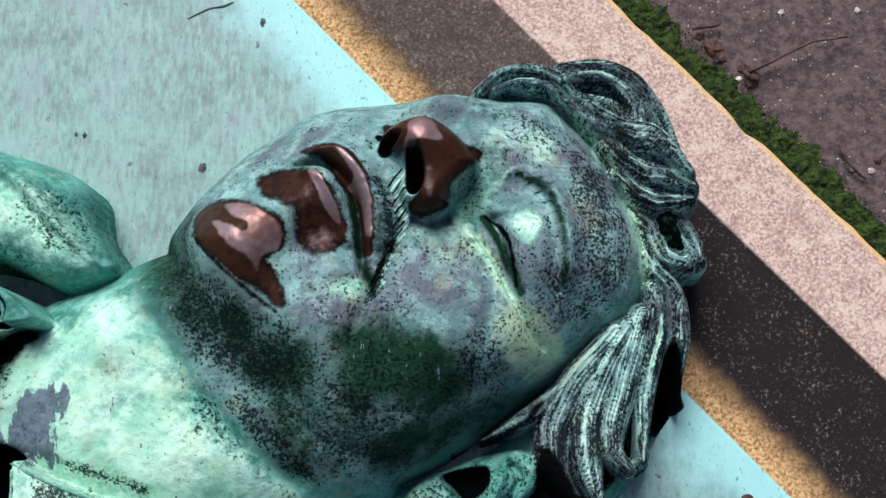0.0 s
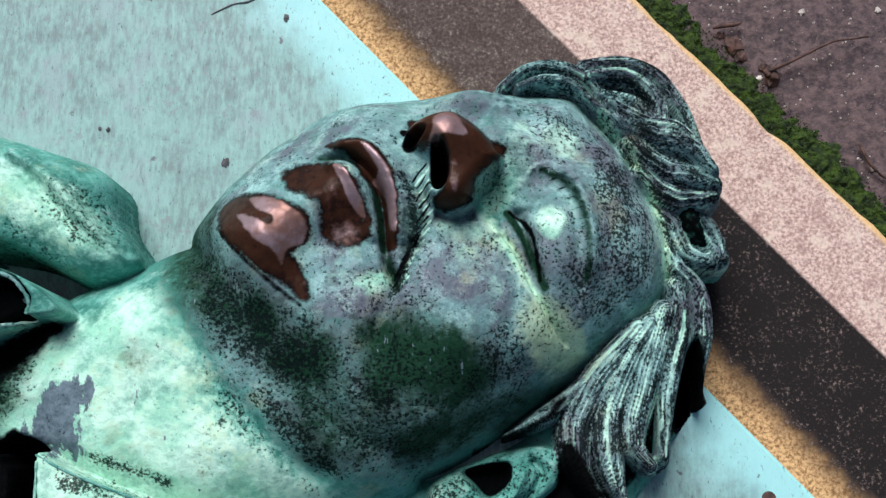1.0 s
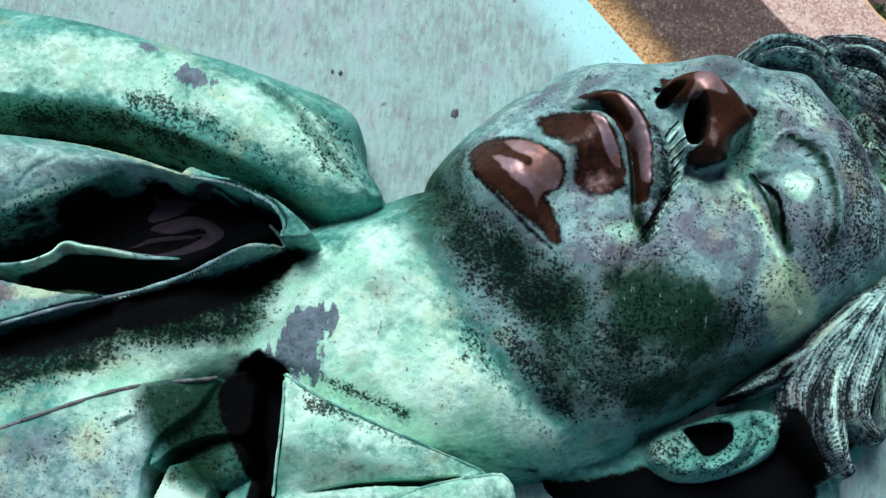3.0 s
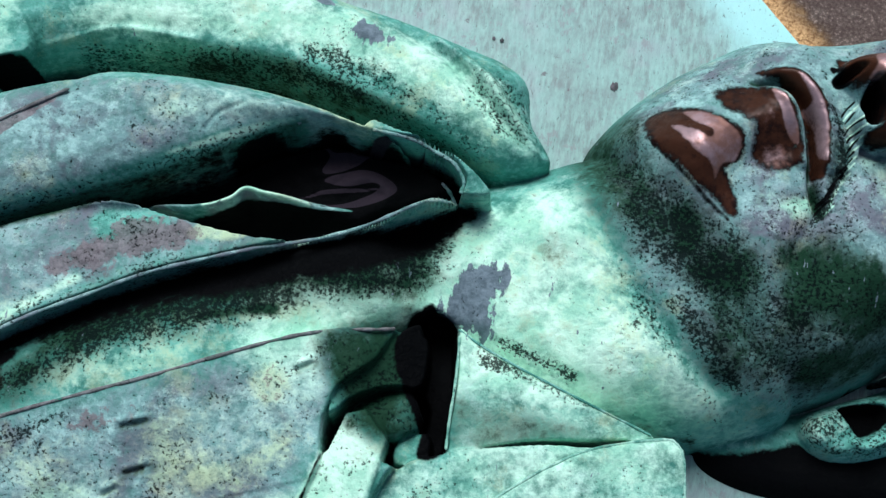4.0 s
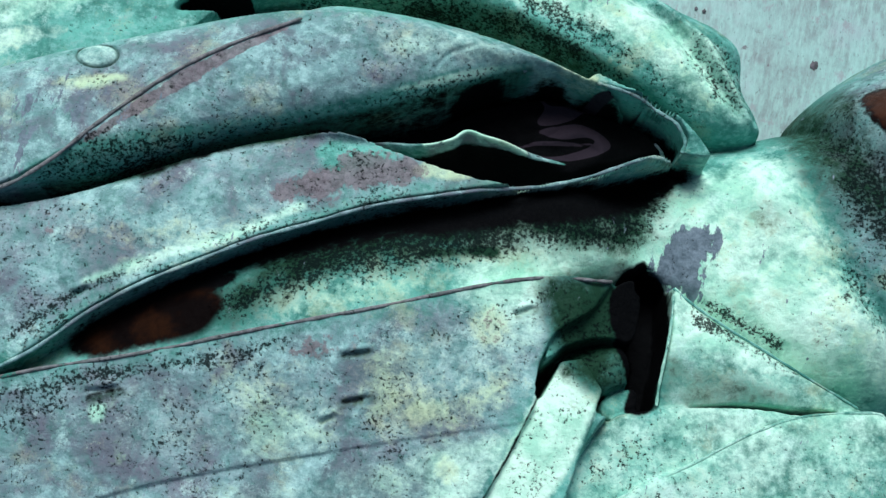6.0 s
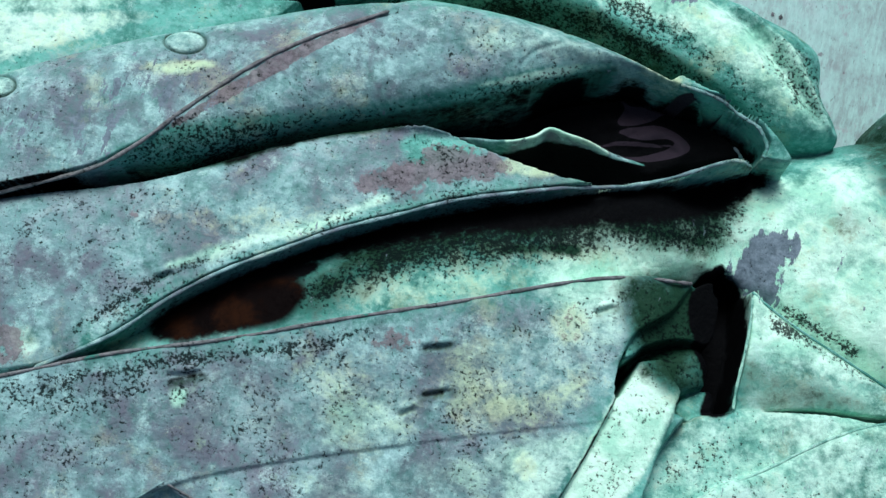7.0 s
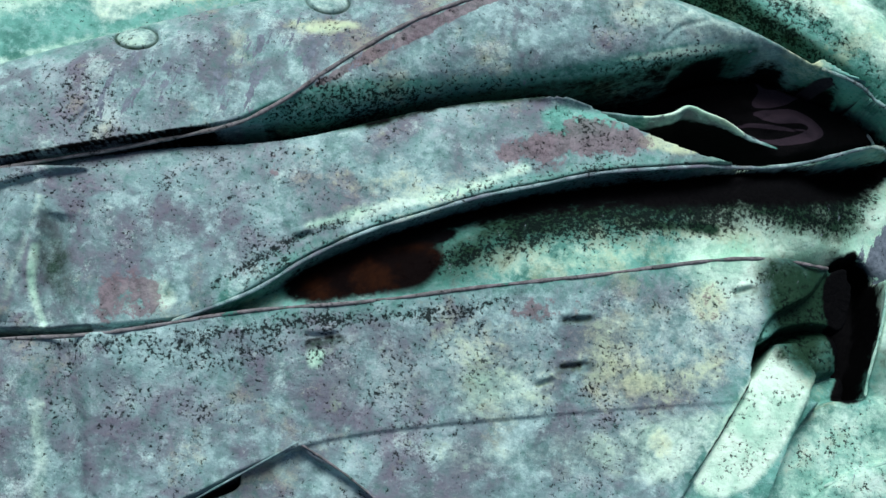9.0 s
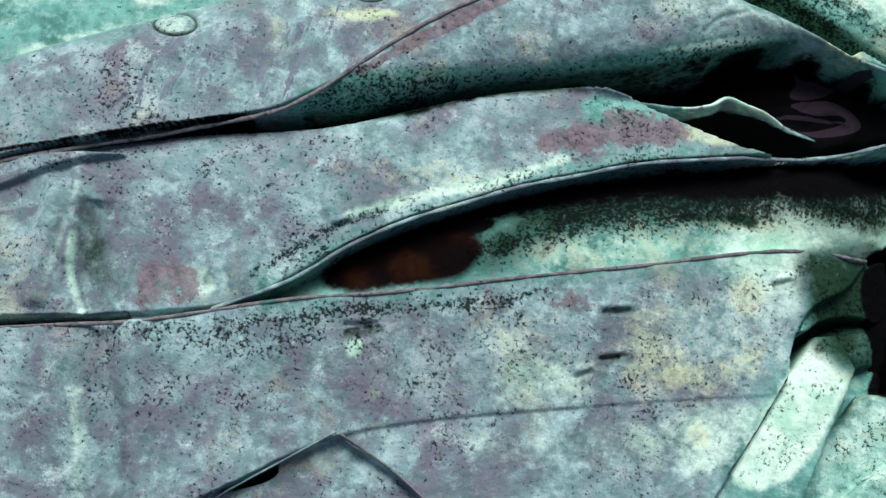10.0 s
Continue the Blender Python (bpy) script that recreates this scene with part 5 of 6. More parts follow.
streak("pale", [(-0.3779, 0.0303), (-0.3654, 0.0369), (-0.3577, 0.0442), (-0.3463, 0.0419), (-0.3241, 0.0405)], 0.0025, 0.9)
tone_patch("pool", [(-0.5207, -0.1251), (-0.5202, -0.1070), (-0.4983, -0.0907), (-0.4661, -0.0778), (-0.4577, -0.0863), (-0.4651, -0.1027), (-0.4915, -0.1137)], 0.003)
tone_patch("grey", [(-0.2469, -0.0139), (-0.2409, -0.0018), (-0.2308, 0.0149), (-0.2096, 0.0174), (-0.2137, -0.0002), (-0.2171, -0.0221), (-0.2357, -0.0187)], 0.009, 0.95)
tone_patch("grey", [(-0.3209, 0.1442), (-0.3069, 0.1493), (-0.2931, 0.1439), (-0.2970, 0.1366), (-0.3120, 0.1393)], 0.006)
tone_patch("grey", [(-0.3417, 0.1627), (-0.3336, 0.1636), (-0.3296, 0.1588), (-0.3360, 0.1574)], 0.002)
tone_patch("rust", [(-0.5459, -0.0209), (-0.5134, 0.0216), (-0.4871, 0.0467), (-0.4671, 0.0625), (-0.4589, 0.0663), (-0.4852, 0.0397), (-0.5083, 0.0143), (-0.5338, -0.0114)], 0.0025, 0.9)

# pale, cream and brown clouds on the coat
tone_patch("pale", [(-0.4416, -0.1372), (-0.4240, -0.1268), (-0.4080, -0.1204), (-0.3944, -0.1244), (-0.3896, -0.1428), (-0.4056, -0.1516), (-0.4264, -0.1596), (-0.4352, -0.1492)], 0.015, 0.6)
tone_patch("pale", [(-0.5080, -0.1492), (-0.5000, -0.1468), (-0.4992, -0.1548), (-0.5048, -0.1572)], 0.004, 0.9)
tone_patch("pale", [(-0.5368, -0.0892), (-0.5192, -0.0796), (-0.4896, -0.0596), (-0.4640, -0.0452), (-0.4440, -0.0332), (-0.4448, -0.0412), (-0.4768, -0.0628), (-0.5088, -0.0844)], 0.006, 0.65)
tone_patch("pale", [(-0.5936, -0.1404), (-0.5840, -0.1348), (-0.5752, -0.1428), (-0.5808, -0.1516), (-0.5880, -0.1484)], 0.004, 0.7)
tone_patch("pale", [(-0.6816, 0.0220), (-0.5856, 0.0500), (-0.6088, 0.0292), (-0.6432, 0.0060), (-0.6688, -0.0116)], 0.006, 0.7)
tone_patch("violet", [(-0.6816, 0.0220), (-0.5856, 0.0500), (-0.6088, 0.0292), (-0.6432, 0.0060), (-0.6688, -0.0116)], 0.006, 0.6)
tone_patch("yellow", [(-0.6816, 0.0220), (-0.5856, 0.0500), (-0.6088, 0.0292), (-0.6432, 0.0060), (-0.6688, -0.0116)], 0.006, 0.4)
tone_patch("yellow", [(-0.5704, 0.0076), (-0.5640, 0.0132), (-0.5400, 0.0196), (-0.5352, 0.0172), (-0.5520, 0.0084)], 0.004, 0.9)
tone_patch("pale", [(-0.5648, 0.0100), (-0.5400, 0.0196), (-0.5352, 0.0172), (-0.5520, 0.0076)], 0.004, 0.6)
tone_patch("yellow", [(-0.3848, -0.0988), (-0.3696, -0.0916), (-0.3416, -0.0980), (-0.3144, -0.0876), (-0.3080, -0.1036), (-0.3336, -0.1188), (-0.3648, -0.1316), (-0.3768, -0.1196)], 0.02, 0.6)
tone_patch("pale", [(-0.3560, -0.0764), (-0.3256, -0.0556), (-0.2984, -0.0428), (-0.2976, -0.0716), (-0.3160, -0.0908), (-0.3432, -0.0900)], 0.012, 0.45)
tone_patch("yellow", [(-0.3352, -0.0644), (-0.3224, -0.0564), (-0.3136, -0.0668), (-0.3224, -0.0788), (-0.3344, -0.0748)], 0.006, 0.8)
tone_patch("rust", [(-0.3352, -0.0644), (-0.3224, -0.0564), (-0.3136, -0.0668), (-0.3224, -0.0788), (-0.3344, -0.0748)], 0.006, 0.38)
tone_patch("yellow", [(-0.3576, -0.1140), (-0.3392, -0.1060), (-0.3344, -0.1148), (-0.3520, -0.1244)], 0.006, 0.9)
tone_patch("pale", [(-0.3448, -0.1420), (-0.3384, -0.1316), (-0.3072, -0.1180), (-0.3008, -0.1188), (-0.3128, -0.1532), (-0.3336, -0.1628)], 0.006, 0.65)
tone_patch("yellow", [(-0.3360, -0.1380), (-0.3296, -0.1340), (-0.3248, -0.1452), (-0.3320, -0.1484)], 0.006, 0.9)
tone_patch("yellow", [(-0.5168, -0.0596), (-0.4832, -0.0412), (-0.4704, -0.0436), (-0.4888, -0.0644), (-0.5080, -0.0692)], 0.01, 0.55)
tone_patch("rust", [(-0.5696, -0.0636), (-0.5480, -0.0564), (-0.5416, -0.0660), (-0.5560, -0.0780)], 0.008, 0.42)
tone_patch("yellow", [(-0.3800, 0.0052), (-0.3528, 0.0268), (-0.3488, 0.0076), (-0.3688, 0.0012)], 0.003, 0.9)
tone_patch("pale", [(-0.3800, 0.0052), (-0.3528, 0.0268), (-0.3488, 0.0076), (-0.3688, 0.0012)], 0.003, 0.5)
clear("violet", [(-0.4288, 0.0068), (-0.4024, 0.0140), (-0.3768, 0.0228), (-0.4072, -0.0020), (-0.4248, -0.0028)], 0.005)
tone_patch("pale", [(-0.4496, -0.0756), (-0.4192, -0.0588), (-0.3712, -0.0484), (-0.3496, -0.0492), (-0.3864, -0.0700), (-0.4296, -0.0860)], 0.01, 0.55)
tone_patch("yellow", [(-0.4496, -0.0756), (-0.4192, -0.0588), (-0.3712, -0.0484), (-0.3496, -0.0492), (-0.3864, -0.0700), (-0.4296, -0.0860)], 0.01, 0.4)
streak("green_and_shade", [(-0.3648, -0.0372), (-0.3480, -0.0316), (-0.3304, -0.0284)], 0.005, 0.85)
# green pitted underside of the flap
clear("violet", [(-0.5744, -0.0476), (-0.5528, -0.0260), (-0.5376, -0.0172), (-0.5064, -0.0036), (-0.4792, 0.0076), (-0.4344, 0.0276), (-0.4032, 0.0436), (-0.3704, 0.0628), (-0.3480, 0.0724), (-0.3312, 0.0764), (-0.3680, 0.0556), (-0.4000, 0.0380), (-0.4336, 0.0220), (-0.4832, -0.0012), (-0.5200, -0.0300), (-0.5624, -0.0436)], 0.004)
clear("pale", [(-0.5744, -0.0476), (-0.5528, -0.0260), (-0.5376, -0.0172), (-0.5064, -0.0036), (-0.4792, 0.0076), (-0.4344, 0.0276), (-0.4032, 0.0436), (-0.3704, 0.0628), (-0.3480, 0.0724), (-0.3312, 0.0764), (-0.3680, 0.0556), (-0.4000, 0.0380), (-0.4336, 0.0220), (-0.4832, -0.0012), (-0.5200, -0.0300), (-0.5624, -0.0436)], 0.003)
tone_patch("pitted", [(-0.5744, -0.0476), (-0.5528, -0.0260), (-0.5376, -0.0172), (-0.5064, -0.0036), (-0.4792, 0.0076), (-0.4344, 0.0276), (-0.4032, 0.0436), (-0.3704, 0.0628), (-0.3480, 0.0724), (-0.3312, 0.0764), (-0.3680, 0.0556), (-0.4000, 0.0380), (-0.4336, 0.0220), (-0.4832, -0.0012), (-0.5200, -0.0300), (-0.5624, -0.0436)], 0.005, 0.6)
tone_patch("pale", [(-0.4032, 0.0436), (-0.3760, 0.0596), (-0.3480, 0.0732), (-0.3288, 0.0796), (-0.3472, 0.0708), (-0.3752, 0.0556)], 0.002, 0.85)
tone_patch("green_and_shade", [(-0.5624, -0.0436), (-0.5232, -0.0252), (-0.4840, -0.0012), (-0.4328, 0.0228), (-0.4008, 0.0388), (-0.3680, 0.0572), (-0.3408, 0.0732), (-0.3312, 0.0764), (-0.3672, 0.0556), (-0.3992, 0.0380), (-0.4304, 0.0132), (-0.4808, -0.0084), (-0.5192, -0.0324)], 0.004, 0.9)
# pits that crowd along the edges
streak("pitted", [(-0.5992, -0.1732), (-0.5664, -0.1612), (-0.5288, -0.1436), (-0.4904, -0.1276), (-0.4512, -0.1132), (-0.4208, -0.0972)], 0.007, 0.56)
tone_patch("pitted", [(-0.6056, -0.1708), (-0.5280, -0.1460), (-0.5200, -0.1612), (-0.5472, -0.1772), (-0.6008, -0.1836)], 0.01, 0.5)
streak("pitted", [(-0.5616, -0.1316), (-0.5400, -0.1084), (-0.5296, -0.0956), (-0.5096, -0.0820)], 0.005, 0.55)
streak("pitted", [(-0.3152, -0.0604), (-0.2928, -0.0412), (-0.2680, -0.0284)], 0.006, 0.45)
streak("pitted", [(-0.2088, -0.0228), (-0.1888, -0.0276), (-0.1688, -0.0348)], 0.005, 0.62)
# casting flaws
streak("shade_and_marks", [(-0.3920, -0.0980), (-0.3864, -0.0948), (-0.3808, -0.0924)], 0.0018, 0.48)
streak("green_and_shade", [(-0.3912, -0.0988), (-0.3800, -0.0940)], 0.0028, 0.5)
streak("shade_and_marks", [(-0.3872, -0.1204), (-0.3800, -0.1172), (-0.3736, -0.1140)], 0.0018, 0.48)
streak("green_and_shade", [(-0.3872, -0.1220), (-0.3728, -0.1156)], 0.0028, 0.5)
streak("shade_and_marks", [(-0.5096, -0.1452), (-0.5024, -0.1412), (-0.4944, -0.1380)], 0.0018, 0.48)
streak("green_and_shade", [(-0.5088, -0.1460), (-0.4936, -0.1396)], 0.0028, 0.5)
streak("shade_and_marks", [(-0.3120, -0.0580), (-0.3072, -0.0548), (-0.3024, -0.0532)], 0.0018, 0.48)
streak("green_and_shade", [(-0.3112, -0.0596), (-0.3024, -0.0548)], 0.0028, 0.5)
streak("shade_and_marks", [(-0.5312, -0.0948), (-0.5288, -0.0924), (-0.5256, -0.0908)], 0.0018, 0.48)
streak("green_and_shade", [(-0.5312, -0.0956), (-0.5256, -0.0924)], 0.0028, 0.5)
# glossy reflections in the hollow, painted as lighter swirls
tone_patch("painted_sheen", [(-0.3272, 0.0764), (-0.3208, 0.0756), (-0.3152, 0.0724), (-0.2992, 0.0756), (-0.2784, 0.0780), (-0.2648, 0.0772), (-0.2800, 0.0764), (-0.2952, 0.0724), (-0.3024, 0.0660), (-0.3160, 0.0588), (-0.3208, 0.0604), (-0.3184, 0.0708)], 0.0009, 1)
tone_patch("painted_sheen", [(-0.3184, 0.0556), (-0.3016, 0.0636), (-0.2904, 0.0636), (-0.2800, 0.0588), (-0.2784, 0.0540), (-0.2856, 0.0476), (-0.2984, 0.0428), (-0.3192, 0.0372), (-0.3024, 0.0452), (-0.2912, 0.0516), (-0.2872, 0.0556), (-0.2928, 0.0572), (-0.3048, 0.0532), (-0.3144, 0.0532)], 0.0009, 1)
tone_patch("painted_sheen", [(-0.3376, 0.0372), (-0.3200, 0.0484), (-0.2888, 0.0548), (-0.2904, 0.0532), (-0.3224, 0.0452)], 0.0009, 0.9)
# bare metal on chin, lips and nose, with its sky highlights painted lighter
tone_patch("bare", [(-0.1472, 0.1068), (-0.1456, 0.1180), (-0.1336, 0.1228), (-0.1160, 0.1188), (-0.1000, 0.1116), (-0.0944, 0.1028), (-0.0952, 0.0948), (-0.1016, 0.0892), (-0.1032, 0.0852), (-0.0984, 0.0780), (-0.0936, 0.0660), (-0.0976, 0.0612), (-0.1080, 0.0700), (-0.1200, 0.0764), (-0.1296, 0.0860), (-0.1400, 0.0948)], 0.0045, 1)
tone_patch("bare", [(-0.1120, 0.1340), (-0.0992, 0.1380), (-0.0832, 0.1372), (-0.0712, 0.1276), (-0.0640, 0.1132), (-0.0608, 0.1012), (-0.0640, 0.0932), (-0.0760, 0.0900), (-0.0872, 0.0948), (-0.0896, 0.1044), (-0.0912, 0.1132), (-0.0992, 0.1180), (-0.1088, 0.1220)], 0.0045, 0.85)
tone_patch("bare", [(-0.0896, 0.1484), (-0.0744, 0.1500), (-0.0624, 0.1460), (-0.0528, 0.1348), (-0.0480, 0.1196), (-0.0472, 0.1012), (-0.0488, 0.0900), (-0.0544, 0.0908), (-0.0560, 0.1044), (-0.0592, 0.1196), (-0.0680, 0.1292), (-0.0752, 0.1412)], 0.0035, 1)
tone_patch("bare", [(-0.0432, 0.1620), (-0.0288, 0.1620), (-0.0200, 0.1628), (-0.0112, 0.1596), (-0.0016, 0.1500), (0.0096, 0.1444), (0.0016, 0.1332), (-0.0056, 0.1260), (-0.0088, 0.1148), (-0.0144, 0.1100), (-0.0248, 0.1100), (-0.0296, 0.1140), (-0.0240, 0.1180), (-0.0216, 0.1316), (-0.0224, 0.1388), (-0.0272, 0.1444), (-0.0344, 0.1420), (-0.0424, 0.1500)], 0.0035, 1)
tone_patch("highlight", [(-0.1296, 0.1196), (-0.1128, 0.1164), (-0.1000, 0.1084), (-0.0960, 0.1012), (-0.0984, 0.0924), (-0.1056, 0.0884), (-0.1088, 0.0796), (-0.1136, 0.0876), (-0.1224, 0.0924), (-0.1312, 0.1028), (-0.1344, 0.1092), (-0.1232, 0.1052), (-0.1152, 0.1012), (-0.1144, 0.1060), (-0.1232, 0.1108)], 0.0022, 1)
tone_patch("highlight", [(-0.0832, 0.1348), (-0.0776, 0.1332), (-0.0704, 0.1212), (-0.0656, 0.1116), (-0.0656, 0.1052), (-0.0720, 0.1108), (-0.0760, 0.1188), (-0.0800, 0.1276)], 0.0015, 1)
tone_patch("highlight", [(-0.0856, 0.1004), (-0.0792, 0.1060), (-0.0672, 0.1020), (-0.0656, 0.0932), (-0.0792, 0.0900)], 0.005, 0.6)
tone_patch("highlight", [(-0.0928, 0.1228), (-0.0792, 0.1228), (-0.0784, 0.1100), (-0.0880, 0.1060)], 0.004, 0.35)
tone_patch("highlight", [(-0.0688, 0.1476), (-0.0616, 0.1436), (-0.0528, 0.1316), (-0.0488, 0.1164), (-0.0480, 0.0996), (-0.0520, 0.1004), (-0.0560, 0.1188), (-0.0632, 0.1276), (-0.0592, 0.1324)], 0.0018, 0.9)
tone_patch("highlight", [(-0.0288, 0.1580), (-0.0192, 0.1604), (-0.0136, 0.1524), (-0.0112, 0.1476), (-0.0144, 0.1452), (-0.0224, 0.1452), (-0.0264, 0.1444), (-0.0312, 0.1436), (-0.0296, 0.1500)], 0.0018, 1)
tone_patch("highlight", [(-0.0192, 0.1356), (-0.0152, 0.1300), (-0.0144, 0.1180), (-0.0184, 0.1140), (-0.0208, 0.1252)], 0.0015, 0.45)
# nostrils, nose underside and chin crease: shade painted dark
tone_patch("shade_and_marks", [(-0.0488, 0.1556), (-0.0376, 0.1556), (-0.0296, 0.1500), (-0.0328, 0.1452), (-0.0424, 0.1492)], 0.0015, 0.9)
tone_patch("shade_and_marks", [(-0.0296, 0.1164), (-0.0216, 0.1132), (-0.0088, 0.1156), (-0.0096, 0.1116), (-0.0216, 0.1084), (-0.0288, 0.1116)], 0.002, 0.8)
streak("shade_and_marks", [(-0.1464, 0.1028), (-0.1296, 0.0844), (-0.1144, 0.0708), (-0.0992, 0.0596)], 0.002, 0.7)
# face: lavender cheeks and brow, teal beside the nose, dark jaw
tone_patch("violet", [(0.0104, 0.1596), (0.0432, 0.1828), (0.0752, 0.1572), (0.0912, 0.1300), (0.0928, 0.0852), (0.0680, 0.0596), (0.0416, 0.0564), (0.0496, 0.0868), (0.0408, 0.1252), (0.0200, 0.1348)], 0.01, 0.9)
tone_patch("pitted", [(0.0536, 0.1356), (0.0752, 0.1508), (0.0912, 0.1220), (0.0936, 0.0796), (0.0616, 0.0556), (0.0416, 0.0612), (0.0528, 0.0892)], 0.008, 0.56)
tone_patch("violet", [(-0.0368, 0.0932), (-0.0008, 0.0964), (0.0144, 0.0716), (0.0056, 0.0540), (-0.0184, 0.0444), (-0.0392, 0.0628)], 0.012, 1)
tone_patch("violet", [(-0.0912, 0.0900), (-0.0672, 0.0868), (-0.0488, 0.0604), (-0.0664, 0.0508), (-0.0904, 0.0532), (-0.0968, 0.0780)], 0.008, 1)
clear("violet", [(-0.0072, 0.1260), (0.0080, 0.1396), (0.0144, 0.1332), (0.0112, 0.1172), (0.0024, 0.1044), (-0.0056, 0.1140)], 0.004)
tone_patch("pale", [(-0.0072, 0.1260), (0.0080, 0.1396), (0.0144, 0.1332), (0.0112, 0.1172), (0.0024, 0.1044), (-0.0056, 0.1140)], 0.005, 0.6)
tone_patch("pitted", [(-0.0072, 0.1260), (0.0080, 0.1396), (0.0144, 0.1332), (0.0112, 0.1172), (0.0024, 0.1044), (-0.0056, 0.1140)], 0.005, 0.5)
tone_patch("pale", [(0.0264, 0.1572), (0.0456, 0.1636), (0.0544, 0.1476), (0.0384, 0.1388)], 0.006, 0.55)
tone_patch("pale", [(-0.0696, 0.0732), (-0.0528, 0.0796), (-0.0488, 0.0748), (-0.0608, 0.0692), (-0.0712, 0.0700)], 0.004, 1)
streak("shade_and_marks", [(0.0120, 0.1124), (0.0192, 0.1068), (0.0240, 0.0964), (0.0264, 0.0844), (0.0280, 0.0732)], 0.0013, 0.8)
# eyelid highlight, put into the colour as a pale patch
tone_patch("pale", [(0.0256, 0.1092), (0.0360, 0.1092), (0.0408, 0.1028), (0.0368, 0.0932), (0.0296, 0.0948), (0.0248, 0.1036)], 0.004, 0.9)
streak("green_and_shade", [(0.0288, 0.1340), (0.0440, 0.1244), (0.0520, 0.1044), (0.0536, 0.0860), (0.0520, 0.0732)], 0.0025, 0.75)
streak("pale", [(0.0024, 0.1044), (0.0128, 0.0868), (0.0248, 0.0668), (0.0376, 0.0524)], 0.0036, 1)
tone_patch("yellow", [(0.0280, 0.0628), (0.0416, 0.0540), (0.0528, 0.0500), (0.0552, 0.0420), (0.0456, 0.0300), (0.0360, 0.0308), (0.0312, 0.0444)], 0.004, 1)
tone_patch("pale", [(0.0280, 0.0628), (0.0416, 0.0540), (0.0528, 0.0500), (0.0552, 0.0420), (0.0456, 0.0300), (0.0360, 0.0308), (0.0312, 0.0444)], 0.005, 0.55)
streak("pale", [(0.0792, 0.1508), (0.0904, 0.1348), (0.0984, 0.1172), (0.1016, 0.0980), (0.1032, 0.0804)], 0.0022, 1)
streak("yellow", [(0.0792, 0.1508), (0.0904, 0.1348), (0.0984, 0.1172), (0.1016, 0.0980)], 0.003, 0.6)
# lower cheek and jaw: form shading put into the colour
tone_patch("green_and_shade", [(-0.0688, 0.0420), (-0.0520, 0.0548), (-0.0464, 0.0332), (-0.0576, 0.0148), (-0.0704, 0.0220)], 0.014, 0.85)
tone_patch("green_and_shade", [(-0.0408, 0.0348), (-0.0184, 0.0420), (-0.0112, 0.0188), (-0.0280, 0.0140)], 0.014, 0.75)
tone_patch("pale", [(-0.0304, -0.0068), (-0.0088, 0.0028), (0.0048, 0.0004), (0.0000, -0.0100), (-0.0240, -0.0156)], 0.007, 0.6)
clear("green_and_shade", [(-0.1656, 0.0772), (-0.1568, 0.0900), (-0.1264, 0.0796), (-0.1024, 0.0580), (-0.0856, 0.0412), (-0.0896, 0.0148), (-0.1160, 0.0164), (-0.1320, 0.0292), (-0.1480, 0.0532)], 0.012)
tone_patch("violet", [(-0.1656, 0.0772), (-0.1568, 0.0900), (-0.1264, 0.0796), (-0.1024, 0.0580), (-0.0856, 0.0412), (-0.0896, 0.0148), (-0.1160, 0.0164), (-0.1320, 0.0292), (-0.1480, 0.0532)], 0.016, 0.9)
tone_patch("pitted", [(-0.1656, 0.0772), (-0.1568, 0.0900), (-0.1264, 0.0796), (-0.1024, 0.0580), (-0.0856, 0.0412), (-0.0896, 0.0148), (-0.1160, 0.0164), (-0.1320, 0.0292), (-0.1480, 0.0532)], 0.018, 0.68)
tone_patch("pitted", [(-0.1320, 0.0356), (-0.0664, 0.0540), (-0.0472, 0.0124), (-0.0656, -0.0164), (-0.1008, -0.0004)], 0.02, 0.53)
streak("pitted", [(-0.0960, 0.0532), (-0.0896, 0.0292), (-0.0912, 0.0060)], 0.006, 0.6)
streak("pitted", [(-0.0504, 0.0148), (-0.0536, -0.0052)], 0.004, 0.72)
streak("pitted", [(0.0056, 0.0372), (0.0032, 0.0172)], 0.004, 0.74)
streak("green_and_shade", [(-0.0776, 0.0300), (-0.0712, 0.0004), (-0.0656, -0.0164)], 0.006, 0.6)
streak("green_and_shade", [(-0.0960, 0.0412), (-0.0912, 0.0124)], 0.006, 0.45)
tone_patch("pitted", [(-0.1288, 0.0148), (-0.1104, 0.0148), (-0.0856, -0.0116), (-0.0720, -0.0316), (-0.0904, -0.0284), (-0.1128, -0.0076)], 0.006, 0.6)
tone_patch("pitted", [(-0.0120, 0.0420), (0.0112, 0.0548), (0.0304, 0.0332), (0.0248, 0.0196), (-0.0064, 0.0164)], 0.012, 0.6)
tone_patch("violet", [(-0.1920, 0.0372), (-0.1728, 0.0436), (-0.1600, 0.0324), (-0.1776, 0.0212)], 0.008, 0.7)
# creased fold of the lapel: its lit ridges and shaded face are painted in
streak("pale", [(-0.6568, -0.1156), (-0.6568, -0.1412), (-0.6552, -0.1676)], 0.003, 0.5)
tone_patch("green_and_shade", [(-0.6544, -0.1172), (-0.6456, -0.1236), (-0.6264, -0.1460), (-0.6216, -0.1668), (-0.6448, -0.1524), (-0.6536, -0.1340)], 0.005, 0.5)
streak("pale", [(-0.6512, -0.1388), (-0.6464, -0.1580), (-0.6352, -0.1740)], 0.0028, 0.8)
streak("rust", [(-0.6008, -0.1468), (-0.5840, -0.1516)], 0.006, 0.6)
# shade painted black inside the fold and behind the tucked corner
tone_patch("shade_and_marks", DEEP_FOLD, 0.0016)
tone_patch("shade_and_marks", DEEP_TUCK, 0.0014)
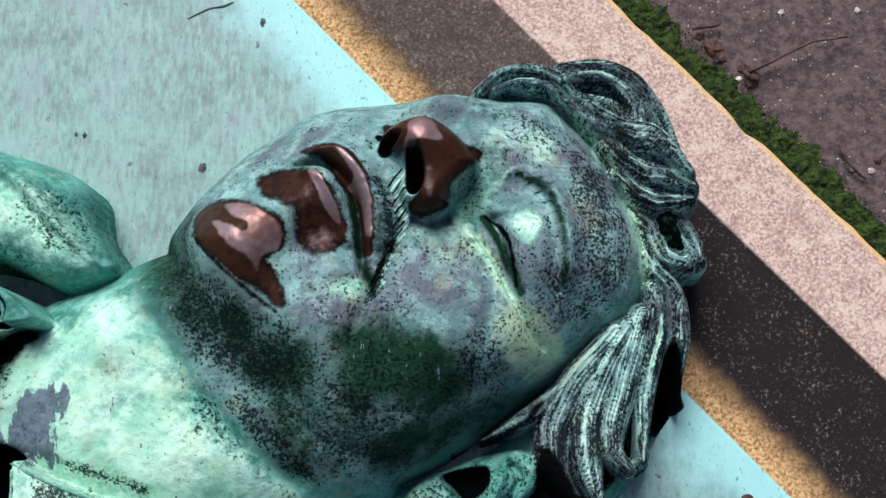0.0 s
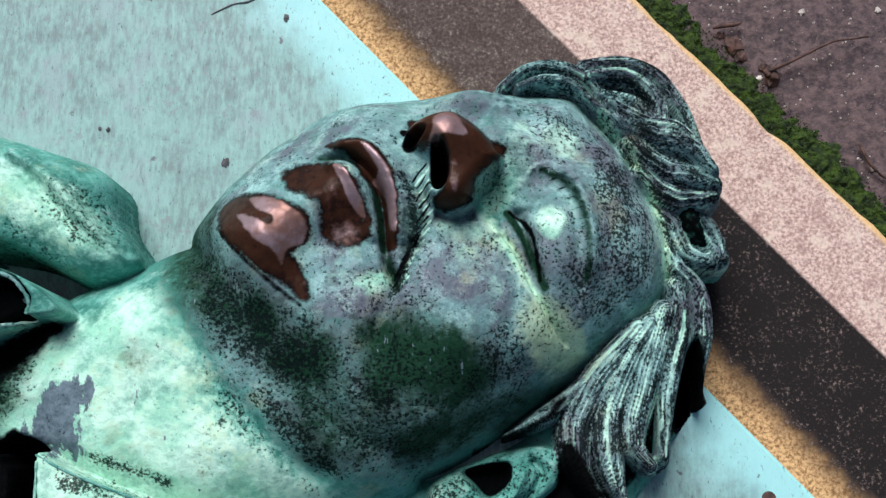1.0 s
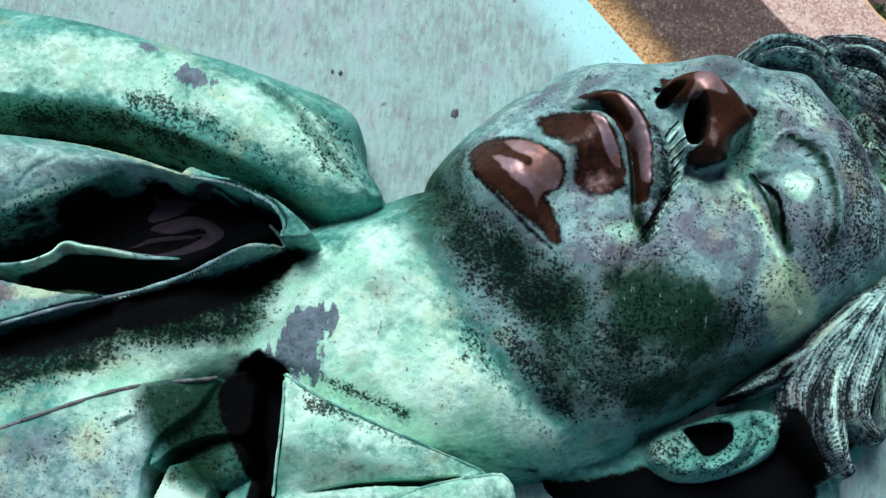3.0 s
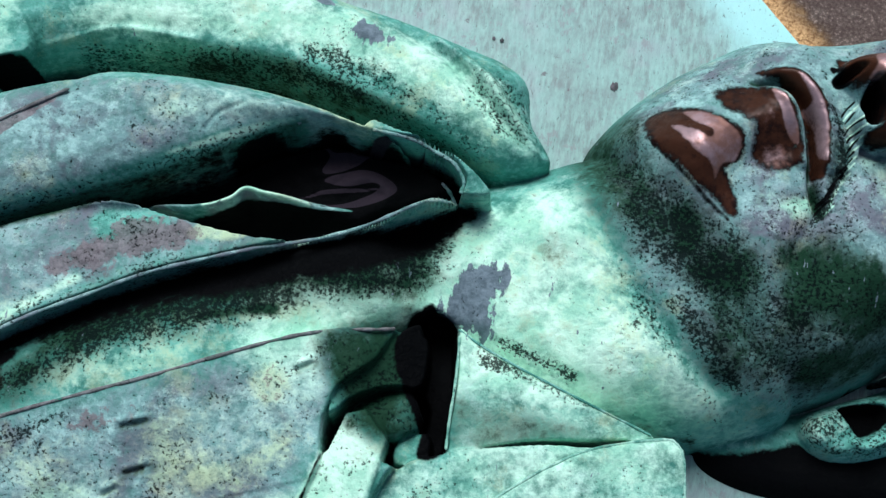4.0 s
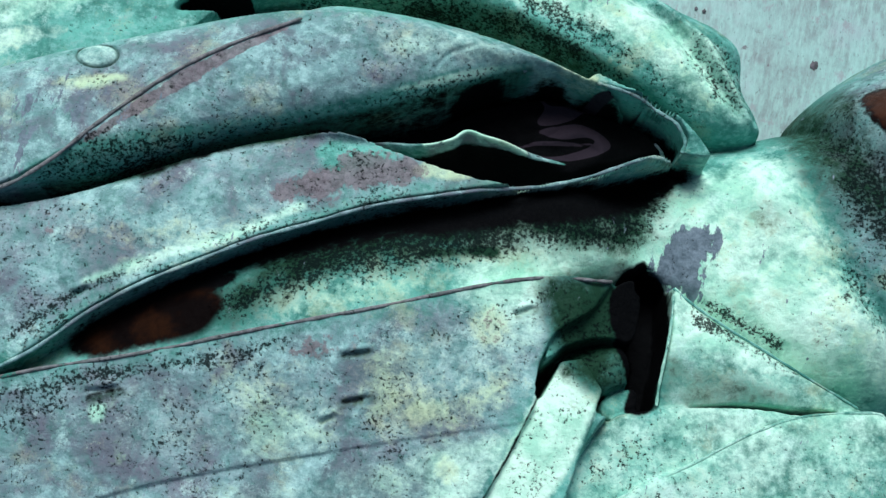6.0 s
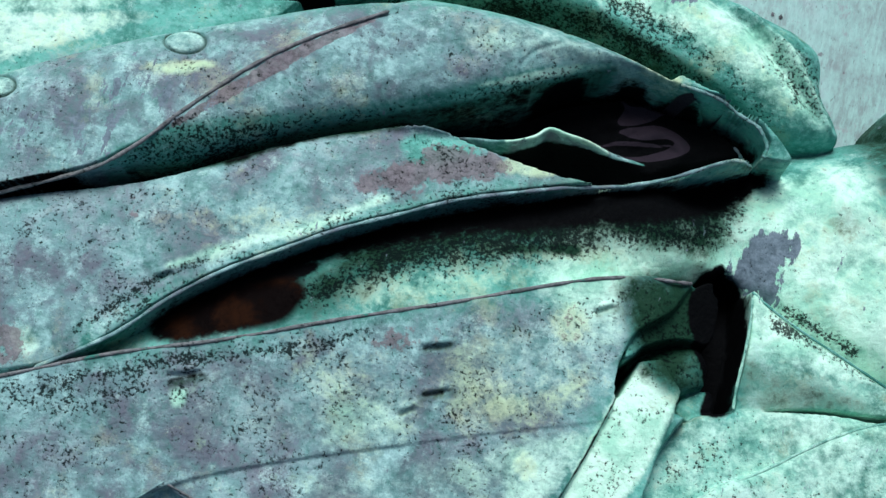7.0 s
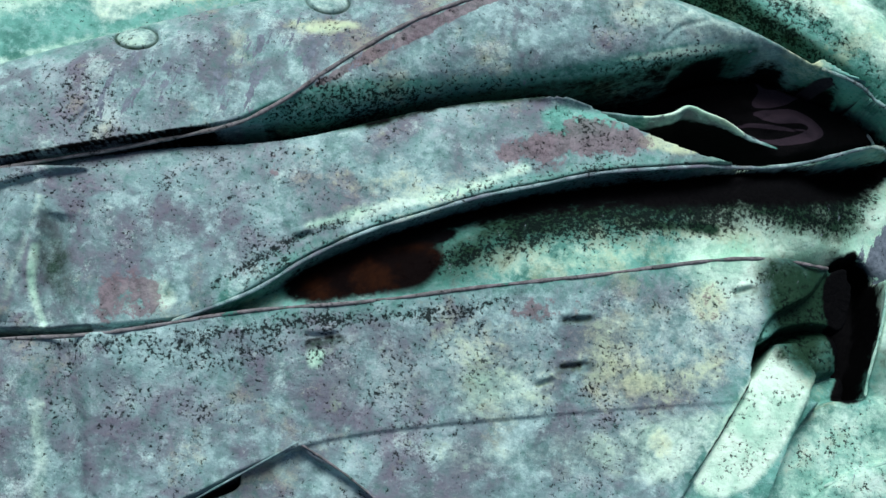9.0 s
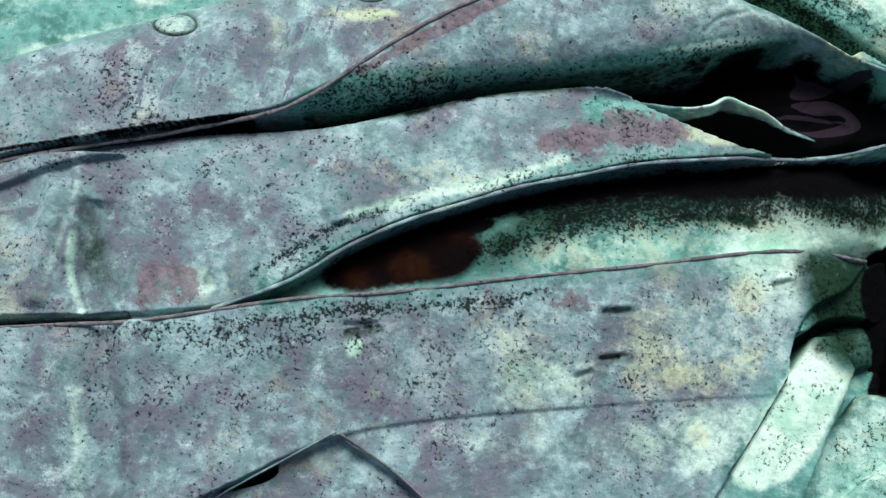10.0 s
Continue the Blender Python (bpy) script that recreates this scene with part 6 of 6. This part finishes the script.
clear("shade_and_marks", [(-0.4560, 0.0120), (-0.4176, 0.0225), (-0.3816, 0.0264), (-0.3650, 0.0335), (-0.3570, 0.0400), (-0.3455, 0.0385), (-0.3246, 0.0385), (-0.3000, 0.0400), (-0.3246, 0.0345), (-0.3455, 0.0335), (-0.3560, 0.0340), (-0.3630, 0.0280), (-0.3816, 0.0205), (-0.4176, 0.0165)], 0.001)
streak("pale", [(-0.3779, 0.0253), (-0.3644, 0.0315), (-0.3567, 0.0378), (-0.3455, 0.0361), (-0.3241, 0.0360)], 0.0018, 1.0)
clear("pale", [(-0.2896, -0.0684), (-0.2912, -0.0476), (-0.2640, -0.0292), (-0.2544, -0.0428), (-0.2400, -0.0508), (-0.2472, -0.0828), (-0.2544, -0.0812), (-0.2792, -0.0740)], 0.003)
clear("violet", [(-0.2896, -0.0684), (-0.2912, -0.0476), (-0.2640, -0.0292), (-0.2544, -0.0428), (-0.2400, -0.0508), (-0.2472, -0.0828), (-0.2544, -0.0812), (-0.2792, -0.0740)], 0.006)
tone_patch("pitted", [(-0.2896, -0.0684), (-0.2912, -0.0476), (-0.2640, -0.0292), (-0.2544, -0.0428), (-0.2400, -0.0508), (-0.2472, -0.0828), (-0.2544, -0.0812), (-0.2792, -0.0740)], 0.006, 0.5)
tone_patch("green_and_shade", [(-0.2896, -0.0684), (-0.2912, -0.0476), (-0.2640, -0.0292), (-0.2544, -0.0428), (-0.2400, -0.0508), (-0.2472, -0.0828), (-0.2544, -0.0812), (-0.2792, -0.0740)], 0.008, 0.45)
# the strap's shadow, painted as a dark line along its left edge
streak("shade_and_marks", [(-0.3112, -0.1556), (-0.3016, -0.1276), (-0.2936, -0.0988), (-0.2816, -0.0684), (-0.2688, -0.0596), (-0.2544, -0.0556)], 0.0009, 0.7)
tone_patch("shade_and_marks", [(-0.5152, -0.1028), (-0.4976, -0.0828), (-0.4744, -0.0668), (-0.4536, -0.0644), (-0.4608, -0.0788), (-0.4816, -0.0900)], 0.005, 0.8)
tone_patch("grey", [(-0.6496, -0.0420), (-0.6000, -0.0116), (-0.5672, 0.0084), (-0.5240, 0.0156), (-0.5368, -0.0012), (-0.5648, -0.0252), (-0.6144, -0.0572), (-0.6384, -0.0732)], 0.025, 0.52)
# moustache and brow strands: light on hairs and shade between them, painted as strokes
streak("shade_and_marks", [(-0.0336, 0.1364), (-0.0376, 0.1316), (-0.0408, 0.1260)], 0.0008, 0.85)
streak("pale", [(-0.0320, 0.1340), (-0.0360, 0.1292), (-0.0392, 0.1244)], 0.0008, 0.9)
streak("shade_and_marks", [(-0.0336, 0.1300), (-0.0360, 0.1260), (-0.0384, 0.1228)], 0.0008, 0.85)
streak("pale", [(-0.0312, 0.1244), (-0.0344, 0.1228), (-0.0368, 0.1204)], 0.0008, 0.9)
streak("shade_and_marks", [(-0.0304, 0.1228), (-0.0352, 0.1212), (-0.0384, 0.1156)], 0.0008, 0.85)
streak("pale", [(-0.0288, 0.1196), (-0.0328, 0.1180), (-0.0368, 0.1140)], 0.0008, 0.9)
streak("shade_and_marks", [(-0.0312, 0.1172), (-0.0344, 0.1156), (-0.0368, 0.1116)], 0.0008, 0.85)
streak("pale", [(-0.0296, 0.1148), (-0.0328, 0.1132), (-0.0344, 0.1100)], 0.0008, 0.9)
streak("shade_and_marks", [(-0.0312, 0.1140), (-0.0344, 0.1092), (-0.0376, 0.1036)], 0.0008, 0.85)
streak("pale", [(-0.0288, 0.1116), (-0.0328, 0.1076), (-0.0360, 0.1020)], 0.0008, 0.9)
streak("shade_and_marks", [(-0.0320, 0.1076), (-0.0352, 0.1036), (-0.0376, 0.0996)], 0.0008, 0.85)
streak("pale", [(-0.0304, 0.1052), (-0.0336, 0.1020), (-0.0352, 0.0980)], 0.0008, 0.9)
streak("shade_and_marks", [(-0.0328, 0.1036), (-0.0368, 0.0980), (-0.0400, 0.0940)], 0.0008, 0.85)
streak("pale", [(-0.0312, 0.1012), (-0.0352, 0.0964), (-0.0384, 0.0924)], 0.0008, 0.9)
streak("shade_and_marks", [(-0.0360, 0.0972), (-0.0384, 0.0932), (-0.0408, 0.0900)], 0.0008, 0.85)
streak("pale", [(-0.0336, 0.0948), (-0.0368, 0.0916), (-0.0392, 0.0884)], 0.0008, 0.9)
streak("shade_and_marks", [(-0.0376, 0.0932), (-0.0416, 0.0892), (-0.0448, 0.0844)], 0.0008, 0.85)
streak("pale", [(-0.0360, 0.0916), (-0.0392, 0.0868), (-0.0424, 0.0820)], 0.0008, 0.9)
streak("shade_and_marks", [(-0.0416, 0.0876), (-0.0440, 0.0836), (-0.0464, 0.0804)], 0.0008, 0.85)
streak("pale", [(-0.0392, 0.0860), (-0.0424, 0.0820), (-0.0448, 0.0788)], 0.0008, 0.9)
streak("shade_and_marks", [(-0.0424, 0.0844), (-0.0464, 0.0796), (-0.0496, 0.0764)], 0.0008, 0.85)
streak("pale", [(-0.0408, 0.0828), (-0.0440, 0.0780), (-0.0480, 0.0740)], 0.0008, 0.9)
streak("shade_and_marks", [(-0.0440, 0.0804), (-0.0472, 0.0772), (-0.0496, 0.0748)], 0.0008, 0.85)
streak("pale", [(-0.0424, 0.0780), (-0.0448, 0.0740), (-0.0472, 0.0716)], 0.0008, 0.9)
streak("shade_and_marks", [(-0.0440, 0.0780), (-0.0480, 0.0740), (-0.0512, 0.0692)], 0.0008, 0.85)
streak("pale", [(-0.0416, 0.0756), (-0.0456, 0.0708), (-0.0496, 0.0668)], 0.0008, 0.9)
streak("shade_and_marks", [(0.0280, 0.1340), (0.0328, 0.1348), (0.0368, 0.1316)], 0.0007, 0.6)
streak("shade_and_marks", [(0.0328, 0.1284), (0.0376, 0.1292), (0.0416, 0.1268)], 0.0007, 0.6)
streak("shade_and_marks", [(0.0368, 0.1228), (0.0416, 0.1244), (0.0456, 0.1212)], 0.0007, 0.6)
streak("shade_and_marks", [(0.0408, 0.1172), (0.0456, 0.1188), (0.0496, 0.1148)], 0.0007, 0.6)
streak("shade_and_marks", [(0.0448, 0.1116), (0.0496, 0.1124), (0.0536, 0.1092)], 0.0007, 0.6)
streak("shade_and_marks", [(0.0488, 0.1060), (0.0536, 0.1060), (0.0576, 0.1052)], 0.0007, 0.6)
clear("shade_and_marks", TURN, 0.002)
clear("pale", TURN, 0.004)
clear("violet", TURN, 0.004)
tone_patch("pitted", TURN, 0.006, 0.52)
tone_patch("green_and_shade", TURN, 0.008, 0.42)
tone_patch("shade_and_marks", DEEP_TUCK, 0.0014)
# more of the face
tone_patch("pale", [(0.0048, 0.1556), (0.0200, 0.1660), (0.0304, 0.1484), (0.0128, 0.1372)], 0.007, 0.5)
tone_patch("pale", [(-0.0280, 0.1076), (-0.0040, 0.1092), (0.0064, 0.0900), (-0.0112, 0.0916), (-0.0280, 0.0964)], 0.008, 0.55)
tone_patch("pale", [(-0.0792, 0.0868), (-0.0672, 0.0724), (-0.0784, 0.0628), (-0.0904, 0.0716)], 0.008, 0.4)
# lower jaw darkened further with painted shade
tone_patch("green_and_shade", [(-0.1128, 0.0060), (-0.0712, 0.0124), (0.0120, 0.0180), (0.0256, 0.0124), (-0.0120, -0.0140), (-0.0664, -0.0308), (-0.0904, -0.0284)], 0.022, 0.62)
# shaded side of the nose, painted dark
tone_patch("shade_and_marks", [(-0.0080, 0.1524), (0.0000, 0.1500), (0.0088, 0.1444), (0.0016, 0.1332), (-0.0056, 0.1276), (-0.0096, 0.1340)], 0.0035, 0.62)
# more shade painted under the lapel and in the tuck, and paler coat
tone_patch("shade_and_marks", [(-0.3312, 0.0092), (-0.2720, 0.0364), (-0.2360, 0.0500), (-0.2368, 0.0420), (-0.2576, 0.0172), (-0.3128, -0.0100), (-0.3832, -0.0332), (-0.4328, -0.0524), (-0.4240, -0.0364), (-0.3872, -0.0156)], 0.008, 0.85)
tone_patch("shade_and_marks", [(-0.2656, -0.0380), (-0.2568, -0.0172), (-0.2464, -0.0100), (-0.2320, -0.0556), (-0.2408, -0.0812), (-0.2520, -0.0668)], 0.0025, 0.95)
tone_patch("pale", [(-0.4344, -0.1716), (-0.3472, -0.1340), (-0.3072, -0.1180), (-0.3128, -0.1532), (-0.4192, -0.1852)], 0.02, 0.5)
tone_patch("pale", [(-0.3880, -0.0876), (-0.3024, -0.0524), (-0.2976, -0.0836), (-0.3080, -0.1148), (-0.3696, -0.1348)], 0.02, 0.42)
tone_patch("pale", [(-0.5088, -0.1324), (-0.4720, -0.1196), (-0.4368, -0.1212), (-0.4336, -0.1548), (-0.4792, -0.1668), (-0.5072, -0.1580)], 0.02, 0.3)
clear("shade_and_marks", LAPEL, 0.0008)
# chin side, jaw and the recess behind it, darkened with painted shade
tone_patch("green_and_shade", [(-0.1768, 0.0668), (-0.1864, 0.1148), (-0.1528, 0.1284), (-0.1456, 0.0980), (-0.1264, 0.0780), (-0.0960, 0.0572), (-0.0720, 0.0420), (-0.0656, -0.0164), (-0.0888, -0.0172), (-0.1256, 0.0268)], 0.018, 0.72)
tone_patch("green_and_shade", [(-0.0120, 0.0132), (0.0312, 0.0228), (0.0440, 0.0212), (0.0128, 0.0020), (-0.0120, -0.0140), (-0.0488, -0.0244), (-0.0480, -0.0044)], 0.016, 0.85)
tone_patch("shade_and_marks", [(0.0440, -0.0116), (0.0552, -0.0292), (0.0696, -0.0380), (0.0456, -0.0380), (0.0392, -0.0260)], 0.003, 0.9)
streak("shade_and_marks", [(0.0432, 0.0156), (0.0312, 0.0028), (0.0128, -0.0060), (-0.0056, -0.0140)], 0.003, 0.7)
# shade under the flap, painted along its lower edge
streak("shade_and_marks", [(-0.5640, -0.0444), (-0.5200, -0.0300), (-0.4808, -0.0068), (-0.4336, 0.0220), (-0.4016, 0.0372), (-0.3728, 0.0524)], 0.0025, 0.55)


def bead(pts, radius, lift, form):
    """A thin tube that follows the highest relief near a curve."""
    line = curve_points(pts, per=14)
    i = np.clip(((line[:, 1] - Y0) / STEP).round().astype(int), 3, H.shape[0] - 4)
    j = np.clip(((line[:, 0] - X0) / STEP).round().astype(int), 3, H.shape[1] - 4)
    z = np.max([H[i + a, j + b] for a in (-2, 0, 2) for b in (-2, 0, 2)], 0)
    z = np.convolve(np.pad(z, 8, "edge"), np.ones(17) / 17, "valid") + lift - radius * 0.6
    line = np.stack([form[0][i, j] + line[:, 0] - X[i, j], form[1][i, j] + line[:, 1] - Y[i, j]], 1)
    z += form[2][i, j] - H[i, j]
    way = np.gradient(line[:, :2], axis=0)
    way /= np.linalg.norm(way, axis=1)[:, None] + 1e-9
    n, m = len(line), 8
    thick = radius * (1 + 0.25 * np.sin(np.arange(n) * 0.7) * np.sin(np.arange(n) * 0.23))
    thick[0] = thick[-1] = radius * 0.2
    v = []
    for k in range(m):
        a = 2 * math.pi * k / m
        v.append(np.stack([line[:, 0] - way[:, 1] * thick * math.cos(a), line[:, 1] + way[:, 0] * thick * math.cos(a), z + thick * math.sin(a)], 1))
    v = np.stack(v, 1).reshape(-1, 3)
    q = np.arange(n - 1)[:, None] * m
    k = np.arange(m)[None]
    f = np.stack([q + k, q + (k + 1) % m, q + m + (k + 1) % m, q + m + k], 2).reshape(-1, 4)
    return v, f


# how far broad areas are raised or lowered to fit the camera's view: x, y, metres
VIEW_LIFT = [(-0.099, 0.064, 0.008), (-0.119, 0.115, 0.012), (-0.069, 0.112, 0.005), (-0.057, 0.073, 0.0075), (-0.017, 0.112, -0.004), (0.013, 0.113, -0.001), (0.031, 0.105, -0.013), (0.049, 0.137, -0.0095), (0.041, -0.018, -0.0075), (-0.211, 0.013, -0.006), (-0.306, -0.055, -0.009), (-0.385, -0.095, 0.005), (-0.38, -0.117, 0.004), (-0.46, -0.08, 0.002), (-0.424, 0.006, -0.004), (-0.26, -0.084, 0.0025), (-0.308, 0.14, -0.0055)]


def fit_to_view():
    """The finished form: each place raised or lowered along the camera's sight lines, to fit its view."""
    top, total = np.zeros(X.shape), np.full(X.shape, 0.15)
    for x, y, dz in VIEW_LIFT:
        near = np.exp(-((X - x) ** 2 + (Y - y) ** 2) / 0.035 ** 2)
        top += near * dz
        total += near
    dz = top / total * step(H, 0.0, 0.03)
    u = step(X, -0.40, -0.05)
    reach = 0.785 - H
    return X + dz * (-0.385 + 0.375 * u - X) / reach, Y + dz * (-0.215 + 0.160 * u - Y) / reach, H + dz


def figure():
    ny, nx = H.shape
    px, py, pz = fit_to_view()
    keep = H > -0.006
    quad = keep[:-1, :-1] | keep[1:, :-1] | keep[:-1, 1:] | keep[1:, 1:]
    a = np.arange(ny * nx).reshape(ny, nx)
    faces = np.stack([a[:-1, :-1][quad], a[:-1, 1:][quad], a[1:, 1:][quad], a[1:, :-1][quad]], 1)
    used = np.unique(faces)
    back = np.zeros(ny * nx, np.int64)
    back[used] = np.arange(len(used))
    faces = [back[faces]]
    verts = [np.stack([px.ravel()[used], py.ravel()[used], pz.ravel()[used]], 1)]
    masks = {k: [f.ravel()[used]] for k, f in MASK.items()}
    count = len(used)
    for pts, radius, lift, name, value in RIMS:
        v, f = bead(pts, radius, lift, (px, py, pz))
        verts.append(v)
        faces.append(f + count)
        count += len(v)
        for k in masks:
            masks[k].append(np.full(len(v), value if k == name else 0.3 if k in ("pitted", "violet") else 0.0))
    verts, faces = np.vstack(verts), np.vstack(faces)
    me = bpy.data.meshes.new("reclining_statue")
    me.vertices.add(count)
    me.vertices.foreach_set("co", verts.astype(np.float32).ravel())
    me.loops.add(faces.size)
    me.loops.foreach_set("vertex_index", faces.astype(np.int32).ravel())
    me.polygons.add(len(faces))
    me.polygons.foreach_set("loop_start", np.arange(0, faces.size, 4, dtype=np.int32))
    me.update(calc_edges=True)
    me.polygons.foreach_set("use_smooth", np.ones(len(faces), bool))
    for key, field in masks.items():
        me.attributes.new(key, "FLOAT", "POINT").data.foreach_set("value", np.concatenate(field).astype(np.float32))
    me.materials.append(BRONZE)
    return new("reclining_statue", me)


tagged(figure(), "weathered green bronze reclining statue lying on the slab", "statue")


# ---- moss, twig and litter at the foot of the kerb ----
GROUND = -0.135


def foot(u, v, z):
    p = E0 + ALONG * u + OUT * v
    return (p.x, p.y, z)


def moss_bank():
    """A low uneven bank of moss, with small tufts, against the kerb."""
    r = random.Random(5)
    verts, faces = [], []
    nu, nv = 260, 26
    for i in range(nu):
        u = -0.22 + 0.62 * i / (nu - 1)
        width = 0.060 + 0.010 * noise.noise((u * 18, 0, 0)) + 0.006 * noise.noise((u * 70, 3, 0))
        for j in range(nv):
            k = j / (nv - 1)
            z = 0.010 * math.cos(k * 1.57) ** 0.6 + 0.004 * noise.noise((u * 90, k * 6, 1)) + 0.003 * noise.noise((u * 260, k * 15, 5)) - 0.002 * k
            verts.append(foot(u, 0.149 + width * k, GROUND + z))
    for i in range(nu - 1):
        for j in range(nv - 1):
            a = i * nv + j
            faces.append((a, a + 1, a + nv + 1, a + nv))
    for _ in range(14000):
        u, k = r.uniform(-0.21, 0.39), r.random() ** 1.2
        x, y, z = foot(u, 0.149 + 0.060 * k, GROUND + 0.010 * math.cos(min(k, 1) * 1.57) ** 0.6 + r.uniform(-0.001, 0.003))
        a, s = r.uniform(0, 6.3), r.uniform(0.0004, 0.0009)
        b = len(verts)
        verts += [(x - s * math.cos(a), y - s * math.sin(a), z - 0.001), (x + s * math.cos(a), y + s * math.sin(a), z - 0.001), (x + s * math.cos(a + 1.6), y + s * math.sin(a + 1.6), z + r.uniform(0.0002, 0.0010))]
        faces.append((b, b + 1, b + 2))
    me = bpy.data.meshes.new("moss")
    me.from_pydata(verts, [], faces)
    me.materials.append(MOSS)
    return new("moss", me)


tagged(moss_bank(), "bright green moss growing along the foot of the kerb", "moss", kind="stuff")


def tube(pts, radii, sides=7):
    bm = bmesh.new()
    line = curve_points(pts, per=6)
    rad = np.interp(np.linspace(0, 1, len(line)), np.linspace(0, 1, len(radii)), radii)
    rings = []
    for k, p in enumerate(line):
        t = Vector(line[min(k + 1, len(line) - 1)] - line[max(k - 1, 0)]).normalized()
        a = t.orthogonal().normalized()
        b = t.cross(a)
        rings.append([bm.verts.new(Vector(p) + (a * math.cos(q) + b * math.sin(q)) * rad[k]) for q in [6.2832 * i / sides for i in range(sides)]])
    for c, d in zip(rings, rings[1:]):
        for i in range(sides):
            bm.faces.new((c[i], c[(i + 1) % sides], d[(i + 1) % sides], d[i]))
    bm.faces.new(rings[0][::-1])
    bm.faces.new(rings[-1])
    for f in bm.faces:
        f.smooth = True
    return bm


twig = tagged(new("twig"), "thin dark dry twig lying on the soil", "twig")
part("stem", tube([(0.1973, 0.2636, -0.1300), (0.2120, 0.2693, -0.1270), (0.2274, 0.2766, -0.1240), (0.2430, 0.2834, -0.1220), (0.2555, 0.2858, -0.1240), (0.2685, 0.2894, -0.1280)], [0.0016, 0.0011, 0.0009, 0.0007, 0.0009]), TWIG, twig)
part("side_shoot", tube([(0.1957, 0.2636, -0.1300), (0.1999, 0.2588, -0.1280), (0.2050, 0.2578, -0.1300)], [0.0022, 0.0016, 0.0006]), TWIG, twig)
root = tagged(new("twig"), "short dark broken twig beside the moss", "twig")
part("stem", tube([(0.1597, 0.2955, -0.1300), (0.1672, 0.2965, -0.1270), (0.1742, 0.2973, -0.1280), (0.1798, 0.2998, -0.1300)], [0.001, 0.0018, 0.0015, 0.0008]), TWIG, root)
root = tagged(new("twig"), "thin dark twig pressed into the soil", "twig")
part("stem", tube([(0.2594, 0.2113, -0.1300), (0.2644, 0.1989, -0.1290), (0.2720, 0.1898, -0.1300), (0.2779, 0.1861, -0.1310)], [0.0012, 0.0014, 0.001, 0.0006]), TWIG, root)


def litter(centre, size, seed):
    """A dark crumpled scrap of leaf or bark."""
    r = random.Random(seed)
    bm = bmesh.new()
    bmesh.ops.create_icosphere(bm, subdivisions=2, radius=size)
    for v in bm.verts:
        q = v.co.normalized()
        v.co *= 0.7 + 0.5 * noise.noise(q * 1.7 + Vector((seed, 0, 0))) + r.uniform(-0.08, 0.08)
        v.co.z *= 0.45
        v.co += Vector((*centre, GROUND + size * 0.25))
    return bm


for k, (c, size) in enumerate((((0.1741, 0.2837), 0.009), ((0.1791, 0.2761), 0.006), ((0.2004, 0.2594), 0.009), ((0.1959, 0.2678), 0.005), ((0.1656, 0.2921), 0.004), ((0.2866, 0.2012), 0.004))):
    tagged(part("leaf_scrap", litter(c, size, k + 1), TWIG), "dark crumpled scrap of leaf on the soil", "leaf litter", "litter beside the moss")
for k, (c, size) in enumerate((((0.2819, 0.1931), 0.0035), ((0.2691, 0.1939), 0.003), ((0.1924, 0.2599), 0.003), ((0.2241, 0.3100), 0.003), ((0.2781, 0.3112), 0.003))):
    tagged(part("pebble", litter(c, size, k + 20), GRIT), "small pale pebble on the dark soil", "pebble", "pebbles on the soil")


def grit():
    r = random.Random(9)
    verts, faces = [], []
    for _ in range(2600):
        u, v, s = r.uniform(-0.35, 0.45), r.uniform(0.19, 0.55), r.choice((0.0006, 0.0008, 0.001, 0.0015))
        x, y, z = foot(u, v, GROUND)
        b = len(verts)
        a = r.uniform(0, 6)
        for i in range(4):
            verts.append((x + s * r.uniform(0.7, 1.2) * math.cos(a + i * 1.57), y + s * r.uniform(0.7, 1.2) * math.sin(a + i * 1.57), z - 0.0003))
        verts.append((x, y, z + s * r.uniform(0.5, 1.0)))
        faces += [(b + i, b + (i + 1) % 4, b + 4) for i in range(4)]
    me = bpy.data.meshes.new("grit")
    me.from_pydata(verts, [], faces)
    me.materials.append(GRIT)
    return new("grit", me)


tagged(grit(), "scattered pale grit on the damp soil", "grit", kind="stuff")


def rivet(c):
    bm = bmesh.new()
    bmesh.ops.create_cone(bm, cap_ends=True, segments=20, radius1=0.0042, radius2=0.0034, depth=0.0016, matrix=Matrix.Translation((*c, 0.0006)))
    return bm



def mark(c, size, seed):
    """A shallow corroded spot that stands a hair proud of the slab."""
    bm = bmesh.new()
    ring = [bm.verts.new((c[0] + size * q * math.cos(a), c[1] + size * 1.3 * q * math.sin(a), 0.0004)) for a, q in ((6.2832 * i / 18, 0.75 + 0.6 * noise.noise((i * 1.9, seed, 0))) for i in range(18))]
    mid = bm.verts.new((c[0], c[1], 0.0009))
    for i in range(18):
        bm.faces.new((ring[i], ring[(i + 1) % 18], mid))
    return bm


for k, (c, size) in enumerate((((-0.1253, 0.2514), 0.0024), ((-0.1587, 0.1589), 0.0034), ((-0.2314, 0.1789), 0.0018), ((-0.2366, 0.1796), 0.0014))):
    part("corroded_spot", mark(c, size, k), TARNISH, slab, "small dark corroded spot")
part("crack", tube([(-0.1720, 0.2535, 0.0003), (-0.1692, 0.2550, 0.0003), (-0.1610, 0.2592, 0.0003), (-0.1572, 0.2606, 0.0003), (-0.1500, 0.2618, 0.0003), (-0.1440, 0.2645, 0.0003)], [0.0002, 0.0004, 0.0006, 0.0004, 0.0007, 0.0004], 5), TARNISH, slab, "thin dark crack")
tagged(part("rivet", rivet((0.1620, -0.0363)), TWIG), "small dark rivet head set in the bronze slab", "rivet")
